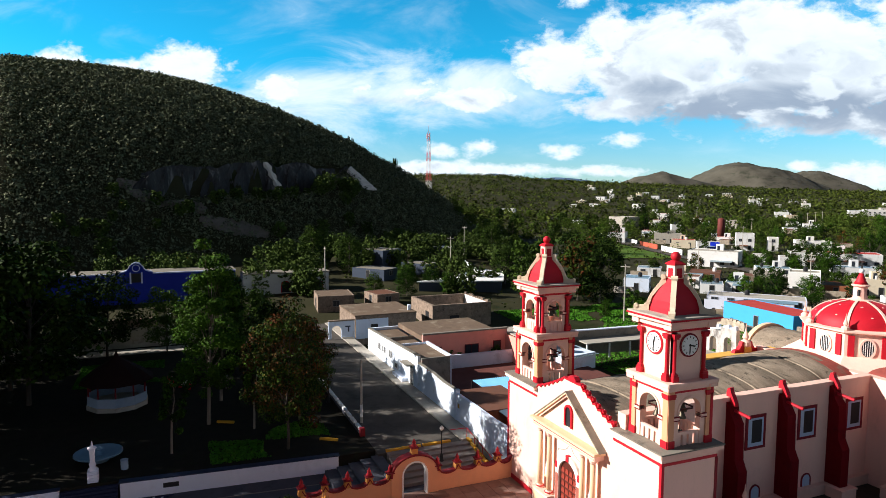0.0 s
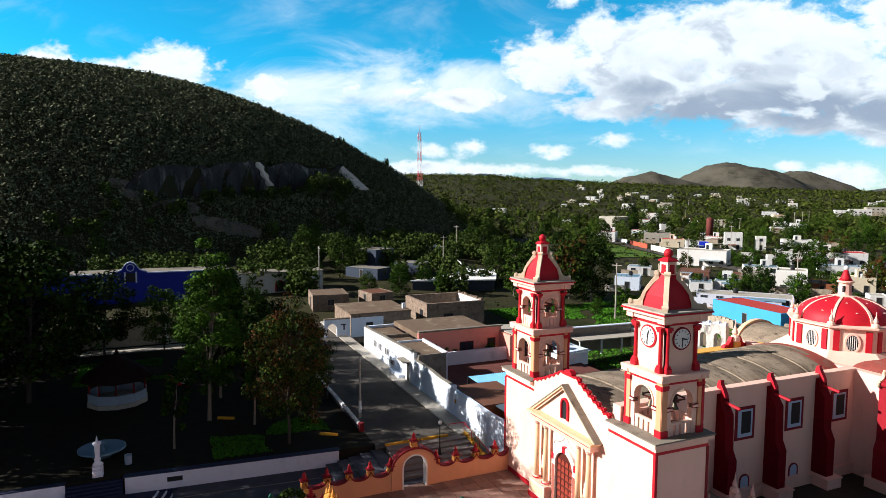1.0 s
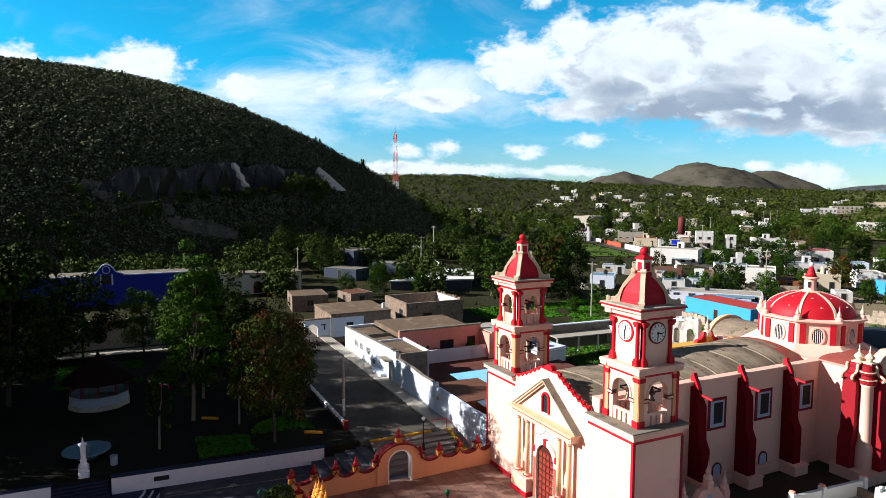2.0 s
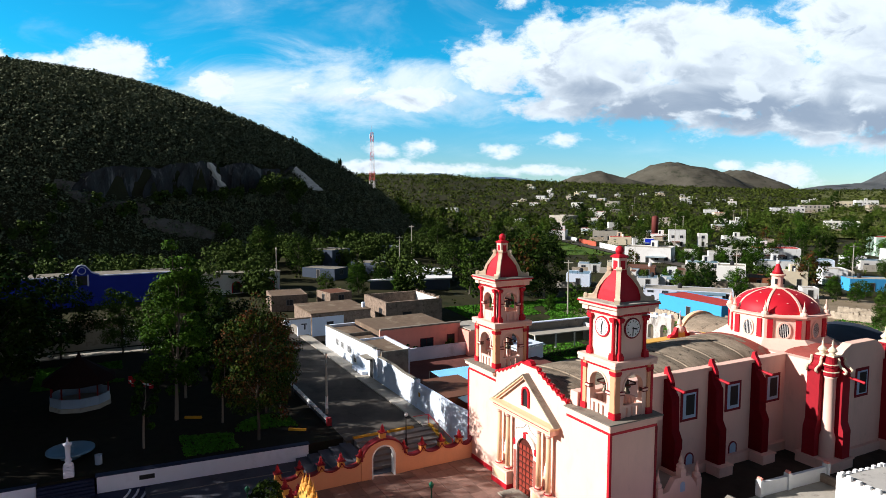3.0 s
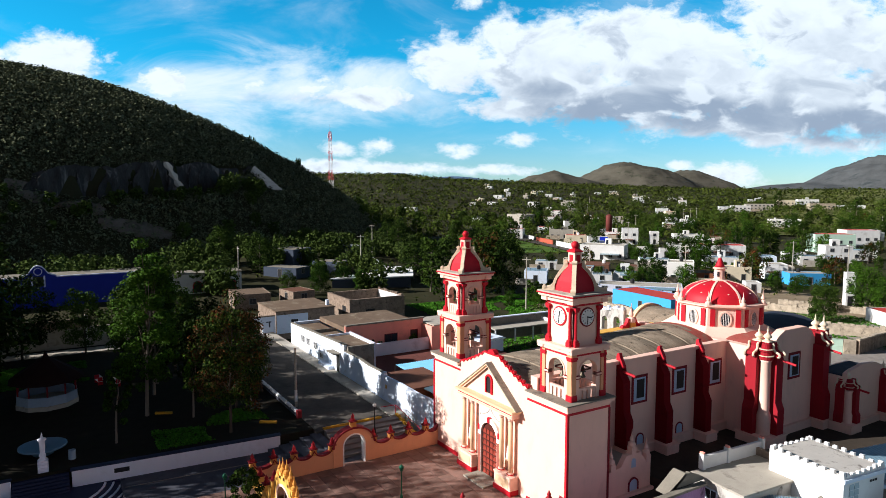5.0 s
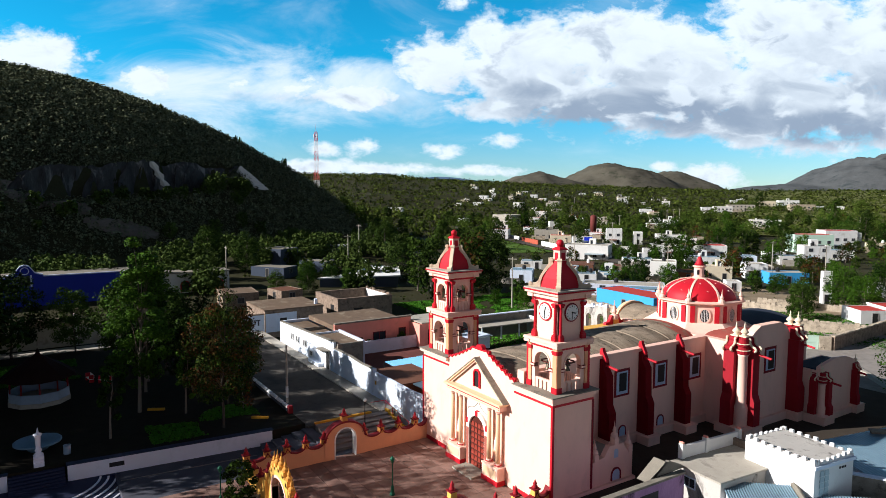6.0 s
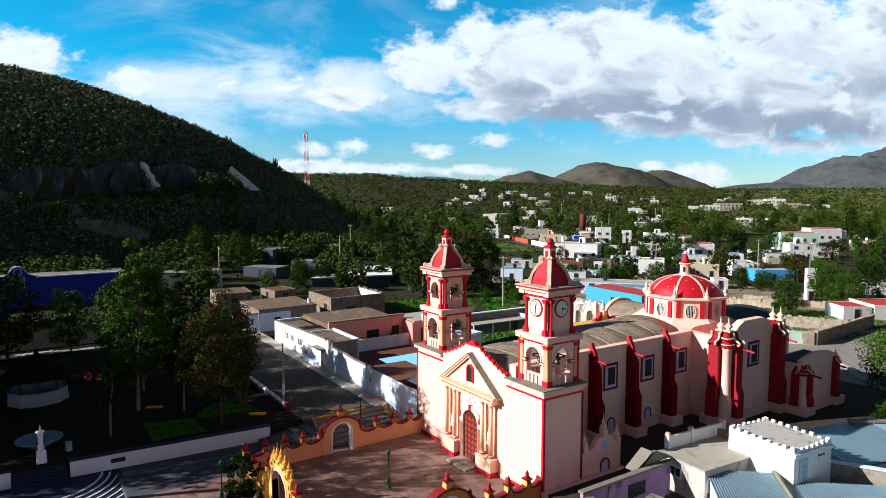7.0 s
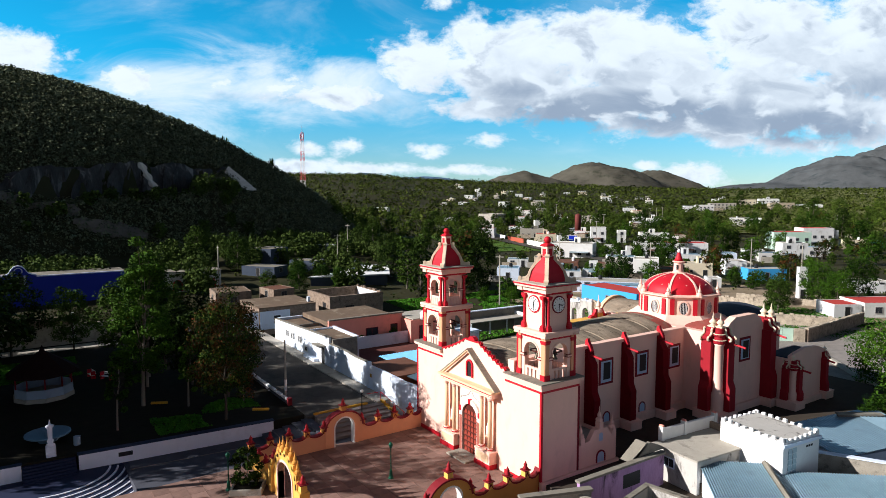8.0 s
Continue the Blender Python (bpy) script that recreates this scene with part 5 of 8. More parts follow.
def planter(x, y, turn):
    p = thing("planter", (x, y, GROUND), "low concrete planter box with a leafy bush", "planter", "", turn)
    for a, b, c, d in ((-1.3, 1.3, -1.0, -0.8), (-1.3, 1.3, 0.8, 1.0), (-1.3, -1.1, -0.8, 0.8), (1.1, 1.3, -0.8, 0.8)):
        part("side", B(a, b, c, d, 0.0, 0.5, 0, 0.02), CONCRETE, p)
    part("soil", B(-1.1, 1.1, -0.8, 0.8, 0.0, 0.4), PARK_SOIL, p)


planter(-4.4, -19.9, 60)

# stairs from the gate up to the street
stairs = tagged(thing("street_stairs", (-10.6, -9.4, GROUND), "wide concrete stairs with yellow edges and red handrail", "stairs"), "", "", "", "thing")
for i in range(6):
    run = 0.85
    part("step", B(-run * (i + 1), -run * i, 0.2, 8.2, -0.5, 0.17 * (i + 1), 0, 0.015), STAIR, stairs)
part("edge_kerb", B(-5.4, -5.1, 0.2, 3.6, 1.02, 1.2), YELLOW, stairs, "yellow kerb")
part("edge_kerb", B(-5.4, -5.1, 3.8, 6.6, 1.02, 1.2), YELLOW, stairs, "yellow kerb")
for i in range(6):
    part("ramp_block", B(-0.85 * (i + 1), -0.85 * i, 8.2, 8.45, 0.0, 0.17 * (i + 1) + 0.25), YELLOW, stairs)
rail = tube(bmesh.new(), [(-5.3, 8.35, 2.1), (0.0, 8.35, 1.2)], 0.035, 6)
part("handrail", rail, RED, stairs, "red handrail")
part("handrail", tube(bmesh.new(), [(-5.3, 8.35, 2.1), (-5.3, 6.6, 2.15)], 0.035, 6), RED, stairs)
for i in range(4):
    x = -5.3 + 1.7 * i
    part("baluster", tube(bmesh.new(), [(x, 8.35, 0.17), (x, 8.35, 2.1 - 0.17 * 1.7 * i / 0.9)], 0.03, 6), RED, stairs)
for i in range(5):
    part("lower_step", B(-5.3, -0.1, -5.4 - 0.0 + 1.05 * i, -4.4 + 1.05 * i + 0.0, -0.6, 0.16 + 0.16 * i), DARK_STEP, stairs)

# steps at the corner of the park: a flight between the walls, coloured dark for its shade, then broad half-round steps
fan = thing("round_steps", (-17.9, -33.3, GROUND - 1.05), "half-round flight of pale-edged grey concrete steps", "stairs")
for i in range(8):
    r = 9.2 - 0.62 * i
    ring = [(r * math.cos(a * math.pi / 28 - math.pi / 2), r * math.sin(a * math.pi / 28 - math.pi / 2)) for a in range(29)]
    step = part("step", P(ring, "z", -0.2, 0.10 * (i + 1)), PARK_WHITE, fan, "pale step edge")
    part("tread", P([((r - 0.16) / r * p, (r - 0.16) / r * q) for p, q in ring], "z", 0.10 * (i + 1), 0.10 * (i + 1) + 0.012), PARK_BLUE, step, "dark blue tread")
# the unlit upper flight: its shade is put into the step colour
for i in range(7):
    part("upper_step", B(-0.4 + 0.31 * i, -0.09 + 0.31 * i, -2.05, 2.05, 0.0, 2.05 - 0.18 * (i + 1)), PARK_BLUE, fan, "step coloured dark to stand in for shade")

park_wall = thing("park_wall", (-16.3, -13.5, GROUND), "long whitewashed retaining wall of the park", "wall", "", -4.1)
part("wall_face", B(-0.2, 0.2, -17.6, 0.0, -0.9, 1.16, 0, 0.02), PARK_WHITE, park_wall)
part("wall_coping", B(-0.45, 0.26, -17.7, 0.1, 1.16, 1.24), PARK_BLUE, park_wall)
part("drain_opening", B(0.2, 0.215, -14.4, -13.2, 0.35, 0.75), DARK, park_wall)
part("wall_foot", B(0.2, 0.3, -17.6, 0.0, -0.5, -0.24), PARK_BLUE, park_wall, "dark blue skirting")
for i in range(2):
    part("terrace_step", B(0.3 + 2.0 * i, 2.3 + 2.0 * i, -13.6 + 0.5 * i, 0.0, -0.5, -0.22 - 0.06 * i), DARK_STEP, park_wall)
    part("step_nosing", B(2.2 + 2.0 * i, 2.31 + 2.0 * i, -13.6 + 0.5 * i, -2.0, -0.24 - 0.06 * i, -0.212 - 0.06 * i), STAIR, park_wall, "worn grey step edge")
second = thing("park_wall", (-17.9, -35.4, GROUND), "short whitewashed wall beside the round steps", "wall", "", -1)
part("wall_face", B(-0.2, 0.2, -22.0, 0.0, -1.2, 1.16, 0, 0.02), PARK_WHITE, second)
part("wall_coping", B(-0.3, 0.26, -22.0, 0.06, 1.16, 1.24), PARK_BLUE, second)
bin_drum = thing("litter_drum", (-20.6, -30.9, STREET + 0.05), "small blue metal litter drum in the park", "bin")
part("drum", L([(0.28, 0.0), (0.30, 0.04), (0.30, 0.78), (0.32, 0.82), (0.27, 0.82), (0.26, 0.5)], 14), KIOSK_SHADE_BLUE, bin_drum)

# kerb wall of the park along the street, with white bollards
kerb = thing("street_kerb", (-20.5, -10.15, STREET), "low dark kerb wall with white blocks along the park", "kerb")
part("kerb_wall", B(-55, 0.0, -0.15, 0.15, 0.0, 0.45, 0, 0.02), DARK_STEP, kerb)
for i in range(14):
    part("bollard", B(-1.9 - 1.9 * i, -0.4 - 1.9 * i, -0.19, 0.19, 0.45, 0.66, 0.04), WHITE, kerb)
part("end_pier", B(-0.1, 0.4, -0.25, 0.25, -0.2, 0.85, 0.03), MAROON, kerb)

pole = thing("utility_pole", (-24.0, -9.2, STREET), "grey concrete utility pole with a dark band", "pole")
part("shaft", L([(0.15, 0.0), (0.09, 6.6)], 10), CONCRETE, pole)
part("white_band", L([(0.155, 0.6), (0.15, 1.9)], 10), WHITE, pole)

# ---- things of the park ----
kiosk = thing("bandstand", (-39.4, -32.6, STREET), "round bandstand with white base wall and dark roof", "bandstand")
n8 = 10
part("base", L([(3.15, 0.0), (3.15, 0.5), (3.0, 0.55)], n8), CONCRETE, kiosk)
for k in range(n8):
    a, b = 2 * math.pi * k / n8, 2 * math.pi * (k + 1) / n8
    pts = [(3.05 * math.cos(a), 3.05 * math.sin(a)), (3.05 * math.cos(b), 3.05 * math.sin(b)), (2.9 * math.cos(b), 2.9 * math.sin(b)), (2.9 * math.cos(a), 2.9 * math.sin(a))]
    part("base_panel", P(pts, "z", 0.5, 1.5), KIOSK_SHADE_BLUE, kiosk)
    part("post", L([(0.09, 1.5), (0.07, 3.1)], 8, (2.9 * math.cos(a), 2.9 * math.sin(a), 0)), MAROON, kiosk)
part("roof", L([(3.8, 2.9), (3.7, 3.05), (2.6, 3.9), (1.2, 4.8), (0.3, 5.4), (0.15, 5.8), (0.02, 6.1)], n8), ROOF_TILE, kiosk)

fountain = thing("fountain", (-23.3, -33.1, STREET), "wide shallow round fountain basin of pale stone", "fountain")
part("basin", L([(0.8, 0.0), (0.9, 0.3), (1.5, 0.55), (1.95, 0.72), (1.95, 0.85), (1.8, 0.85), (1.4, 0.62), (0.4, 0.55)], 32), POOL, fountain, "pale blue basin", True)
part("jet", L([(0.3, 0.5), (0.2, 1.0), (0.42, 1.15), (0.1, 1.4)], 12), POOL, fountain)

pillar = thing("ornamental_pillar", (-18.9, -33.1, STREET + 0.05), "slim white ornamental pillar beside the steps", "pillar")
part("pedestal", B(-0.35, 0.35, -0.35, 0.35, -0.2, 1.0, 0.03), PARK_WHITE, pillar)
for i in range(4):
    part("pedestal_band", B(-0.4, 0.4, -0.4, 0.4, 0.05 + 0.26 * i, 0.14 + 0.26 * i), PARK_WHITE, pillar)
part("shaft", L([(0.36, 1.0), (0.36, 1.1), (0.2, 1.2), (0.28, 1.45), (0.18, 1.6), (0.22, 2.6), (0.34, 2.75), (0.34, 2.85), (0.1, 2.95), (0.06, 3.2), (0.02, 3.4)], 12), PARK_WHITE, pillar, "", True)

for i, (x, y, turn) in enumerate(((-28.9, -22.1, 62), (-20.4, -13.4, 58))):
    bench = thing("yellow_kerb", (x, y, STREET + 0.05), "short yellow painted kerb of a flower bed", "kerb", "flower bed kerbs", turn)
    part("kerb_block", B(-0.9, 0.9, -0.13, 0.13, 0.0, 0.24, 0, 0.03), YELLOW, bench)


def park_bench(x, y, turn):
    b = thing("bench", (x, y, STREET + 0.05), "pale park bench with red side panels", "bench", "park benches", turn)
    for i in range(3):
        part("seat_slat", B(-0.9, 0.9, -0.25 + 0.17 * i, -0.11 + 0.17 * i, 0.42, 0.47), WHITE, b)
    for i in range(2):
        part("back_slat", B(-0.9, 0.9, 0.27, 0.31, 0.6 + 0.2 * i, 0.74 + 0.2 * i), WHITE, b)
    for x0 in (-0.8, 0.7):
        part("side", B(x0, x0 + 0.1, -0.25, 0.32, 0.0, 0.95), RED, b)
    return b


bench = park_bench(-42.8, -25.7, 35)
copy_thing(bench, pose(-44.8, -27.2, STREET + 0.05, 0, 0, 10))

# ---- houses ----


FRAME_GREY = material("grey_window_frame", (0.22, 0.21, 0.20), 0.7, vary=0.2)
TOWN_WHITE = material("dusty_white_paint", (0.70, 0.69, 0.67), 0.85, vary=0.12, stain=0.65, stain_colour=(0.36, 0.33, 0.29), stain_scale=0.45, stretch=(1, 1, 0.5), each=0.08)
TANK_BLACK = material("black_plastic_tank", (0.02, 0.02, 0.022), 0.5, vary=0.05)


def opening(parent, kind, face, c, base, w, h, at, mat=None):
    """A window or door with frame and pane, proud of a wall: face y (towards -y) or x (towards +x)."""
    f = 0.09
    if face == "y":
        fr = lambda a, b, z0, z1, d0, d1: (a, b, at - d1, at - d0, z0, z1)
    else:
        fr = lambda a, b, z0, z1, d0, d1: (at + d0, at + d1, a, b, z0, z1)
    bm = bmesh.new()
    box(bm, *fr(c - w / 2 - f, c - w / 2, base, base + h + f, 0.0, 0.07))
    box(bm, *fr(c + w / 2, c + w / 2 + f, base, base + h + f, 0.0, 0.07))
    box(bm, *fr(c - w / 2, c + w / 2, base + h, base + h + f, 0.0, 0.07))
    if kind == "window":
        box(bm, *fr(c - w / 2 - f, c + w / 2 + f, base - f, base, 0.0, 0.09))
        box(bm, *fr(c - 0.02, c + 0.02, base, base + h, 0.03, 0.06))
    frame_part = part(kind, bm, mat or FRAME_GREY, parent)
    part("pane" if kind == "window" else "leaf", box(bmesh.new(), *fr(c - w / 2, c + w / 2, base, base + h, 0.0, 0.03)), PANE if kind == "window" else IRON, frame_part)


def house(x, y, w, d, h, turn, wall_mat, label, roof_mat=None, gap=3.0, tank=False, group="town houses", deep=1.5):
    """A flat-roofed house with parapet, roof, doors and windows on the seen sides."""
    z = land(x, y)
    ob = thing("house", (x, y, z), label, "house", group, turn)
    wall = part("wall", B(-w / 2, w / 2, -d / 2, d / 2, -deep, h), wall_mat, ob)
    part("roof", B(-w / 2 + 0.2, w / 2 - 0.2, -d / 2 + 0.2, d / 2 - 0.2, h, h + 0.06), roof_mat or CONCRETE, ob)
    rim = bmesh.new()
    low = 0.12 if roof_mat is not None else 0.28
    for a in ((-w / 2, w / 2, -d / 2, -d / 2 + 0.2), (-w / 2, w / 2, d / 2 - 0.2, d / 2), (-w / 2, -w / 2 + 0.2, -d / 2 + 0.2, d / 2 - 0.2), (w / 2 - 0.2, w / 2, -d / 2 + 0.2, d / 2 - 0.2)):
        box(rim, *a, h, h + low)
    part("parapet", rim, wall_mat, ob)
    dice = random.Random(int(x * 31 + y * 17))
    if gap < 5 and min(w, d) > 4.5:
        if dice.random() < 0.28:
            k = dice.uniform(-0.25, 0.15) * w
            room = part("roof_room", B(k, k + dice.uniform(1.8, 2.8), d / 2 - 2.4, d / 2 - 0.4, h + 0.05, h + dice.uniform(1.6, 2.3)), wall_mat, ob)
            part("roof_room_door", B(k + 0.4, k + 1.2, d / 2 - 2.43, d / 2 - 2.4, h + 0.1, h + 1.55), PANE, room)
        if dice.random() < 0.45:
            part("roof_tank", L([(0.5, 0.0), (0.52, 0.8), (0.34, 1.05), (0.14, 1.12)], 10, (dice.uniform(-0.35, 0.3) * w, 0.1 * d, h + 0.06)), dice.choice((TANK_BLACK, TANK_BLACK, WHITE)), ob)
        for k in range(dice.randrange(5)):
            part("roof_rod", tube(bmesh.new(), [(w * (k * 0.2 - 0.42), -d / 2 + 0.1, h), (w * (k * 0.2 - 0.42), -d / 2 + 0.1, h + 0.9)], 0.035, 4), IRON, ob)
        if dice.random() < 0.55:
            a, run = -w / 2 - dice.uniform(0.0, 2.5), dice.uniform(0.5, 0.9) * w
            part("yard_wall", B(a, a + run, -d / 2 - 3.1, -d / 2 - 2.9, -deep, dice.uniform(1.5, 2.1)), dice.choice((wall_mat, BRICK_PALE, CONCRETE)), ob)
        if dice.random() < 0.45:
            a, e = dice.uniform(-0.5, 0.0) * w, dice.uniform(0.3, 0.5) * w
            part("lean_to", P([(-d / 2, 2.25), (-d / 2 - 1.9, 1.95), (-d / 2 - 1.9, 2.0), (-d / 2, 2.3)], "x", a, a + e), dice.choice((TIN, TIN_BLUE, BROWN_ROOF)), ob, "lean-to of sheet metal")
            for c in (a + 0.1, a + e - 0.1):
                part("lean_to_post", B(c - 0.05, c + 0.05, -d / 2 - 1.85, -d / 2 - 1.75, -deep, 1.96), IRON, ob)
    storeys = max(1, int(h // 2.7))
    for s in range(storeys):
        base = s * 2.8 + 1.0
        for face, span, at in (("y", w, -d / 2), ("x", d, w / 2)):
            count = max(1, int(span // gap))
            for k in range(count):
                c = -span / 2 + span * (k + 0.5) / count
                if s == 0 and k == count // 2 and face == "y":
                    opening(wall, "door", face, c, 0.05, 0.95, 2.05, -d / 2 if face == "y" else at)
                else:
                    opening(wall, "window", face, c, base, min(1.2, span / count * 0.5), 1.05, at)
    if tank:
        part("water_tank", L([(0.5, 0.0), (0.52, 0.9), (0.3, 1.1), (0.1, 1.2)], 10, (w * 0.2, d * 0.1, h + 0.06)), tank, ob)
    return ob


# the white house and walls along the street
BROWN_EARTH_ROOF = material("brown_earth_roof", (0.17, 0.12, 0.085), 0.95, vary=0.3, stain=0.7, stain_colour=(0.34, 0.28, 0.20), stain_scale=0.35, bump=0.4)
white_house = thing("white_house", (-36.5, 0.0, STREET), "long whitewashed house with small windows on the street", "house")
front = part("front_wall", P([(-16.6, -1.0), (4.3, -1.0), (4.3, 4.1), (-16.6, 3.3)], "y", 0.0, 0.35), LIME, white_house)
part("front_coping", P([(-16.6, 3.3), (4.3, 4.1), (4.3, 4.2), (-16.6, 3.4)], "y", -0.06, 0.41), MOSSY, white_house, "dark weathered coping")
yard = part("yard_front", P([(4.3, -1.0), (15.3, -1.0), (15.3, 3.15), (12.0, 3.1), (9.0, 3.3), (4.3, 3.25)], "y", 0.02, 0.30), LIME, white_house, "patched whitewashed yard wall")
part("yard_coping", P([(4.3, 3.25), (9.0, 3.3), (12.0, 3.1), (15.3, 3.15), (15.3, 3.25), (12.0, 3.2), (9.0, 3.4), (4.3, 3.35)], "y", -0.02, 0.36), MOSSY, white_house)
part("side_wall", B(-16.6, -16.25, 0.35, 16.0, -1.0, 3.4), LIME, white_house)
part("roof_terrace", B(-16.25, -3.4, 0.35, 4.4, 2.7, 3.0), BROWN_EARTH_ROOF, white_house)
part("roof_terrace", B(-3.2, 4.6, 0.35, 4.0, 3.2, 3.6), BROWN_EARTH_ROOF, white_house)
part("roof_terrace", B(-16.25, -6.35, 4.6, 16.2, 3.2, 3.9), BROWN_EARTH_ROOF, white_house, "broad grey roof slab")
part("roof_wall", B(-3.4, -3.2, 0.35, 4.2, 3.0, 3.85), LIME, white_house)
part("roof_wall", B(-9.2, -9.0, 0.35, 4.4, 3.0, 3.45), MOSSY, white_house)
part("back_wall", B(-3.2, 4.8, 4.0, 4.25, -1.0, 4.0), LIME_BLUE, white_house)
part("end_wall", B(4.6, 4.85, 0.35, 4.0, -1.0, 3.9), MOSSY, white_house)
for x in (-11.4, -9.2, -6.3):
    for k in (0, 0.75):
        opening(front, "window", "y", x + k, 1.5, 0.5, 0.9, 0.0, WHITE)
opening(front, "window", "y", -3.6, 0.7, 0.9, 0.6, 0.0, WHITE)
opening(front, "door", "y", 3.4 - 1.0, 0.14, 1.0, 2.3, 0.0, WHITE)
part("door_canopy", B(0.7, 3.3, -1.0, 0.0, 2.65, 2.8, 0, 0.02), MOSSY, white_house, "dark concrete canopy")
part("stoop", B(-2.8, 0.9, -0.8, 0.0, 0.14, 0.55), LIME, white_house)

pink_house = thing("pink_house", (-42.5, 9.0, STREET), "salmon pink courtyard house with barred windows", "house")
pwall = part("wall", B(-0.3, 0.0, -4.4, 8.6, -1.0, 4.1), PINK, pink_house)
part("roof", B(-0.3, 0.25, -4.4, 8.7, 4.1, 4.3), MOSSY, pink_house)
part("wall", B(0.0, 3.0, 8.3, 8.6, -1.0, 3.3), PINK, pink_house)
part("wall", B(3.0, 3.3, 8.6, 14.0, -1.0, 3.4), PINK, pink_house)
part("roof", B(-3.0, 3.3, 8.6, 14.0, 3.4, 3.55), CONCRETE, pink_house)
opening(pwall, "window", "x", -2.6, 0.9, 1.8, 1.3, 0.0, MAROON)
opening(pwall, "window", "x", 3.0, 0.9, 2.0, 1.3, 0.0, MAROON)
opening(pwall, "door", "x", 7.0, 0.1, 1.1, 2.3, 0.0, MAROON)
opening(part("wall", B(3.0, 3.35, 8.2, 8.6, -1.0, 3.35), PINK, pink_house), "door", "x", 10.4, 0.1, 1.1, 2.2, 3.3, MAROON)

structure("courtyard_wall", B(-40.5, -40.2, 4.3, 26.0, -1.2, 1.35), LIME_BLUE, "long bluish-white courtyard wall", "wall")
structure("courtyard_floor", B(-42.4, -9.6, 0.4, 26.0, -1.4, -0.5), BRICK_FLOOR, "dark red courtyard floor", "ground")

street_wall = thing("street_wall", (-15.5, 0.0, STREET), "whitewashed street wall with yellow painted mark", "wall")
part("wall_face", P([(-5.9, -1.2), (6.0, -1.2), (6.0, 3.1), (3.0, 2.95), (-1.0, 3.0), (-5.9, 2.95)], "y", 0.0, 0.3), LIME, street_wall)
part("pier", B(-5.6, -5.2, -0.08, 0.38, -1.2, 3.3), LIME, street_wall)
part("painted_mark", B(-4.9, -4.5, -0.02, 0.0, 1.55, 2.0), YELLOW, street_wall, "small yellow painted mark")

RUSTY_WALL = material("rust_brown_plaster", (0.30, 0.11, 0.055), 0.9, vary=0.15, stain=0.4, stain_colour=(0.12, 0.06, 0.04))
shop = thing("courtyard_shed", (-14.0, 3.0, -0.5), "low ochre shed with sheet metal roof", "shed")
part("wall", B(-6.8, 4.2, 2.2, 2.5, 0.0, 2.9), RUSTY_WALL, shop)
part("wall", B(-1.5, -1.2, -2.3, 2.2, 0.0, 2.9), RUSTY_WALL, shop)
part("wall", B(-8.1, -7.8, -2.3, 2.2, 0.0, 2.9), RUSTY_WALL, shop)
part("flat_roof", B(-8.2, -1.2, -2.3, 2.9, 2.9, 3.05), BROWN_ROOF, shop)


def sheet_roof(name, label, origin, along, across, up, waves, mat, parent=None, depth=0.05):
    """A corrugated sheet from an origin: along the ridges, across them, rising by up over the run."""
    bm = bmesh.new()
    o, a, c = Vector(origin), Vector(along), Vector(across)
    n = waves * 4
    rows = []
    for k in (0, 1):
        rows.append([bm.verts.new(o + a * k + c * (i / n) + Vector((0, 0, depth * math.sin(i * math.pi / 2)))) for i in range(n + 1)])
    low = [[bm.verts.new(v.co - Vector((0, 0, 0.03))) for v in row] for row in rows]
    for i in range(n):
        bm.faces.new((rows[0][i], rows[0][i + 1], rows[1][i + 1], rows[1][i]))
        bm.faces.new((low[0][i], low[1][i], low[1][i + 1], low[0][i + 1]))
    if parent is not None:
        return part(name, bm, mat, parent, label, False)
    return tagged(part(name, bm, mat, None, label), "", "roof")


sheet_roof("sheet_roof", "corrugated sheet", (4.2 - 5.4, -1.0, 2.9), (0, 3.4, 0.25), (5.3, 0, 0), 0, 22, TIN_BLUE, shop)
pool_roof = thing("courtyard_roof", (-23.6, 7.6, -1.0), "sky-blue sheet metal roof over the courtyard", "roof")
sheet_roof("sheet", "", (-4.2, -2.4, 2.6), (7.2, -0.2, -0.1), (0.6, 6.0, 0.2), 0, 26, TIN_SKY, pool_roof)
for x, y in ((-4.3, -2.4), (3.3, -2.2), (-4.3, 3.6), (3.3, 3.9)):
    part("post", B(x - 0.06, x + 0.06, y - 0.06, y + 0.06, 0.0, 2.55), IRON, pool_roof)

# yard behind the nearer tower: dark wall and low sheds
yard_shed = thing("yard_shed", (-42.0, 33.0, -0.6), "low lean-to shed with pale slab roof against dark wall", "shed", "", -3)
part("back_wall", B(-0.25, 0.25, -8.0, 9.5, -0.5, 3.2), MOSSY, yard_shed, "dark weathered wall")
part("wall_coping", B(-0.32, 0.32, -8.0, 9.5, 3.2, 3.35), LIME, yard_shed)
part("roof_slab", B(0.25, 3.4, -4.0, 7.5, 1.9, 2.05), CONCRETE, yard_shed, "pale slab roof")
for y in (-3.8, 0.0, 3.6, 7.2):
    part("post", B(3.1, 3.3, y - 0.1, y + 0.1, -0.3, 1.9), WHITE, yard_shed)
part("end_wall", B(0.25, 3.3, 7.5, 7.75, -0.3, 2.6), WHITE, yard_shed)
low_shed = thing("yard_shed", (-36.5, 24.5, -0.6), "small shed with rusty sheet metal roof", "shed", "", 10)
part("wall", B(-2.2, 2.2, -2.6, 2.6, -0.3, 1.9), LIME, low_shed)
sheet_roof("sheet_roof", "", (-2.5, -2.9, 2.0), (5.0, 0.0, -0.3), (0.0, 5.8, 0.0), 0, 20, TIN, low_shed)
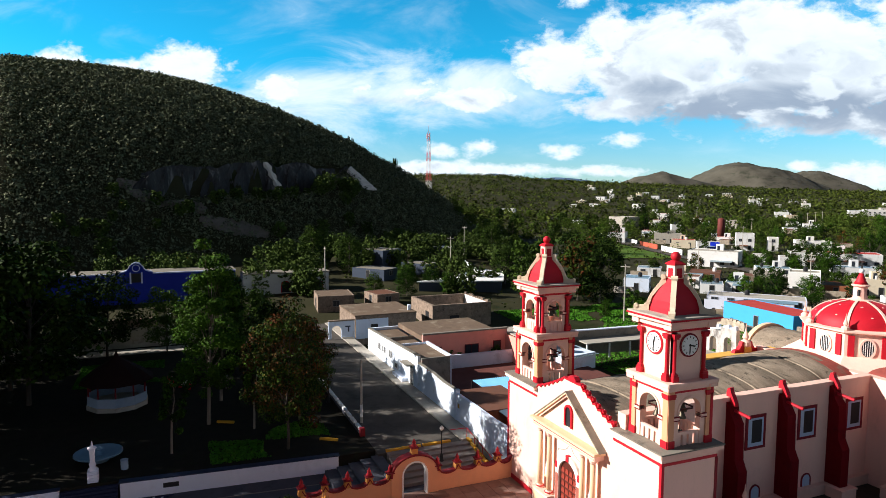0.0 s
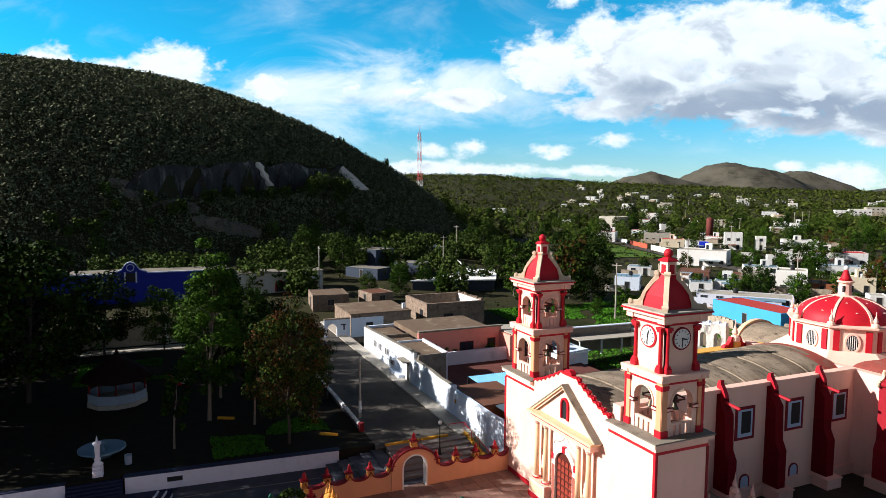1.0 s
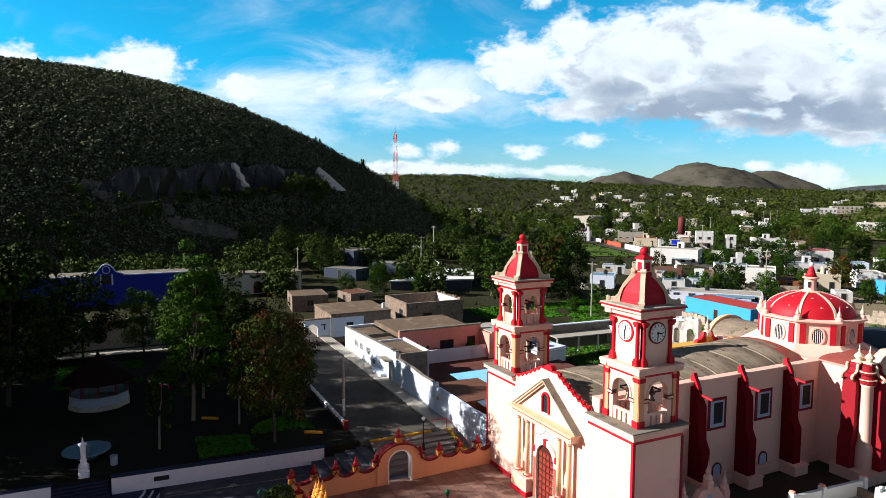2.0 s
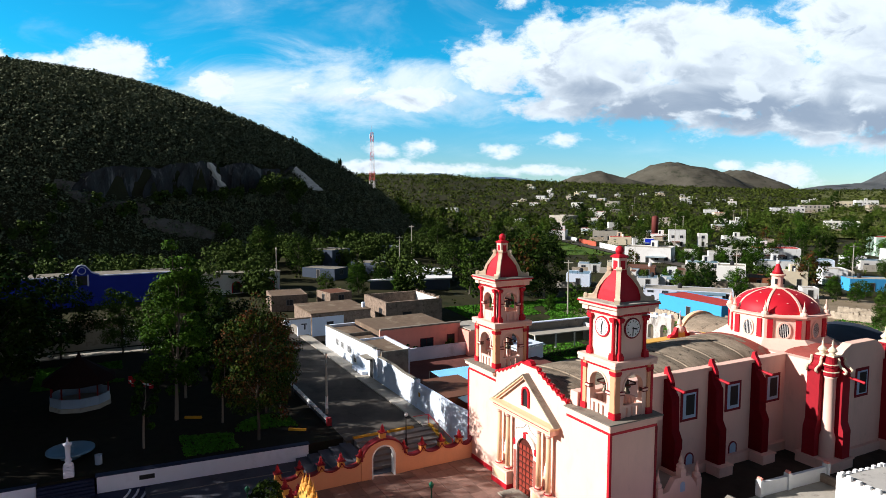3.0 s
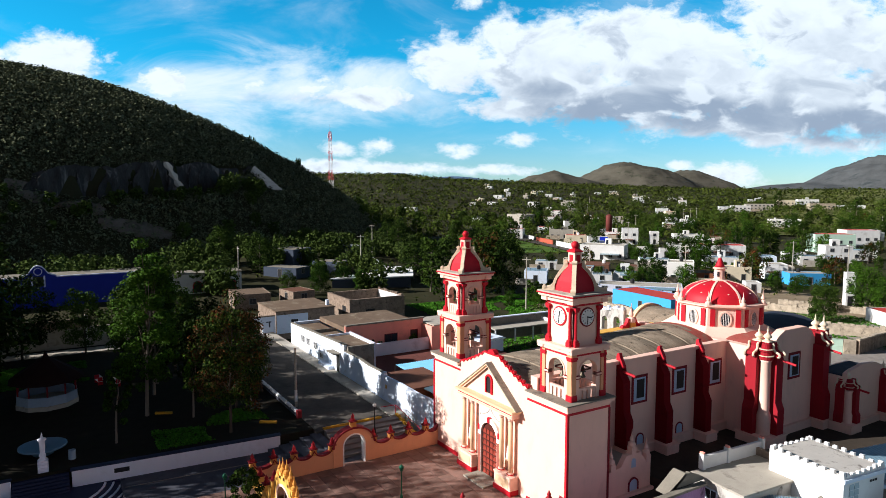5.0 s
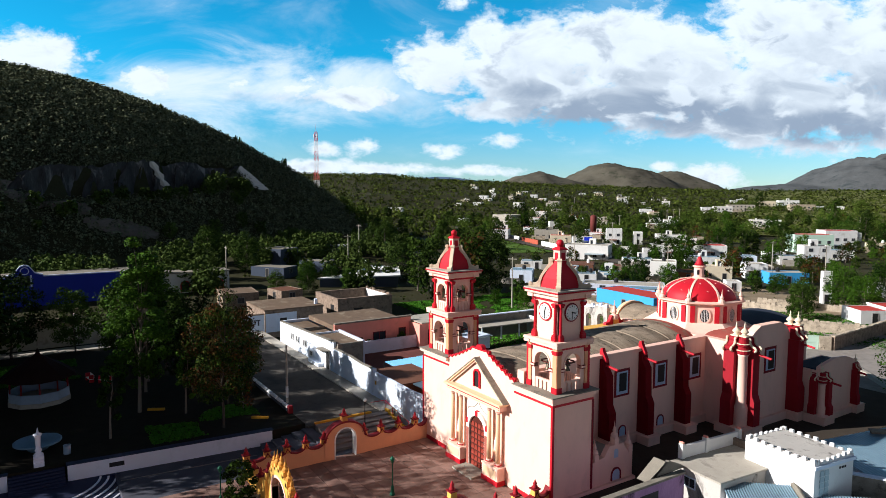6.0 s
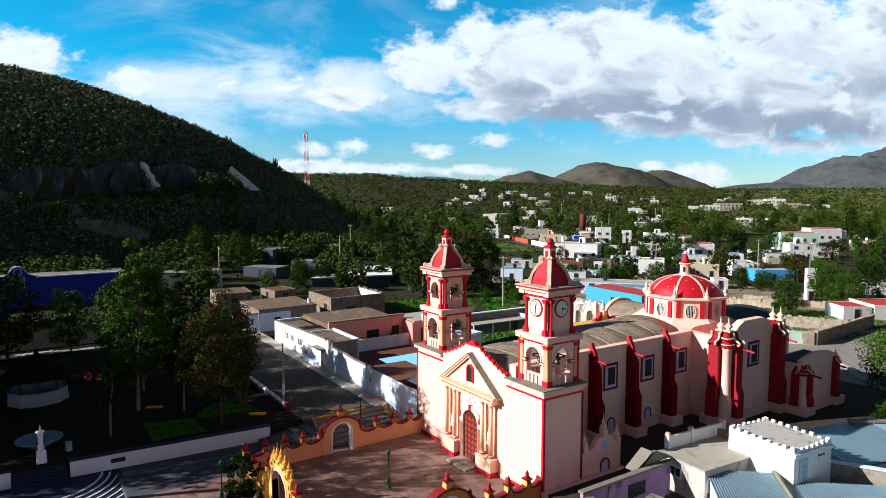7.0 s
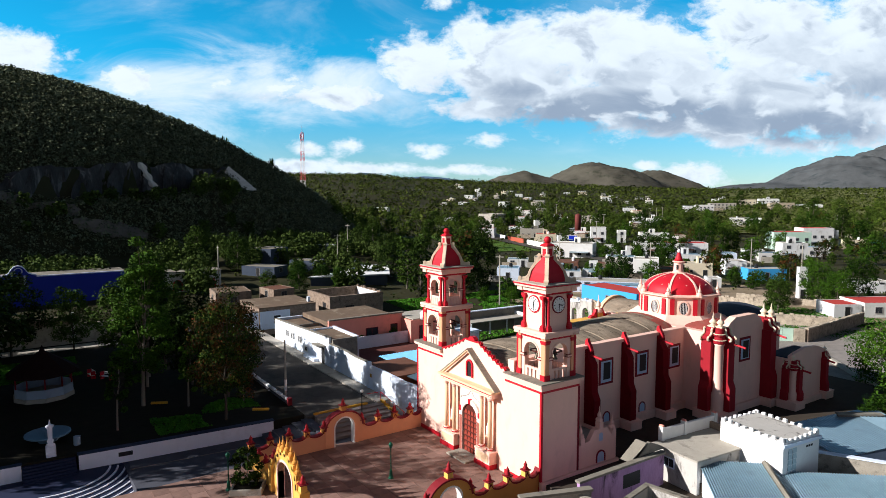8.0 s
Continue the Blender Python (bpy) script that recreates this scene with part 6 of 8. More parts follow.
dish = thing("roof_tank", (-38.2, 19.2, 3.35), "white plastic water tank on the pink house roof", "tank")
part("body", L([(0.75, 0.0), (0.8, 1.0), (0.62, 1.25), (0.25, 1.35), (0.25, 1.45)], 14), WHITE, dish, "", True)

# ruined walls beyond the white house
ruin = thing("ruin", (-70.5, 21.0, -0.6), "roofless rubble stone ruin with whitewashed inside", "ruin")
for a in ((-6.5, 4.4, -5.5, -5.0), (3.9, 4.4, -5.0, 5.5), (-6.5, -6.0, -5.0, 5.5), (-6.5, 4.4, 5.5, 6.0)):
    part("wall", B(*a, -1.0, 4.0), BRICK, ruin)
part("inner_face", B(-5.98, 3.88, 5.42, 5.49, 0.0, 3.9), WHITE, ruin)
part("doorway", B(1.0, 2.6, -5.52, -5.5, 1.0, 2.6), DARK, ruin)
part("side_window", B(4.4, 4.42, -2.2, -0.4, 0.8, 2.0), DARK, ruin)
random.seed(5)
for i in range(26):
    x = -6.2 + 10 * random.random()
    part("loose_stone", B(x, x + 0.35, 5.5, 5.95, 4.0, 4.0 + 0.15 + 0.25 * random.random(), 0.05), BRICK, ruin)
old_house = thing("old_house", (-66.6, 6.6, -0.6), "old rubble house with flat earth roof", "house")
part("wall", B(-6.6, 4.0, -6.0, 4.5, -1.0, 3.7), BRICK, old_house)
part("roof", B(-6.7, 4.1, -6.1, 4.6, 3.7, 3.9), BROWN_EARTH_ROOF, old_house)
part("white_front", B(4.0, 4.05, -5.9, -0.4, 0.0, 3.2), LIME, old_house)
part("window", B(4.05, 4.08, -3.4, -2.2, 0.9, 2.3), DARK, old_house)
part("chimney", B(2.0, 2.5, 3.6, 4.1, 3.9, 4.8), LIME, old_house)
low_gate = thing("arched_gateway", (-62.3, -1.0, -0.4), "small whitewashed gateway with one round-headed opening", "gate")
gw = bmesh.new()
arch_wall(gw, -2.9, 1.4, 0.0, 3.0, -1.6, 0.8, 0.0, 1.5, "x", -0.3, 0.0)
gw = part("wall", gw, LIME, low_gate)
part("coping", B(-0.4, 0.1, -2.9, 1.4, 3.0, 3.2), BRICK, low_gate)
part("painted_bar", B(0.0, 0.012, -0.2, 0.7, 2.0, 2.2), SLATE, gw, "painted dark grey bar")
part("painted_bar", B(0.0, 0.012, 0.25, 0.5, 1.2, 2.0), SLATE, gw, "painted dark grey bar")

# the long blue building with a curved gable
blue = thing("blue_building", (-107.0, -30.0, land(-107, -30)), "long cobalt blue building with curved gable and white trim", "building")
part("wall", B(-8.0, 0.0, -26.0, 16.0, -2.0, 6.0), BLUE, blue)
part("roof", B(-8.0, -0.3, -26.0, 16.1, 6.0, 6.1), MOSSY, blue)
part("coping", B(-0.3, 0.1, -26.0, 16.1, 6.0, 6.22), LILAC_TRIM, blue)
crest = [(-3.4 + 0.60 * p, 6.0 + 0.76 * q) for p, q in ((-5.2, 0.0), (-5.2, 0.4), (-3.8, 0.6), (-2.8, 1.0), (-2.1, 1.9), (-1.2, 2.7), (0.0, 3.0), (1.2, 2.7), (2.1, 1.9), (2.8, 1.0), (4.0, 0.6), (5.2, 0.4), (5.2, 0.0))]
gb = part("gable", P(crest, "x", -0.4, 0.12), BLUE, blue)
trim = bmesh.new()
for (ya, za), (yb, zb) in zip(crest[1:], crest[2:-1]):
    prism(trim, [(ya, za), (yb, zb), (yb, zb + 0.22), (ya, za + 0.22)], "x", -0.5, 0.22)
part("gable_trim", trim, LILAC_TRIM, gb)
part("gable_window", B(0.12, 0.16, -4.3, -2.5, 4.3, 6.2), DARK, gb)
for y in (-4.6, -2.5):
    part("window_surround", B(0.12, 0.2, y, y + 0.3, 4.1, 6.4), LILAC_TRIM, gb)
ring = bmesh.new()
for i in range(20):
    a, b = i * math.pi / 10, (i + 1) * math.pi / 10
    prism(ring, [(-3.4 + 0.62 * math.cos(a), 7.25 + 0.62 * math.sin(a)), (-3.4 + 0.62 * math.cos(b), 7.25 + 0.62 * math.sin(b)), (-3.4 + 0.76 * math.cos(b), 7.25 + 0.76 * math.sin(b)), (-3.4 + 0.76 * math.cos(a), 7.25 + 0.76 * math.sin(a))], "x", 0.12, 0.2)
part("gable_roundel", ring, LILAC_TRIM, gb)

arcade = thing("arcade_building", (-105.9, -3.0, land(-105, -3)), "cream building with red-edged arched openings", "building")
part("wall", B(-6.0, 0.0, -9.5, 9.1, -2.0, 4.4), OFFWHITE, arcade)
part("roof", B(-6.0, 0.2, -9.5, 9.3, 4.4, 4.6), MOSSY, arcade)
for y in (-0.5, 2.0, 4.4, 6.8):
    part("arch_frame", arch_band(bmesh.new(), y, 0.85, 0.2, 1.7, 0.22, "x", 0.0, 0.08), RED, arcade)
    part("arch_opening", P(arch_points(y, 0.85, 0.2, 1.7), "x", -0.05, 0.03), DARK, arcade)

park_back = thing("park_back_wall", (-67.4, -33.5, STREET), "tall plain beige wall with white corner pier", "wall")
part("wall_face", B(-0.3, 0.0, -25.0, 12.0, 0.0, 3.1), CONCRETE, park_back)
part("upper_wall", B(-0.25, 0.05, -2.0, 6.0, 3.1, 4.4), BRICK, park_back)
part("pier", B(-0.4, 0.15, 6.0, 6.5, 0.0, 4.9), WHITE, park_back)
structure("park_lane", B(-66.2, -63.0, -70.0, -9.9, STREET - 1.0, STREET + 0.12), CONCRETE, "pale lane behind the park", "pavement")

# ---- plots beside the church ----
TAN_EARTH = material("tan_earth", (0.26, 0.20, 0.135), 1.0, vary=0.35, stain=0.85, stain_colour=(0.045, 0.065, 0.015), stain_scale=0.09, bump=0.5, scale=0.6)
YARD = -0.6
cube = thing("roof_room", (19.4, 16.4, 1.4), "white rooftop room with crenellated parapet and glass blocks", "house", "", -6)
cwall = part("wall", B(-2.9, 2.9, -2.2, 2.4, -2.0, 2.6), WHITE, cube)
part("roof", B(-2.7, 2.7, -2.0, 2.2, 2.6, 2.66), STAINED, cube)
random.seed(11)
for i in range(9):
    x = -2.9 + 5.4 * i / 8
    for y in (-2.2, 2.15):
        part("merlon", B(x, x + 0.36, y, y + 0.25, 2.6, 2.78 + 0.16 * random.random(), 0.03), WHITE, cube)
for i in range(7):
    y = -1.9 + 3.8 * i / 6
    for x in (-2.9, 2.65):
        part("merlon", B(x, x + 0.25, y, y + 0.3, 2.6, 2.76 + 0.16 * random.random(), 0.03), WHITE, cube)
part("cornice", B(2.9, 3.05, -2.3, 2.5, 2.2, 2.45), LIME, cube)
for i in range(2):
    for j in range(5):
        part("glass_block", B(2.9, 2.96, -1.6 + 0.55 * i, -1.1 + 0.55 * i, -0.2 + 0.45 * j, 0.2 + 0.45 * j, 0.03), GLASS_BLOCK, cwall)
for k in range(3):
    part("vent", B(2.9, 2.92, 0.7 + 0.3 * k, 0.92 + 0.3 * k, 1.75, 1.92), DARK, cwall)

terrace = thing("terrace_house", (15.9, 12.6, YARD), "small stained house with grey terrace roof and parapet", "house", "", -4)
tw = part("wall", B(-2.2, 2.2, -3.4, 3.6, 0.0, 2.75), STAINED, terrace)
part("roof", B(-2.35, 2.35, -3.6, 3.7, 2.75, 2.9), CONCRETE, terrace)
part("parapet", B(-2.35, -2.1, -2.6, 4.6, 2.9, 3.9), WHITE, terrace)
for y in (-2.5, 0.3, 4.4):
    part("parapet_post", B(-2.45, -2.0, y - 0.15, y + 0.15, 2.9, 4.1), WHITE, terrace)
    part("clay_cap", B(-2.4, -2.05, y - 0.1, y + 0.1, 4.1, 4.25), PINK, terrace)
part("ledge_wall", B(-2.1, 2.3, 3.6, 3.9, 2.9, 3.5), BRICK, terrace)
opening(tw, "window", "y", -0.6, 1.4, 1.0, 0.7, -3.4, LIME)

lilac = thing("lilac_yard_wall", (14.9, 0.0, YARD), "lilac yard wall streaked with black damp stains", "wall")
part("wall_face", B(-0.15, 0.15, -1.2, 8.6, -0.8, 2.6), LILAC, lilac)
part("coping", B(-0.25, 0.25, -1.3, 8.7, 2.6, 2.78), MOSSY, lilac)
part("dark_window", B(0.15, 0.17, 3.6, 5.6, 0.9, 2.0), DARK, lilac)
part("back_gable", P([(5.2, 2.78), (9.2, 2.78), (8.8, 3.1), (7.4, 3.7), (6.9, 3.6)], "x", -0.6, -0.3), MOSSY, lilac)
part("back_slope", P([(5.0, 2.5), (6.9, 3.75), (7.2, 3.65), (5.3, 2.4)], "x", -1.4, -0.3), MOSSY, lilac)
side = thing("yard_wall", (15.5, -3.2, YARD), "stained stone yard wall with a broken top", "wall", "", -20)
part("wall_face", B(-0.2, 0.2, -3.4, 2.0, -1.0, 2.6), STONE, side)
part("coping", B(-0.3, 0.3, -3.5, 2.1, 2.6, 2.78), MOSSY, side)
mural = thing("mural_wall", (17.3, -1.8, YARD), "low wall painted with a red splash on white", "wall", "", -72)
part("wall_face", B(-0.12, 0.12, -1.4, 1.6, -0.8, 2.2), MURAL_WHITE, mural)
part("coping", B(-0.2, 0.2, -1.5, 1.7, 2.2, 2.36), STONE, mural)
for k in range(11):
    a = k * 2 * math.pi / 11
    r = 0.55 if k % 2 else 0.85
    part("painted_ray", P([(0.1 + 0.2 * math.cos(a - 0.35), 1.3 + 0.2 * math.sin(a - 0.35)), (0.1 + r * math.cos(a), 1.3 + r * math.sin(a)), (0.1 + 0.2 * math.cos(a + 0.35), 1.3 + 0.2 * math.sin(a + 0.35))], "x", 0.12, 0.135), RED, mural)
roofless = thing("roofless_room", (19.2, 1.9, YARD), "roofless room with stained plaster walls", "ruin", "", 12)
for a in ((-1.5, 1.7, -1.6, -1.3), (-1.5, -1.2, -1.3, 1.6), (1.4, 1.7, -1.3, 1.6), (-1.5, 1.7, 1.6, 1.9)):
    w = part("wall", B(*a, -0.8, 2.2), STAINED, roofless)
    part("coping", B(a[0] - 0.06, a[1] + 0.06, a[2] - 0.06, a[3] + 0.06, 2.2, 2.34), MOSSY, w)

tin = thing("tin_shed", (16.8, 10.6, YARD), "shed with blue-grey corrugated roof", "shed")
sheet_roof("sheet_roof", "blue-grey corrugated sheets", (0.0, 0.0, 2.25), (5.2, -5.3, -0.1), (3.6, 3.4, 0.15), 0, 26, TIN_BLUE, tin)
part("wall", P([(0.15, 0.0), (5.2, -5.1), (5.2, -5.0), (8.6, -1.9), (3.6, 3.1)], "z", -0.8, 1.95), LIME, tin)
edge = tube(bmesh.new(), [(3.7, 3.5, 2.45), (8.9, -1.8, 2.35)], 0.22, 6)
part("ridge_wall", edge, MOSSY, tin)
tin2 = thing("tin_shed", (21.0, 13.6, YARD), "wide shed with weathered blue corrugated roof", "shed")
sheet_roof("sheet_roof", "weathered blue corrugated sheets", (-0.1, 0.3, 2.0), (7.0, -7.5, -0.1), (8.6, 9.0, 0.3), 0, 62, TIN_BLUE, tin2)
part("wall", P([(0.4, 0.2), (7.0, -6.8), (15.2, 1.8), (8.6, 8.8)], "z", -0.8, 1.7), STONE, tin2)

hall = thing("metal_roof_hall", (20.5, 25.5, YARD), "low hall with grey-blue sheet metal roof", "building")
sheet_roof("sheet_roof", "grey-blue sheet metal", (-3.4, -2.2, 2.7), (6.5, -3.2, -0.25), (2.2, 9.5, 0.2), 0, 30, TIN_BLUE, hall, 0.012)
sheet_roof("sheet_roof", "pale sheet metal", (-1.1, 6.1 - 0.3, 2.95), (4.6, -2.6, -0.2), (1.2, 2.6, 0.0), 0, 8, TIN_BLUE, hall)
part("wall", P([(-3.0, -1.8), (3.0, -4.9), (5.1, 4.0), (-1.3, 6.9)], "z", -0.8, 2.2), LIME, hall)
stone_wall = thing("rubble_wall", (24.5, 20.8, YARD), "pale rubble stone wall between the roofs", "wall", "", 28)
part("wall_face", B(-3.2, 5.0, -0.2, 0.2, 0.0, 2.6), STONE, stone_wall)
part("coping", B(-3.2, 5.0, -0.28, 0.28, 2.6, 2.7), LIME, stone_wall)
kerbed = thing("plot_wall", (20.2, 31.0, YARD), "short weathered wall at the end of the hall", "wall", "", -38)
part("wall_face", B(-0.2, 0.2, -2.0, 2.0, 0.0, 3.0), BRICK, kerbed)
part("coping", B(-0.3, 0.3, -2.1, 2.1, 3.0, 3.15), MOSSY, kerbed)

# lane and gate behind the church
LANE = material("dusty_lane_concrete", (0.27, 0.24, 0.215), 0.95, vary=0.3, stain=0.5, stain_colour=(0.15, 0.13, 0.11), stain_scale=0.5, bump=0.4)
structure("back_lane", B(-16.0, 22.0, 50.0, 96.0, -1.4, -0.45), LANE, "dusty grey lane behind the church", "road")
lane_wall = thing("lane_wall", (-4.2, 69.8, -0.5), "long dark rubble wall with a pale coping along the lane", "wall", "", 94)
part("wall_face", B(0.0, 23.0, -0.25, 0.25, -0.2, 2.1), BRICK, lane_wall)
random.seed(20)
for i in range(28):
    x = 23.0 * i / 28
    part("coping_stone", B(x, x + 0.80, -0.32, 0.32, 2.1, 2.2 + 0.14 * random.random(), 0.05), BRICK_PALE, lane_wall)
lane_gate = thing("lane_gate", (-4.2, 69.8, -0.5), "pale green sheet metal gate beside a rubble pier", "gate", "", 222)
part("pier", B(0.25, 1.9, -0.3, 0.3, -0.2, 2.15, 0.03), BRICK_PALE, lane_gate, "rubble stone pier")
for x in (1.95, 3.6, 5.25):
    leaf = part("gate_leaf", B(x, x + 1.6, -0.05, 0.05, 0.05, 2.2), PALE_GREEN, lane_gate)
    for z in (0.08, 1.1, 2.12):
        part("gate_rail", B(x, x + 1.6, -0.09, 0.09, z, z + 0.07), PALE_GREEN, leaf)
kerb_run = thing("low_wall", (1.5, 62.7, -0.45), "low grey concrete wall at the edge of the shaded lane", "wall", "", -43.5)
part("wall_face", B(0.0, 17.0, -0.2, 0.2, -0.2, 0.45), CONCRETE, kerb_run)
part("coping", B(0.0, 17.0, -0.28, 0.28, 0.45, 0.55), CONCRETE, kerb_run)
rubble_run = thing("rubble_wall", (-22.0, 76.0, -0.7), "long low dry-stone wall across the open plot", "wall", "", 28)
part("wall_face", B(-16.0, 18.0, -0.3, 0.3, 0.0, 2.0), BRICK_PALE, rubble_run)
random.seed(21)
for i in range(40):
    x = -16 + 34 * i / 40
    part("coping_stone", B(x, x + 0.8, -0.34, 0.34, 2.0, 2.12 + 0.3 * random.random(), 0.06), BRICK_PALE, rubble_run)

# bare terraces and dry-stone walls on the open plots
plot = bmesh.new()
grid = [[plot.verts.new((-62 + 3.0 * i, 52 + 3.0 * j, max(land(-62 + 3.0 * i, 52 + 3.0 * j), -1.2) + 0.12)) for i in range(25)] for j in range(24)]
for lo, hi in zip(grid, grid[1:]):
    for i in range(24):
        plot.faces.new((lo[i], lo[i + 1], hi[i + 1], hi[i]))
structure("bare_plot", plot, TAN_EARTH, "bare tan earth terraces with weeds", "ground", True)
for wx, wy, turn, length in ((-38, 92, 12, 26), (-20, 104, 20, 30), (-52, 66, -8, 18)):
    low_wall = thing("rubble_wall", (wx, wy, land(wx, wy)), "low pale dry-stone wall between terraces", "wall", "terrace walls", turn)
    part("wall_face", B(-length / 2, length / 2, -0.3, 0.3, -0.6, 1.3), BRICK_PALE, low_wall)
    for i in range(int(length)):
        part("coping_stone", B(-length / 2 + i, -length / 2 + i + 0.9, -0.34, 0.34, 1.3, 1.4 + 0.3 * random.random(), 0.06), BRICK_PALE, low_wall)

# chapel ruin and yellow shrine north of the nave
shrine = thing("chapel", (-14.5, 24.0, -0.4), "small weathered chapel with broken white bell wall", "chapel")
part("wall", B(0.2, 6.0, -4.0, 2.9, 0.0, 6.7), STAINED, shrine)
part("roof", B(0.0, 5.99, -4.2, 2.9, 6.7, 6.85), CONCRETE, shrine)
part("parapet", B(6.0, 6.4, -4.0, 2.95, 6.0, 7.2), STAINED, shrine)
# the sunlit bell wall behind the parapet, with two openings through it
bell_wall = bmesh.new()
arch_wall(bell_wall, 0.2, 2.3, 6.85, 9.3, 1.3, 0.45, 6.85, 8.1, "y", 2.8, 3.3)
arch_wall(bell_wall, 2.3, 4.4, 6.85, 9.7, 3.3, 0.5, 6.85, 8.3, "y", 2.8, 3.3)
part("bell_wall", bell_wall, STAINED, shrine, "stained white bell wall with openings")
random.seed(9)
for k in range(9):
    part("broken_top", B(0.2 + 0.46 * k, 0.62 + 0.46 * k, 2.82, 3.28, 9.25 + 0.05 * k, 9.5 + 0.05 * k + 0.3 * random.random(), 0.05), LIME, shrine)

# ---- town beyond ----
CLOTH_BLUE = material("blue_cloth", (0.02, 0.05, 0.62), 0.8, vary=0.2)
house(-202.5, 189.5, 12.1, 7, 4.3, 48, CONCRETE, "grey block house with a flat slab roof by the road")
cloth_house = house(-171.6, 183.6, 9.0, 7, 3.4, 50, TOWN_WHITE, "white house with a blue cloth hung on its front")
part("blue_cloth", B(0.6, 4.2, -3.62, -3.56, 0.8, 3.9), CLOTH_BLUE, cloth_house, "bright blue hanging cloth")
house(-166.0, 198.4, 7.1, 6, 6.9, 46, TOWN_WHITE, "narrow white two-storey house with small windows")
house(-159.3, 207.0, 3.9, 5, 5.4, 46, OFFWHITE, "small tall off-white house among trees")
house(-123.9, 139.3, 15.3, 10, 4.9, 35, OFFWHITE, "large plain hall with dirty white walls and flat roof")
house(-97.9, 109.6, 7.9, 9, 2.4, 42, BROWN_ROOF, "low adobe house under a brown sheet roof", BROWN_ROOF)
house(-90.0, 96.8, 4.8, 6, 2.8, 40, OFFWHITE, "low white house with a rusty sheet roof", BROWN_ROOF)
house(-80.7, 94.6, 5.2, 7, 2.3, 46, TOWN_WHITE, "low white house with pale sheet roof", TIN)
house(-79.4, 102.1, 5.9, 6, 2.3, 40, TOWN_WHITE, "white sheds with a light blue sheet roof", TIN_BLUE)
house(-89.2, 114.7, 4.2, 6, 2.3, 46, BRICK, "small brown rubble shed", BROWN_ROOF)
house(-69.9, 112.7, 6.7, 7, 5.3, 38, OFFWHITE, "grey-white two-storey house with terrace above a shop")
house(-66.7, 118.5, 10.0, 8, 2.5, 44, RUSTY_WALL, "long shed with rust-orange walls and earth roof", BROWN_EARTH_ROOF)
house(-60.7, 86.8, 18.7, 7, 2.3, 40, LIME_BLUE, "long low grey-white house with a worn roof slab", CONCRETE)
house(-98.0, 135.2, 9.3, 7, 2.4, 46, OFFWHITE, "low house under a blue-grey sheet roof", TIN_BLUE)
house(-105.1, 178.6, 16.1, 9, 4.4, 46, TOWN_WHITE, "long white house with red roof edge and dark windows", ROOF_RED)
house(-111.8, 167.3, 11.1, 9, 4.5, 46, TOWN_WHITE, "white house joined to its longer neighbour")
house(-145.2, 212.3, 12.7, 8, 4.8, 46, OFFWHITE, "off-white upper house with an overhanging slab roof")
house(-142.7, 225.4, 7.9, 6, 3.5, 46, BRICK_PALE, "unfinished rubble house with open dark front", BROWN_ROOF)
house(-83.6, 150.1, 11.4, 6, 3.4, 46, TOWN_WHITE, "white walled yard house with a pale sheet roof", TIN)
house(-63.0, 125.7, 7.9, 5, 3.7, 46, PALE_CREAM, "low pale house of weathered cream plaster")
house(-60.5, 140.0, 5.7, 6, 3.9, 46, TOWN_WHITE, "whitewashed house with an uneven wall top")
house(-49.5, 136.5, 10.2, 5, 3.0, 54, SKY_BLUE, "bright blue long shed beside the lane", CONCRETE)
house(-95.7, 235.7, 14.9, 9, 7.2, 50, PALE_GREEN, "two-storey pale green house with roof terrace", ROOF_RED)
house(-94.9, 255.3, 12.5, 9, 7.9, 50, TOWN_WHITE, "white house with red roof coat beside the green house", ROOF_RED)
house(-72.7, 195.1, 8.6, 6, 5.5, 50, TOWN_WHITE, "plain white front house below the green house")
house(-72.8, 211.4, 8.7, 6, 3.5, 50, OFFWHITE, "low house with blue-grey sheet roof", TIN_BLUE)
house(-83.5, 171.0, 7.4, 6, 2.7, 46, LIME, "limewashed shed with blue sheet roof", TIN_BLUE)
house(-81.9, 186.2, 6.5, 5, 2.8, 48, TOWN_WHITE, "small white walled house on the rise")
house(-73.9, 181.1, 6.7, 6, 2.9, 48, OFFWHITE, "low house with grey sheet roof", TIN)
house(-89.7, 79.6, 5.9, 7, 3.2, 46, LIME, "small limewashed house with blue door and sheet roof", TIN_BLUE)
house(-111.0, 101.4, 6.6, 6, 2.4, 46, TOWN_WHITE, "low white house near the grass bank", TIN)
house(-107.2, 108.1, 4.7, 6, 2.8, 46, PALE_CREAM, "old pale cream house with a worn parapet")
house(-122.1, 157.5, 4.1, 5, 3.2, 46, OFFWHITE, "small off-white house behind the trees")
house(-114.3, 160.3, 4.1, 5, 3.0, 46, TOWN_WHITE, "small white house beside the trees")
house(-64.3, 150.6, 5.0, 5, 2.3, 46, CONCRETE, "grey block shed with flat roof")
house(-184.1, 351.6, 16.8, 8, 5.6, 46, OFFWHITE, "off-white house half hidden by tall trees")
house(-298.1, 503.3, 22.6, 8, 5.5, 46, CONCRETE, "long grey building at the edge of town")
house(-297.7, 476.1, 15.5, 7, 6.4, 46, OFFWHITE, "off-white house among the trees")
house(-323.6, 586.3, 14.8, 8, 6.9, 46, PALE_CREAM, "pale cream house at the edge of the fields")
house(-346.0, 664.4, 20.6, 8, 6.9, 46, TOWN_WHITE, "white house at the edge of the fields")
house(-253.7, 520.6, 19.6, 8, 6.5, 46, BRICK_PALE, "pale rubble farm building in the fields")
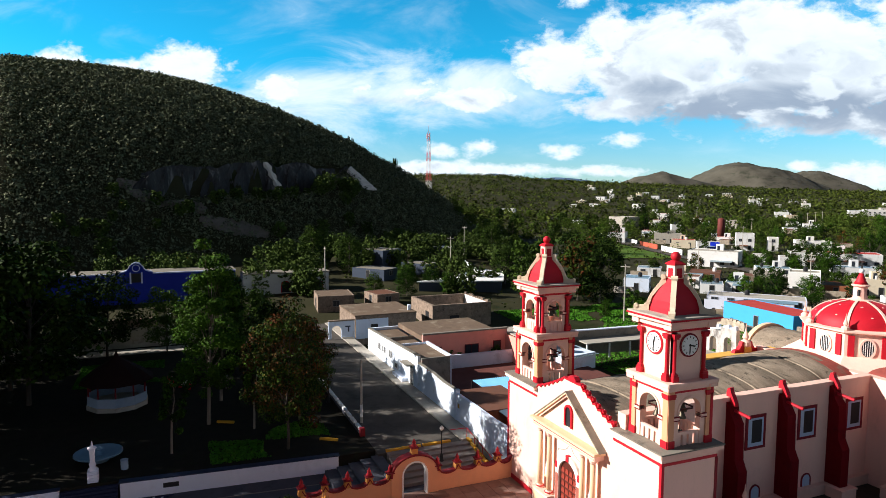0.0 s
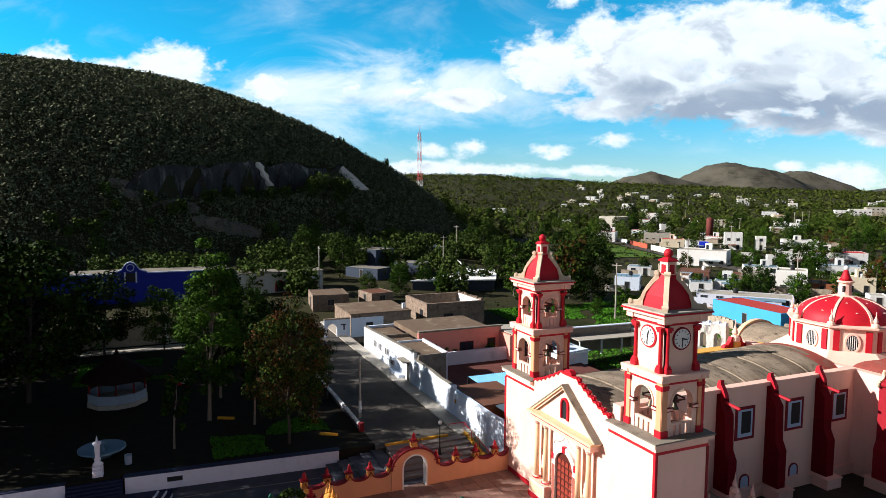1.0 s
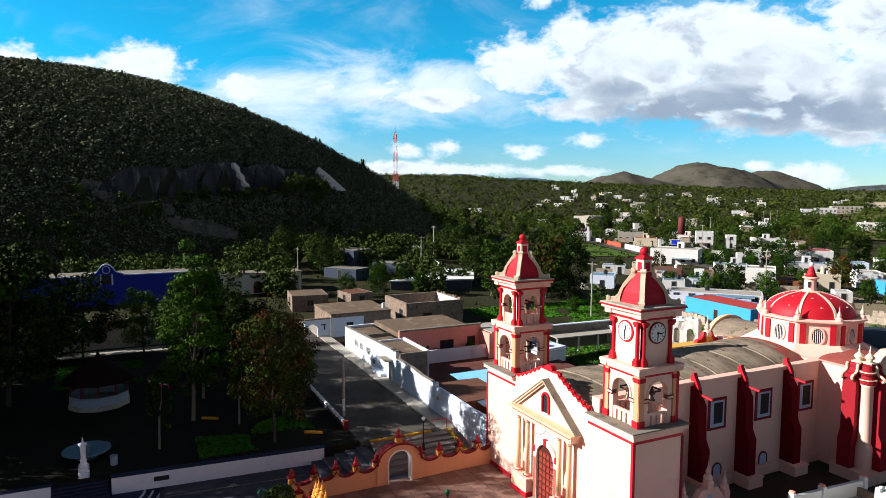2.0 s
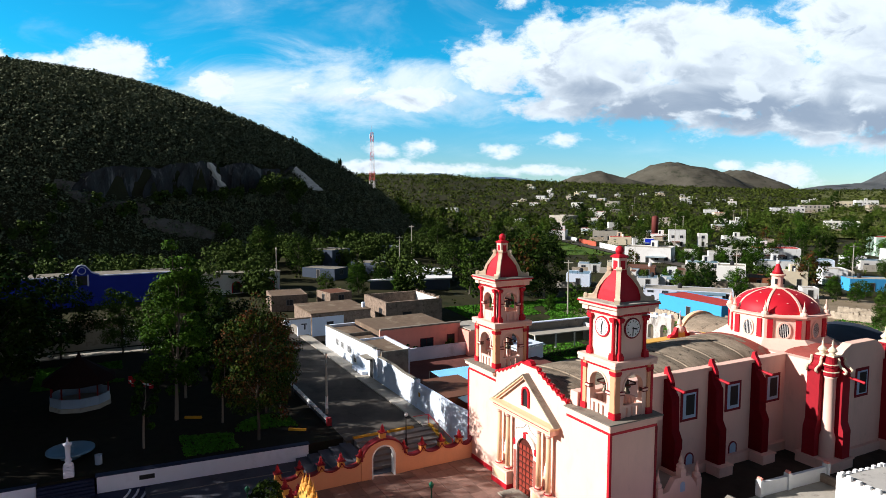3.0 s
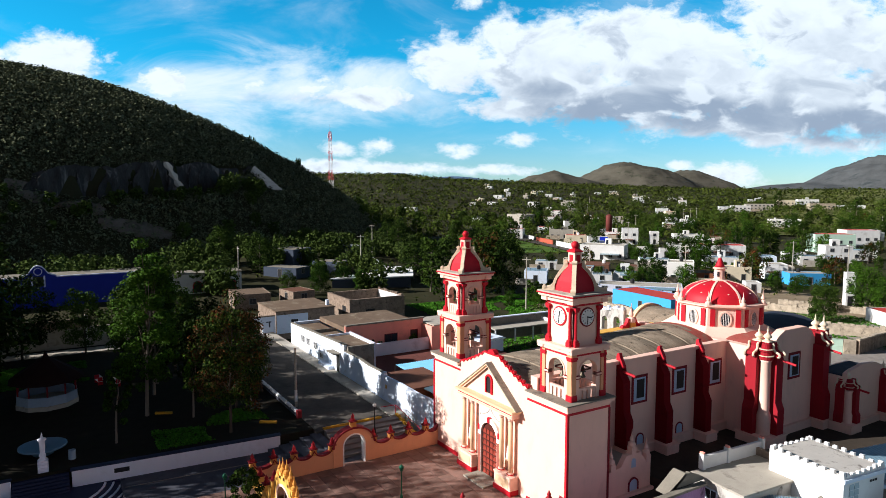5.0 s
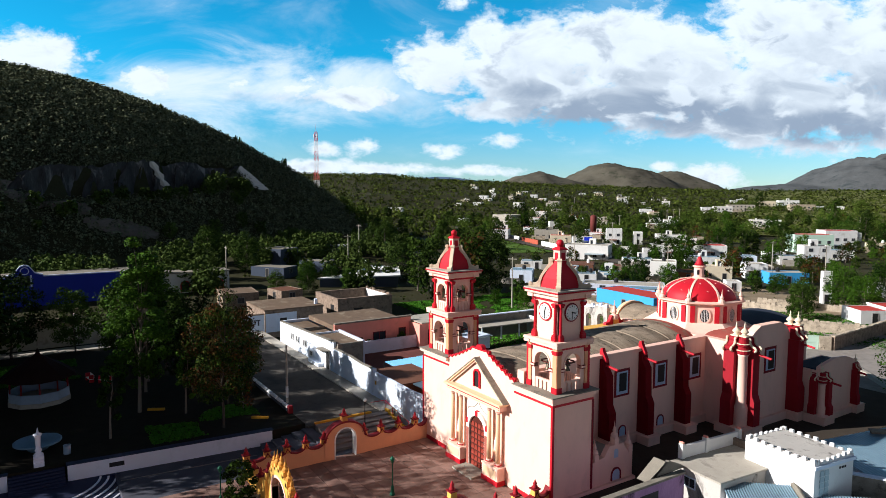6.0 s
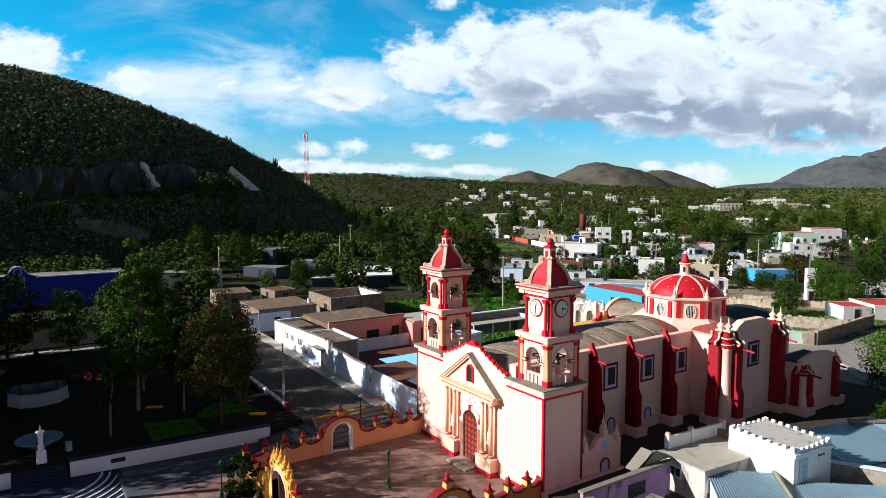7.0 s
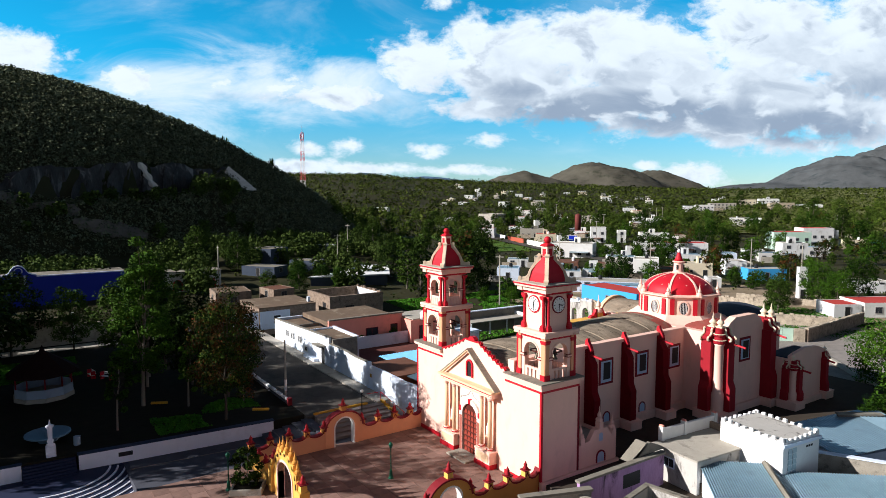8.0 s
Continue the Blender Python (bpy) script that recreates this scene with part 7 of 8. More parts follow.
house(-262.0, 575.9, 28.5, 9, 5.3, 46, OFFWHITE, "long pale farm building with sheet roof", TIN)
house(-78.7, 271.5, 6.5, 5, 2.9, 46, TEAL, "small teal sheet metal shed", TEAL)
house(-82.6, 263.7, 9.2, 7, 3.4, 46, PALE_CREAM, "low pale house with an earth roof", BROWN_EARTH_ROOF)
house(-111.5, 302.1, 8.2, 6, 3.9, 46, TOWN_WHITE, "low white house under the big trees")
house(-25.2, 139.9, 8.4, 6, 2.3, 50, TOWN_WHITE, "low white house with grey roof", CONCRETE)
house(-12.6, 98.4, 5.2, 6, 2.5, 56, TOWN_WHITE, "white house with a bright red sheet roof", ROOF_RED, 5.0)
house(-8.6, 106.2, 11.0, 8, 2.8, 56, OFFWHITE, "long white house with red sheet roof and tank", ROOF_RED, 5.0)
house(-26.9, 112.5, 1.8, 1.5, 6.9, 50, TOWN_WHITE, "narrow tall white wall with a gate beside it")
house(-49.0, 112.4, 3.4, 4, 2.3, 46, TOWN_WHITE, "small white shed below the bare plot")
house(-45, 73, 16, 7, 3.4, -4, SKY_BLUE, "sky-blue building with red roof coat behind the church", ROOF_RED, 40)
house(-320, 404, 10, 8, 4.2, 42, TOWN_WHITE, "white house among dark trees", None, 5.5)
house(-281, 226, 14, 11, 7.4, 16, CONCRETE, "unfinished concrete house of two storeys", None, 5.5)
house(-557, 412, 10, 8, 3.6, 40, TOWN_WHITE, "white house on the wooded rise", None, 5.5)
house(-435, 363, 10, 8, 4.8, 42, OFFWHITE, "off-white house on the wooded rise", None, 5.5)
house(-569, 497, 9, 7, 3.6, 44, TOWN_WHITE, "white house at the skyline", None, 5.5)
house(-160, 58, 9, 6, 2.4, 30, SLATE, "small grey shed with pale roof", WHITE, 6)
# the hill's shade is put into the dark walls and roofs of these three
house(-135, 27, 9, 8, 4.8, 34, SLATE, "slate-grey concrete block building darkened for hill shade", MOSSY, 6)
house(-119, 21, 10, 6, 2.4, 36, SLATE, "low grey shed, walls and roof darkened for hill shade", MOSSY, 6)
house(-124, 35, 8, 6, 2.8, 36, SLATE, "low grey shed among trees, darkened for hill shade", MOSSY, 6)
house(-442, 234, 12, 6, 2.8, 50, TOWN_WHITE, "white house alone on the slope", None, 5.5)
house(-88, 3, 8, 7, 2.9, -6, BRICK, "low rubble house with earth roof beyond the street", BROWN_EARTH_ROOF, 6)
house(-88, 13, 6, 5, 2.5, 10, BRICK, "small rubble shed with flat roof", BROWN_ROOF, 6)

# the long low workshop with a bright roof, and the garden wall that climbs behind it
workshop = thing("workshop", (-100.0, 30.0, -0.6), "low workshop with a wide bright white roof", "building")
part("wall", P([(0.4, -4.4), (5.0, 14.3), (-10.6, 23.0), (-16.0, 19.2), (-3.6, 4.2)], "z", -1.0, 3.1), SLATE, workshop)
part("roof", P([(0.1, -5.0), (5.5, 14.7), (-10.8, 23.6), (-16.7, 19.3), (-4.2, 4.1)], "z", 3.1, 3.4), WHITE, workshop, "bright whitewashed roof slab")
for k, (px, py) in enumerate(((-2.0, 3.0), (0.5, 8.0), (-6.0, 14.0), (-9.0, 18.0))):
    part("roof_patch", B(px, px + 1.8, py, py + 1.2, 3.4, 3.43 + 0.01 * k), RUST, workshop, "rusty patch")
garden_wall = thing("garden_wall", (-117.0, 49.5, 0.0), "white stepped garden wall climbing past the trees", "wall", "", 166)
for k in range(9):
    part("wall_bay", B(5.0 * k, 5.0 * k + 5.0, -0.2, 0.2, -1.5, 2.3 + 0.12 * k), RED_BRICKY if k == 7 else WHITE, garden_wall)

# more of the town, scattered by rule over its streets
random.seed(42)
walls = (TOWN_WHITE, OFFWHITE, OFFWHITE, CONCRETE, CONCRETE, TOWN_WHITE, PALE_CREAM, OFFWHITE)
labels = ("white flat-roofed house in the town", "off-white flat-roofed house in the town", "small plain house with concrete roof", "bare block house with flat roof")
taken = []
tries = 0
while len(taken) < 58 and tries < 4000:
    tries += 1
    depth = random.uniform(300, 1000)
    u = random.uniform(0.04, 0.40) if random.random() < 0.7 else random.uniform(0.1, 0.75)
    x, y = from_eye(depth, depth * u)
    if depth > 420 and u > 0.42 and random.random() < 0.6:
        continue
    if any(math.hypot(x - a, y - b) < 17 for a, b in taken) or math.hypot(x + 90, y - 120) < 25:
        continue
    taken.append((x, y))
    i = random.randrange(len(walls))
    house(x, y, random.uniform(5, 10), random.uniform(5, 8), random.choice((2.6, 2.8, 3.0, 3.2, 4.8)), random.uniform(32, 56), walls[i], labels[0] if walls[i] is TOWN_WHITE else labels[1] if walls[i] is OFFWHITE else labels[3] if walls[i] is CONCRETE else labels[2],
          random.choice((CONCRETE, CONCRETE, TIN, ROOF_RED, BROWN_ROOF)), 3.4)

# road out of town with white walls along it
road_wall = thing("road_wall", (-190, 166, land(-190, 166)), "long white wall along the country road", "wall", "", -19)
for k in range(5):
    part("wall_bay", B(-78 + 24 * k, -58 + 24 * k, -0.2, 0.2, -2.0, 2.2), WHITE if k != 3 else RED_BRICKY, road_wall)
road = bmesh.new()
prev = None
for k in range(40):
    x, y = -300 + 200 * k / 39, 201.0 - 62 * k / 39
    x2, y2 = x - 2.0, y - 6.5
    cur = [road.verts.new((x, y, land(x, y) + 0.3)), road.verts.new((x2, y2, land(x2, y2) + 0.3))]
    if prev:
        road.faces.new((prev[0], cur[0], cur[1], prev[1]))
    prev = cur
structure("country_road", road, ASPHALT, "grey country road leaving town", "road")

BANK_GRASS = material("bank_grass", (0.075, 0.135, 0.022), 1.0, vary=0.5, scale=0.4, stain=0.6, stain_colour=(0.17, 0.15, 0.07), stain_scale=0.15, bump=0.6)
bank = bmesh.new()
rows = []
for k in range(30):
    x, y = -240 + 96 * k / 29, 182.4 - 29.8 * k / 29
    rows.append([bank.verts.new((x - 0.296 * o, y - 0.955 * o, land(x - 0.296 * o, y - 0.955 * o) + 0.22)) for o in range(8, 38, 3)])
for lo, hi in zip(rows, rows[1:]):
    for i in range(9):
        bank.faces.new((lo[i], lo[i + 1], hi[i + 1], hi[i]))
structure("grass_bank", bank, BANK_GRASS, "green grass bank below the country road", "grass", True)

tank = thing("water_tank", (-201, 221, land(-201, 221)), "tall rusty red cylindrical water tank", "tank")
part("shell", L([(1.7, 0.0), (1.7, 10.6), (1.3, 11.1), (0.2, 11.5)], 18), RUST, tank, "", True)


def utility(x, y, high, label="grey concrete power pole with cross arm"):
    z = land(x, y)
    p = thing("power_pole", (x, y, z), label, "pole", "power poles")
    part("shaft", L([(0.16, -0.5), (0.10, high)], 8), CONCRETE, p)
    part("cross_arm", B(-0.9, 0.9, -0.06, 0.06, high - 0.5, high - 0.36), CONCRETE, p)
    return p


first_pole = utility(-100.1, 4.0, 10.7)
for x, y in ((-118, 41.4), (-58.9, 51.3), (-105.4, 114.2), (-55, 139.6), (-41, 140), (-63.2, 106), (-162.5, 193.4), (-150, 60), (-200, 240), (-240, 330), (-250, 350), (-262, 372), (-180, 420), (-120, 330), (-60, 300), (-330, 330), (-420, 420), (-90, 400), (-30, 350)):
    copy_thing(first_pole, pose(x, y, land(x, y), 0, 0, (x * 7) % 90))


def antenna():
    x, y = from_eye(450, -72)
    z = land(x, y) - 2
    mast = thing("antenna_mast", (x, y, z), "red and white lattice radio mast on the hill", "antenna")
    sections, high = 9, 68.4 - z - 5
    for s in range(sections):
        bm = bmesh.new()
        za, zb = high * s / sections, high * (s + 1) / sections
        wa, wb = 2.0 - 1.3 * s / sections, 2.0 - 1.3 * (s + 1) / sections
        corner = [(1, 1), (-1, 1), (-1, -1), (1, -1)]
        for i in range(4):
            (ax, ay), (bx, by) = corner[i], corner[(i + 1) % 4]
            tube(bm, [(ax * wa, ay * wa, za), (ax * wb, ay * wb, zb)], 0.09, 4)
            tube(bm, [(ax * wa, ay * wa, za), (bx * wb, by * wb, zb)], 0.05, 4)
            tube(bm, [(bx * wa, by * wa, za), (ax * wb, ay * wb, zb)], 0.05, 4)
            tube(bm, [(ax * wb, ay * wb, zb), (bx * wb, by * wb, zb)], 0.05, 4)
        part("lattice_section", bm, MAST_RED if s % 2 == 0 else MAST_WHITE, mast)
    part("tip", L([(0.12, high), (0.05, high + 5)], 6), MAST_RED, mast)
    for a in range(3):
        ang = a * 2.1
        part("aerial", B(1.4 * math.cos(ang) - 0.2, 1.4 * math.cos(ang) + 0.2, 1.4 * math.sin(ang) - 0.2, 1.4 * math.sin(ang) + 0.2, high - 4.5, high - 1.5), MAST_WHITE, mast)
        part("aerial_arm", tube(bmesh.new(), [(0, 0, high - 3), (1.4 * math.cos(ang), 1.4 * math.sin(ang), high - 3)], 0.1, 4), MAST_RED, mast)


antenna()

# quarry face and pale scree on the hill
cliff = bmesh.new()
rows = []
for j in range(17):
    row = []
    for i in range(121):
        side = -114 + 41 * i / 120
        k = j / 16
        face = quarry_line(side)
        top = land(*from_eye(face + 3, side)) + 0.2 + 2.6 * noise.fractal(Vector((side / 5, 3.3, 0)), 1.0, 2.0, 4)
        base = land(*from_eye(face - 6, side)) - 1.0
        jut = 5.0 * noise.fractal(Vector((side / 3.2, k * 0.9, 0.4)), 1.0, 2.0, 5) + 1.4 * noise.noise(Vector((side * 1.1, k * 0.7, 2.0)))
        x, y = from_eye(face - 3.5 + 5.5 * k ** 1.4 + jut * (0.3 + 0.8 * math.sin(math.pi * k)), side)
        row.append(cliff.verts.new((x, y, base + (max(top, base + 0.5) - base) * k)))
    rows.append(row)
for lo, hi in zip(rows, rows[1:]):
    for i in range(120):
        cliff.faces.new((lo[i], lo[i + 1], hi[i + 1], hi[i]))
structure("quarry_cliff", cliff, CLIFF, "dark grey quarried rock face on the hillside", "cliff")


def scree(side0, depth0, side1, depth1, wide):
    bm = bmesh.new()
    prev = None
    for k in range(25):
        t = k / 24
        side, depth = side0 + (side1 - side0) * t, depth0 + (depth1 - depth0) * t
        half = wide * (0.35 + 0.65 * t) * (0.8 + 0.4 * noise.noise(Vector((k * 0.6, side0, 0))))
        row = []
        for q in (-1, -0.4, 0.3, 1):
            x, y = from_eye(depth + 0.5 * q, side + half * q)
            row.append(bm.verts.new((x, y, land(x, y) + 0.5 + 1.5 * (q + 1) + 0.5 * noise.noise(Vector((x, y, 0))))))
        if prev:
            for i in range(3):
                bm.faces.new((prev[i], prev[i + 1], row[i + 1], row[i]))
        prev = row
    structure("scree", bm, CHALK, "pale chalky scree on the hillside", "scree")


scree(-72.0, 258.0, -62.0, 254, 2.7)

# bare stony banks at the foot of the quarry
BANK_EARTH = material("bare_bank_earth", (0.145, 0.12, 0.10), 1.0, vary=0.5, scale=0.5, stain=0.7, stain_colour=(0.05, 0.055, 0.03), stain_scale=0.25, bump=0.8, bump_scale=2.0)


def bare_bank(side0, depth0, side1, depth1, half):
    bm = bmesh.new()
    rows = []
    for k in range(31):
        t = k / 30
        side, depth = side0 + (side1 - side0) * t, depth0 + (depth1 - depth0) * t
        reach = half * (0.25 + 0.75 * math.sin(math.pi * t) ** 0.6) * (0.75 + 0.6 * noise.noise(Vector((k * 0.45, side0, 2))))
        row = []
        for q in range(-4, 5):
            x, y = from_eye(depth + reach * q / 4, side)
            row.append(bm.verts.new((x, y, land(x, y) + 1.0 - 1.1 * abs(q / 4) ** 4 + 0.5 * noise.noise(Vector((x / 2, y / 2, 1))))))
        rows.append(row)
    for lo, hi in zip(rows, rows[1:]):
        for i in range(8):
            bm.faces.new((lo[i], lo[i + 1], hi[i + 1], hi[i]))
    structure("bare_bank", bm, BANK_EARTH, "bare stony earth bank on the hill foot", "bank", True)


bare_bank(-118.0, 180.0, -96.0, 190.0, 4.5)
bare_bank(-96.0, 186.0, -80.0, 198.0, 3.6)

# a pale gully that runs down over the rock face
gully = bmesh.new()
prev = None
for j in range(13):
    k = 1.0 - 0.8 * j / 12
    side = -91.5 + 4.5 * j / 12
    face = quarry_line(side)
    top, base = land(*from_eye(face + 3, side)), land(*from_eye(face - 6, side)) - 1.0
    row = []
    for q in (-1, 0, 1):
        x, y = from_eye(face - 8.2 + 5.5 * k ** 1.4 - 0.5 * (1 - abs(q)), side + q * (0.7 + 0.9 * math.sin(j * 0.9) ** 2))
        row.append(gully.verts.new((x, y, base + (top - base) * k)))
    if prev:
        for i in range(2):
            gully.faces.new((prev[i], prev[i + 1], row[i + 1], row[i]))
    prev = row
structure("scree", gully, CHALK, "pale chalky gully down the quarry face", "scree")

# ---- trees, scrub and grass ----


def quad_mesh(name, quads, mat):
    """A mesh of loose leaf quads from an array of shape (n, 4, 3)."""
    n = len(quads)
    me = bpy.data.meshes.new(name)
    me.vertices.add(4 * n)
    me.vertices.foreach_set("co", np.asarray(quads, dtype=np.float32).reshape(-1))
    me.loops.add(4 * n)
    me.loops.foreach_set("vertex_index", np.arange(4 * n, dtype=np.int32))
    me.polygons.add(n)
    me.polygons.foreach_set("loop_start", np.arange(0, 4 * n, 4, dtype=np.int32))
    me.update(calc_edges=True)
    me.materials.append(mat)
    return me


def leaves(rng, centres, radii, per, size, flat=0.75, droop=0.0, loose=0.42, up=0.35):
    """Leaf quads gathered in clumps round the centres."""
    c = np.repeat(np.asarray(centres, dtype=float), per, axis=0)
    r = np.repeat(np.asarray(radii, dtype=float), per)
    n = len(c)
    d = rng.normal(size=(n, 3))
    d /= np.linalg.norm(d, axis=1)[:, None]
    reach = r * (0.45 + 0.55 * rng.random(n) ** 0.5)
    p = c + d * reach[:, None] * np.array([1, 1, flat])
    p[:, 2] -= droop * rng.random(n) * r
    normal = d * 0.8 + rng.normal(size=(n, 3)) * loose + np.array([0, 0, up])
    normal /= np.linalg.norm(normal, axis=1)[:, None]
    ref = rng.normal(size=(n, 3))
    a = np.cross(normal, ref)
    a /= np.linalg.norm(a, axis=1)[:, None] + 1e-9
    b = np.cross(normal, a)
    s = size * (0.6 + 0.8 * rng.random(n))
    a, b = a * s[:, None] * 0.5, b * s[:, None] * 0.36
    bend = normal * (s * 0.12)[:, None]
    return np.stack([p - a, p - b + bend, p + a, p + b + bend], axis=1)


def tree(kind, seed, high, wide, mat, label, trunk_share=0.35, per=60, leaf=0.32, clumps=34, lean=0.0, bark=None, group="", puff=1.0, slim=0.015):
    """A tree: tapered trunk with limbs, crown of leaf clumps. Built at the origin, to be moved."""
    rng = np.random.default_rng(seed)
    ob = thing(kind, (0, 0, 0), label, "tree", group)
    bm = bmesh.new()
    fork = high * trunk_share
    top = Vector((lean, lean * 0.4, high * 0.86))
    pts = [Vector((0, 0, -0.4)), Vector((lean * 0.1, 0.05, fork * 0.5)), Vector((lean * 0.35, -0.05, fork)), top * 0.75 + Vector((0.1, 0, 0)), top]
    thick = slim * high
    tube(bm, pts, [thick * 1.25, thick, thick * 0.85, thick * 0.45, thick * 0.12], 8)
    limbs = bmesh.new()
    centres, radii = [], []
    for i in range(clumps):
        a = 2.399 * i + rng.random() * 0.8
        t = (i + 0.5) / clumps
        z = fork * 0.85 + (high - fork * 0.85) * t
        spread = wide * 0.5 * (0.35 + 0.65 * math.sin(math.pi * (0.14 + 0.8 * t))) * (0.45 + 0.55 * rng.random())
        mid = pts[2].lerp(top, t)
        centre = Vector((mid.x + spread * math.cos(a), mid.y + spread * math.sin(a), z + rng.normal() * 0.05 * high))
        centres.append(tuple(centre))
        radii.append(puff * wide * (0.10 + 0.08 * rng.random()))
        if i % 2 == 0:
            start = pts[2].lerp(top, max(0.0, t - 0.28))
            tube(limbs, [start, start.lerp(centre, 0.55) + Vector((0, 0, 0.04 * high)), centre], [thick * 0.26, thick * 0.16, thick * 0.05], 5)
    # limbs always in dark bark: the crown's shade is put into their colour
    part("branching", limbs, DARK_BARK, part("trunk", bm, bark or BARK, ob))
    crown = new("crown", quad_mesh("crown", leaves(rng, centres, radii, per, leaf), mat))
    crown.parent = ob
    return ob


def place_copies(proto, spots, seed):
    random.seed(seed)
    first = True
    for x, y, z, s in spots:
        m = pose(x, y, z, 0, 0, random.uniform(0, 360)) @ Matrix.Diagonal((s * random.uniform(0.9, 1.1), s * random.uniform(0.9, 1.1), s, 1))
        if first:
            proto.matrix_basis = m
            keep = proto
            first = False
        else:
            twin = copy_thing(keep, Matrix())
            twin.matrix_basis = m


# park: tall slim trees, thick dark trees, one with rusty leaves
slim = tree("park_tree", 3, 15.0, 5.5, LEAF_FRESH, "tall slim park tree with fresh green leaves", 0.30, 230, 0.21, 64, 0.5, None, "park trees", 1.0, 0.010)
place_copies(slim, [(-29.2, -23.7, STREET, 1.12), (-36.5, -22.0, STREET, 0.98), (-41.0, -21.0, STREET, 0.95)], 1)
rust = tree("park_tree", 4, 11.5, 7.0, LEAF_RUST, "leaning park tree with rusty and green leaves", 0.34, 230, 0.21, 58, 1.2, DARK_BARK, "park trees", 1.15, 0.012)
place_copies(rust, [(-19.8, -17.3, STREET, 1.08), (-27.0, -15.0, STREET, 0.8)], 2)
dark = tree("park_tree", 5, 12.0, 8.5, LEAF_DARK, "broad dark green park tree", 0.28, 120, 0.36, 50, 0.4, DARK_BARK, "park trees", 1.2, 0.014)
# the large copies beyond y -48 stand out of view, added to shade the park
place_copies(dark, [(-63.0, -35.5, STREET, 0.92), (-62.6, -27.6, STREET, 0.74), (-62.5, -39.8, STREET, 0.76), (-42.6, -41.6, STREET, 1.35), (-49.5, -44.6, STREET, 1.4), (-34.5, -17.2, STREET, 0.85), (-46.0, -18.0, STREET, 0.9), (-53.0, -22.5, STREET, 0.9),
                    (-56.0, -54.0, STREET, 1.7), (-41.0, -55.0, STREET, 1.7), (-36.0, -13.2, STREET, 0.75), (-56.0, -15.0, STREET, 0.6), (-62.0, -14.0, STREET, 0.55), (-66.0, -48.0, STREET, 1.2), (-31.0, -57.0, STREET, 1.7), (-50.0, -62.0, STREET, 1.7),
                    (-32.0, -49.0, STREET, 1.55), (-38.0, -51.0, STREET, 1.6), (-47.0, -52.0, STREET, 1.6), (-65.0, -56.0, STREET, 1.6)], 3)
sapling = tree("young_tree", 6, 6.5, 2.6, LEAF_FRESH, "young slender tree with sparse leaves", 0.45, 60, 0.26, 20, 0.3, None, "young trees")
place_copies(sapling, [(-22.6, -27.2, STREET, 1.15), (-26.2, -19.6, STREET, 1.1), (-24.5, -14.0, STREET, 0.7)], 4)
bush = tree("planter_bush", 7, 3.2, 2.6, LEAF_DARK, "dense dark bush growing in the planter", 0.12, 90, 0.2, 26)
bush.matrix_basis = pose(-4.6, -19.8, GROUND + 0.35)
shrub = tree("garden_shrub", 27, 2.6, 2.4, LEAF_FRESH, "leafy rounded green shrub by a wall", 0.12, 60, 0.2, 22, 0.0, None, "garden shrubs")
place_copies(shrub, [(-41.5, 8.0, -0.5, 0.8), (-41.4, 9.8, -0.5, 0.65), (-41.5, 15.2, -0.5, 0.8), (-41.3, 24.0, -0.5, 0.9), (-64.6, 58.2, -0.8, 1.75), (-63.4, 60.0, -0.8, 1.3)], 31)

tall = tree("tall_tree", 16, 22.0, 9.0, LEAF_DARK, "very tall dark tree at the edge of the square", 0.60, 46, 0.45, 40, 0.8, None, "park trees")
place_copies(tall, [(-21.5, -43.5, STREET, 1.0), (-17.0, -44.5, STREET, 1.03), (-28.0, -45.0, STREET, 1.0)], 9)

# trees of the town and the valley
near_a = tree("tree", 8, 9.0, 7.5, LEAF_FRESH, "rounded green tree among the houses", 0.18, 120, 0.30, 50, 0.3, None, "town trees", 1.3)
near_b = tree("tree", 9, 10.0, 7.0, LEAF_DARK, "dark green tree among the houses", 0.16, 120, 0.32, 50, 0.2, None, "town trees", 1.3)
town_a = tree("tree", 18, 9.0, 7.5, LEAF_FRESH, "rounded green tree among the houses", 0.18, 44, 0.55, 44, 0.3, None, "town trees", 1.3)
town_b = tree("tree", 19, 10.0, 7.0, LEAF_DARK, "dark green tree among the houses", 0.16, 44, 0.58, 44, 0.2, None, "town trees", 1.3)
town_c = tree("tree", 10, 12.0, 5.5, LEAF_DARK, "tall dark tree beside the houses", 0.16, 40, 0.52, 44, 0.4, None, "town trees", 1.3)
town_d = tree("tree", 12, 8.0, 6.5, LEAF_RUST, "brownish tree with thin crown among houses", 0.2, 34, 0.50, 38, 0.3, None, "town trees", 1.3)


def on_land(spots):
    return [(x, y, land(x, y), s) for x, y, s in spots]


def scatter(seed, count, near, far, u0, u1, lo, hi, keep_off=11.0):
    random.seed(seed)
    out = []
    while len(out) < count:
        depth = near * (far / near) ** random.random()
        x, y = from_eye(depth, depth * random.uniform(u0, u1))
        if math.hypot(x, y - 15) < 62 or (-70 < x < -8 and -20 < y < 30):
            continue
        if any(math.hypot(x - a, y - b) < keep_off for a, b in taken):
            continue
        out.append((x, y, random.uniform(lo, hi)))
    # the grass bank below the country road and the bare banks are clear of trees
    return [p for p in out if not on_bank(p[0], p[1])]


def on_bank(x, y):
    rel = Vector((x, y, 0)) - EYE0
    depth, side = rel.dot(VALLEY), rel.dot(ACROSS)
    if 160 < depth < 204 and -0.66 < side / depth < -0.40 and side > -122:
        return True
    return 205 < depth < 322 and 0.125 < side / depth < 0.235


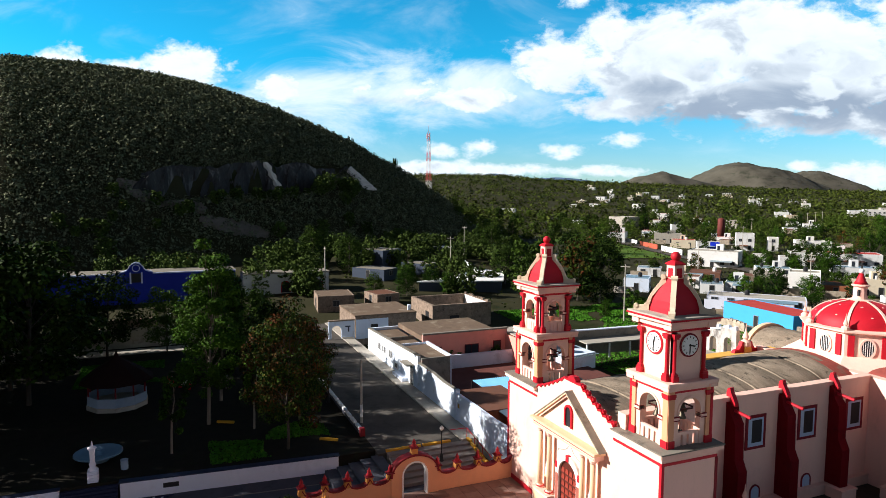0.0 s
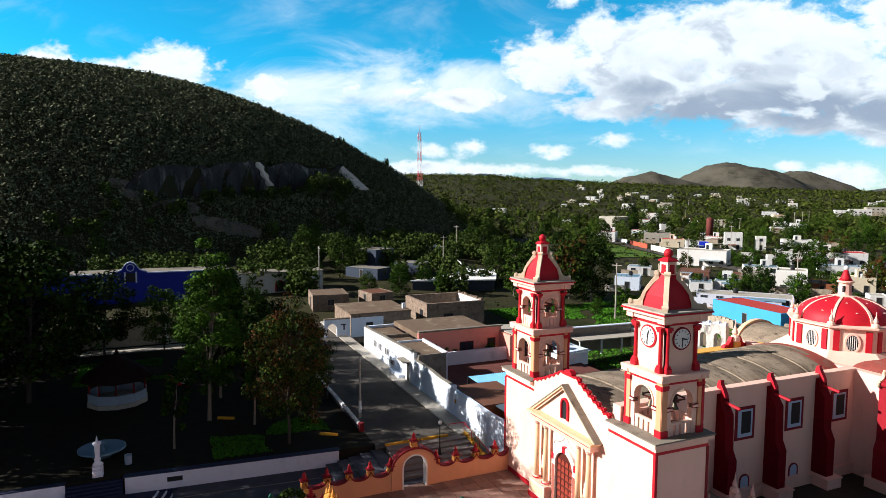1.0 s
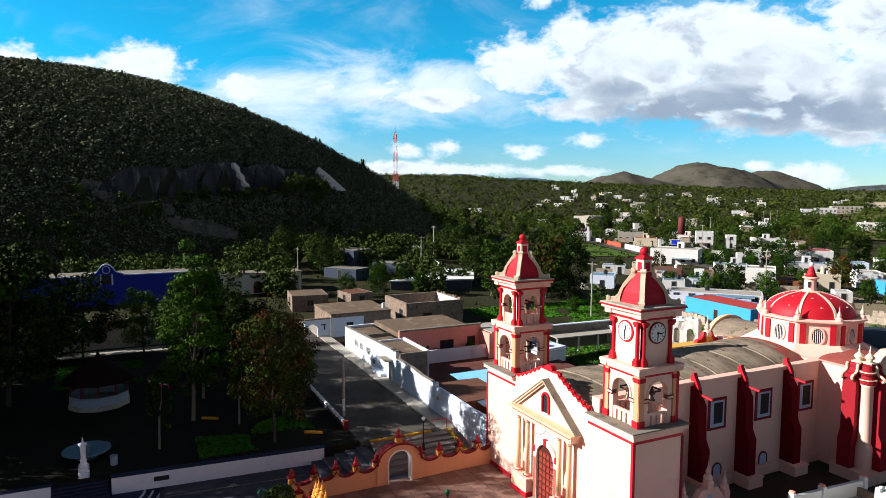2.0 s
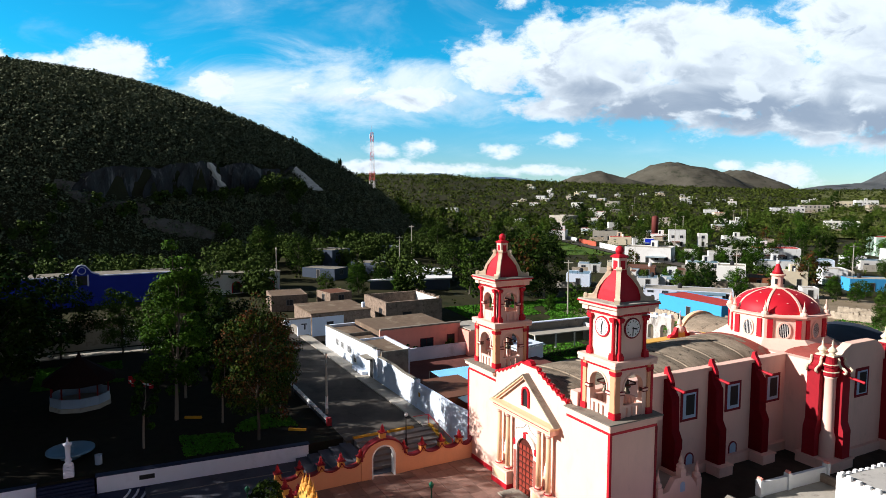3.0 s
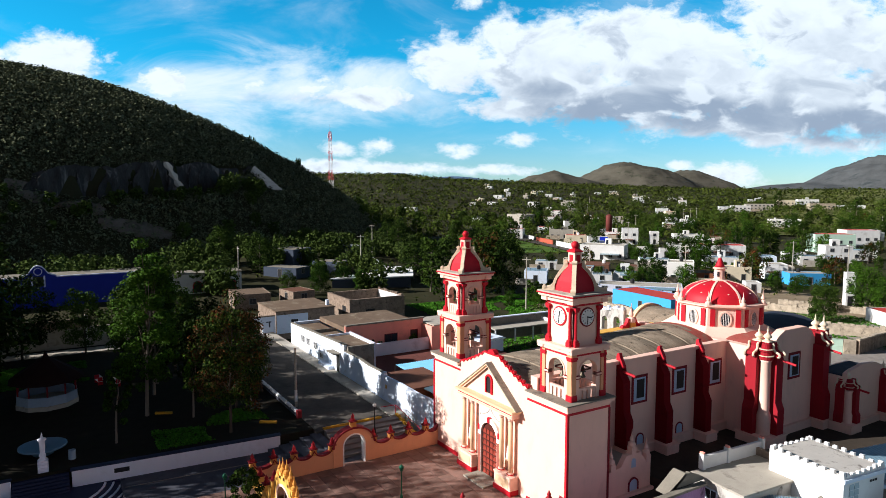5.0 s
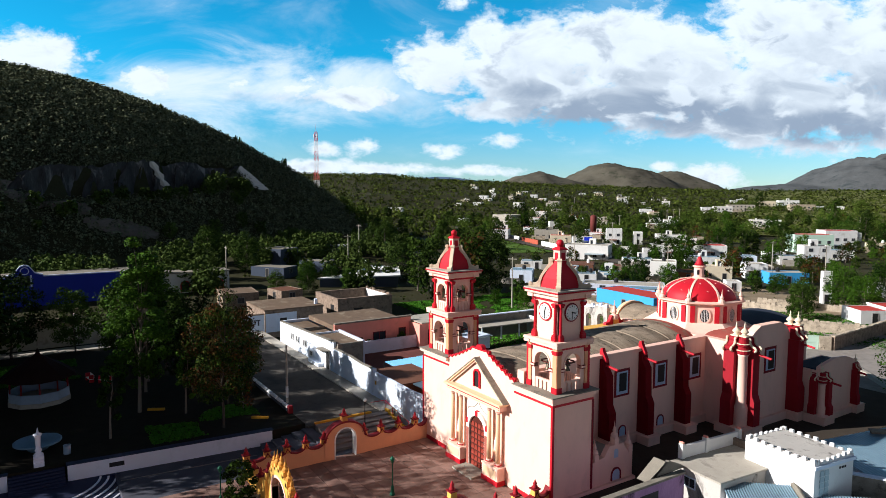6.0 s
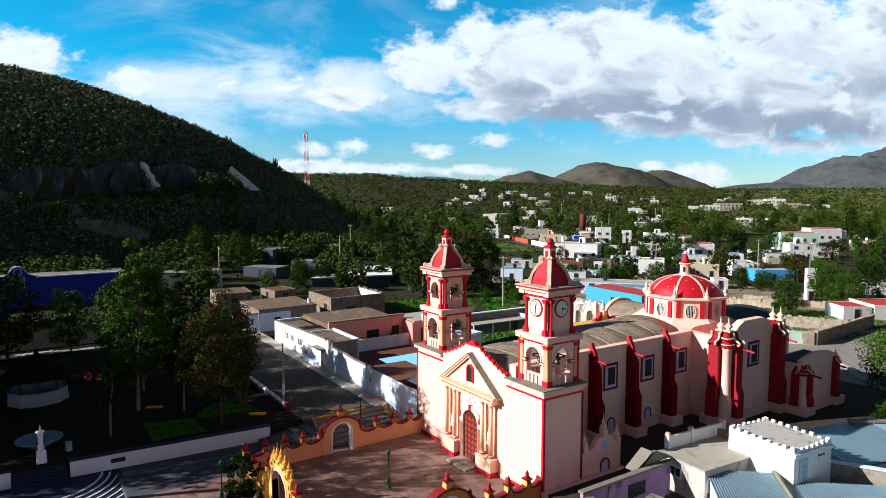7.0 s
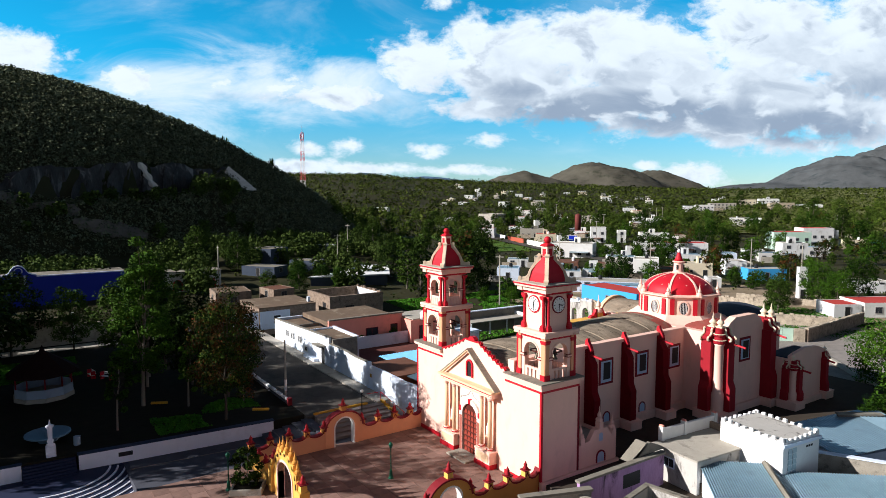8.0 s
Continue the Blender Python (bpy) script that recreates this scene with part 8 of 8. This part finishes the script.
place_copies(near_a, on_land([(-19.4, 122.8, 0.95), (-20.9, 107.8, 0.95), (-16.1, 105.3, 0.8), (12.6, 54.6, 0.95), (16.9, 51.0, 0.75), (18.7, 38.5, 0.55), (19.5, 45.0, 0.85), (-57.9, 53.7, 0.4), (-63.0, 50.0, 0.35), (-100.9, 29.2, 0.5), (-95.4, 31.2, 0.5), (-95.3, 21.1, 0.7)]), 11)
place_copies(town_a, on_land([(-68.1, 101.4, 0.72), (-60.5, 104.0, 0.6), (-87.0, 141.7, 0.62), (-103.3, 138.9, 0.7), (-95.0, 141.0, 0.6), (-48.6, 198.2, 0.95)] + scatter(51, 34, 210, 420, 0.08, 0.8, 0.5, 0.95) + scatter(61, 26, 140, 250, 0.22, 0.72, 0.34, 0.52, 8.0)), 16)
place_copies(near_b, on_land([(-77.3, 59.3, 1.35), (-87.2, 61.4, 1.3), (-107.5, 52.1, 0.95), (-25.5, 100.1, 0.6), (-20.2, 90.3, 0.7), (-95.4, 13.7, 0.5), (-173.5, 77.2, 0.9), (-156.7, 73.1, 1.1), (-142.3, 9.7, 1.0), (-127.6, 16.4, 0.95), (22.5, 42.0, 0.6), (24.0, 47.0, 0.8)]), 12)
place_copies(town_b, on_land([(-110.4, 102.5, 0.45), (-69.2, 160.1, 0.46), (-66.0, 146.0, 0.5), (-118.0, 96.0, 0.5)] + scatter(52, 34, 210, 460, -0.1, 0.8, 0.5, 0.9) + scatter(62, 30, 150, 270, 0.20, 0.72, 0.32, 0.5, 8.0)), 17)
place_copies(town_c, on_land([(-87.6, 45.6, 1.05), (-76.8, 42.8, 1.1), (-138.9, 176.2, 0.8), (-203, 197, 0.8), (-281, 239, 1.2), (-160, 387, 1.5), (-112, 318, 1.2), (-306, 546, 1.4), (-229.8, 121.5, 0.9)] + scatter(53, 26, 220, 460, -0.1, 0.8, 0.5, 0.9)), 13)
place_copies(town_d, on_land([(-59.9, 128.5, 1.0), (-81.0, 56.0, 1.6), (-43.8, 139.6, 0.9)] + scatter(54, 12, 210, 450, 0.05, 0.75, 0.6, 0.9)), 14)
HILL_WOOD = leaf_material("hill_wood_leaves", (0.010, 0.022, 0.005), (0.085, 0.125, 0.026), 0.2)


def wood(name, label, seed, spots, mat):
    """Countless trees of a slope joined in one mesh: many leaf clumps round each stem."""
    rng = np.random.default_rng(seed)
    centres, radii = [], []
    for x, y, z, s in spots:
        high, wide = 8.5 * s, 8.0 * s
        for i in range(26):
            t = (i + 0.5) / 26
            a = 2.399 * i + rng.random()
            r = wide * 0.5 * (0.3 + 0.7 * math.sin(math.pi * (0.1 + 0.8 * t))) * (0.4 + 0.6 * rng.random())
            centres.append((x + r * math.cos(a), y + r * math.sin(a), z + high * (0.08 + 0.9 * t)))
            radii.append(wide * (0.12 + 0.08 * rng.random()))
    tagged(new(name, quad_mesh(name, leaves(rng, centres, radii, 20, 0.66), mat)), label, "trees", "", "stuff")


random.seed(77)
shelf = [(*from_eye(quarry_line(s) - random.uniform(14, 30), s), random.uniform(0.3, 0.5)) for s in (random.uniform(-120, -76) for _ in range(30))]
wood("hillside_wood", "dark trees on the foot of the hill", 15, on_land(scatter(55, 70, 140, 178, -0.70, -0.32, 0.45, 0.95) + scatter(56, 60, 178, 205, -0.55, -0.10, 0.4, 0.8) + scatter(57, 10, 150, 178, -0.2, -0.05, 0.4, 0.7) + scatter(60, 60, 205, 252, -0.34, -0.03, 0.45, 0.8) + shelf), HILL_WOOD)


VALLEY_WOOD = leaf_material("valley_wood_leaves", (0.005, 0.014, 0.003), (0.085, 0.130, 0.018), 0.12)
wood("valley_wood", "dense green trees behind the town", 25, on_land(scatter(58, 150, 310, 640, 0.10, 0.78, 0.6, 1.15, 9.0) + scatter(59, 60, 260, 520, -0.12, 0.16, 0.5, 0.95, 9.0)), VALLEY_WOOD)


def scrub(name, label, seed, count, sampler, size, spread, per, mat):
    """Countless bushes as one mesh, each a heap of leaf quads."""
    rng = np.random.default_rng(seed)
    spots = sampler(rng, count)
    z = np.array([land(x, y) for x, y in spots])
    s = size * (0.5 + 1.1 * rng.random(len(spots)) ** 2)
    away = np.hypot(spots[:, 0], spots[:, 1])
    s = s * (1 + away / 1300) * (np.clip(away / 420, 0.3, 1.0) if size > 1.5 else 1.0)
    c = np.column_stack([spots, z + s * 0.35])
    quads = leaves(rng, c, s, per, 1.0, 0.95, 0.0, 0.25, 0.3)
    k = np.repeat(s, per)[:, None, None] * spread
    mid = quads.mean(axis=1, keepdims=True)
    quads = mid + (quads - mid) * k
    tagged(new(name, quad_mesh(name, quads, mat)), label, "scrub", "", "stuff")


def on_hill(rng, n):
    out = []
    while len(out) < n:
        depth, side = rng.uniform(115, 350), rng.uniform(-330, -2)
        if depth < 140 or side / depth < -0.86 or depth > 284 + 0.262 * (side + 200):
            continue
        h = hill_height(depth, side)
        if h < 1.5 or (-114 < side < -73 and -3 < depth - quarry_line(side) < 3):
            continue
        out.append(from_eye(depth, side))
    return np.array(out)


def in_valley(rng, n):
    out = []
    while len(out) < n:
        depth = 130 * (1900 / 130) ** (rng.random() ** 0.75)
        side = depth * rng.uniform(-0.28, 0.85)
        x, y = from_eye(depth, side)
        if math.hypot(x, y - 15) < 66 or (-75 < x < -8 and -20 < y < 30):
            continue
        if hill_height(depth, side) > 2:
            continue
        if depth < 330 and (rng.random() < 0.75 or any(math.hypot(x - a, y - b) < 9 for a, b in taken)):
            continue
        out.append((x, y))
    return np.array(out)


scrub("hill_scrub", "grey-green thorn scrub covering the hillside", 61, 27000, on_hill, 1.05, 0.50, 12, SCRUB)
scrub("valley_scrub", "green brush and low trees filling the valley", 62, 24000, in_valley, 2.0, 0.6, 9, LEAF_VALLEY)


def tall_cactus(x, y, s):
    z = land(x, y)
    ob = thing("cactus", (x, y, z), "tall branching cactus on the crest", "cactus", "crest cacti")
    bm = bmesh.new()
    tube(bm, [(0, 0, -1), (0, 0, 3 * s), (0.1, 0, 6.0 * s)], [0.35, 0.35, 0.22], 6)
    part("stem", bm, LEAF_DARK, ob)
    for dx, h in ((1.0, 5.2), (-0.9, 4.6), (0.2, 5.8)):
        part("arm", tube(bmesh.new(), [(0, 0, 1.6 * s), (dx, dx * 0.4, 2.0 * s), (dx, dx * 0.4, h * s)], [0.3, 0.3, 0.2], 6), LEAF_DARK, ob)


for depth, side, s in ((305, -86, 0.6), (306, -84.5, 0.6), (312, -66, 0.8), (312.5, -65, 0.9), (313, -63.5, 0.5), (293, -115, 0.5), (272, -160, 0.5), (255, -185, 0.5)):
    tall_cactus(*from_eye(depth, side), s)

# grass of the park lawns and the fields
def grass(name, label, seed, n, area, size, bare=-0.12):
    rng = np.random.default_rng(seed)
    x = rng.uniform(area[0], area[1], n)
    y = rng.uniform(area[2], area[3], n)
    mask = np.array([noise.noise(Vector((a * 0.16, b * 0.16, seed))) for a, b in zip(x, y)]) > bare
    x, y = x[mask], y[mask]
    z = np.full(len(x), area[4]) if len(area) > 4 else np.array([land(a, b) for a, b in zip(x, y)])
    quads = leaves(rng, np.column_stack([x, y, z + size * 0.3]), np.full(len(x), size * 0.6), 2, size)
    tagged(new(name, quad_mesh(name, quads, GRASS)), label, "grass", "", "stuff")


grass("grass", "green lawn patches in the shaded park", 71, 6000, (-27, -18.5, -24, -13, STREET + 0.05), 0.2, 0.12)
grass("grass", "green lawn beside the bandstand", 74, 7000, (-58, -47, -38, -28, STREET + 0.05), 0.2, -0.3)
grass("field_grass", "bright green grass on the open plots", 72, 30000, (-75, -20, 32, 66), 0.30)
grass("field_grass", "bright green grass behind the church", 73, 13000, (-30, 5, 72, 100), 0.32)

# ---- paving of the square, laid in panels ----
slab_mesh = bpy.data.meshes.new("paver")
bm = B(-0.622, 0.622, -0.622, 0.622, -0.03, 0.008, 0.006)
bmesh.ops.recalc_face_normals(bm, faces=bm.faces)
bm.to_mesh(slab_mesh)
bm.free()
slab_mesh.materials.append(PAVING)
plaza_ob = bpy.data.objects["plaza"]
for i in range(14):
    for j in range(21):
        x, y = -8.2 + 1.26 * i, -0.75 - 1.26 * j
        if -17.4 > y > -18.6:
            continue
        paver = new("paver", slab_mesh)
        paver.parent = plaza_ob
        paver.location = (x, y, GROUND)
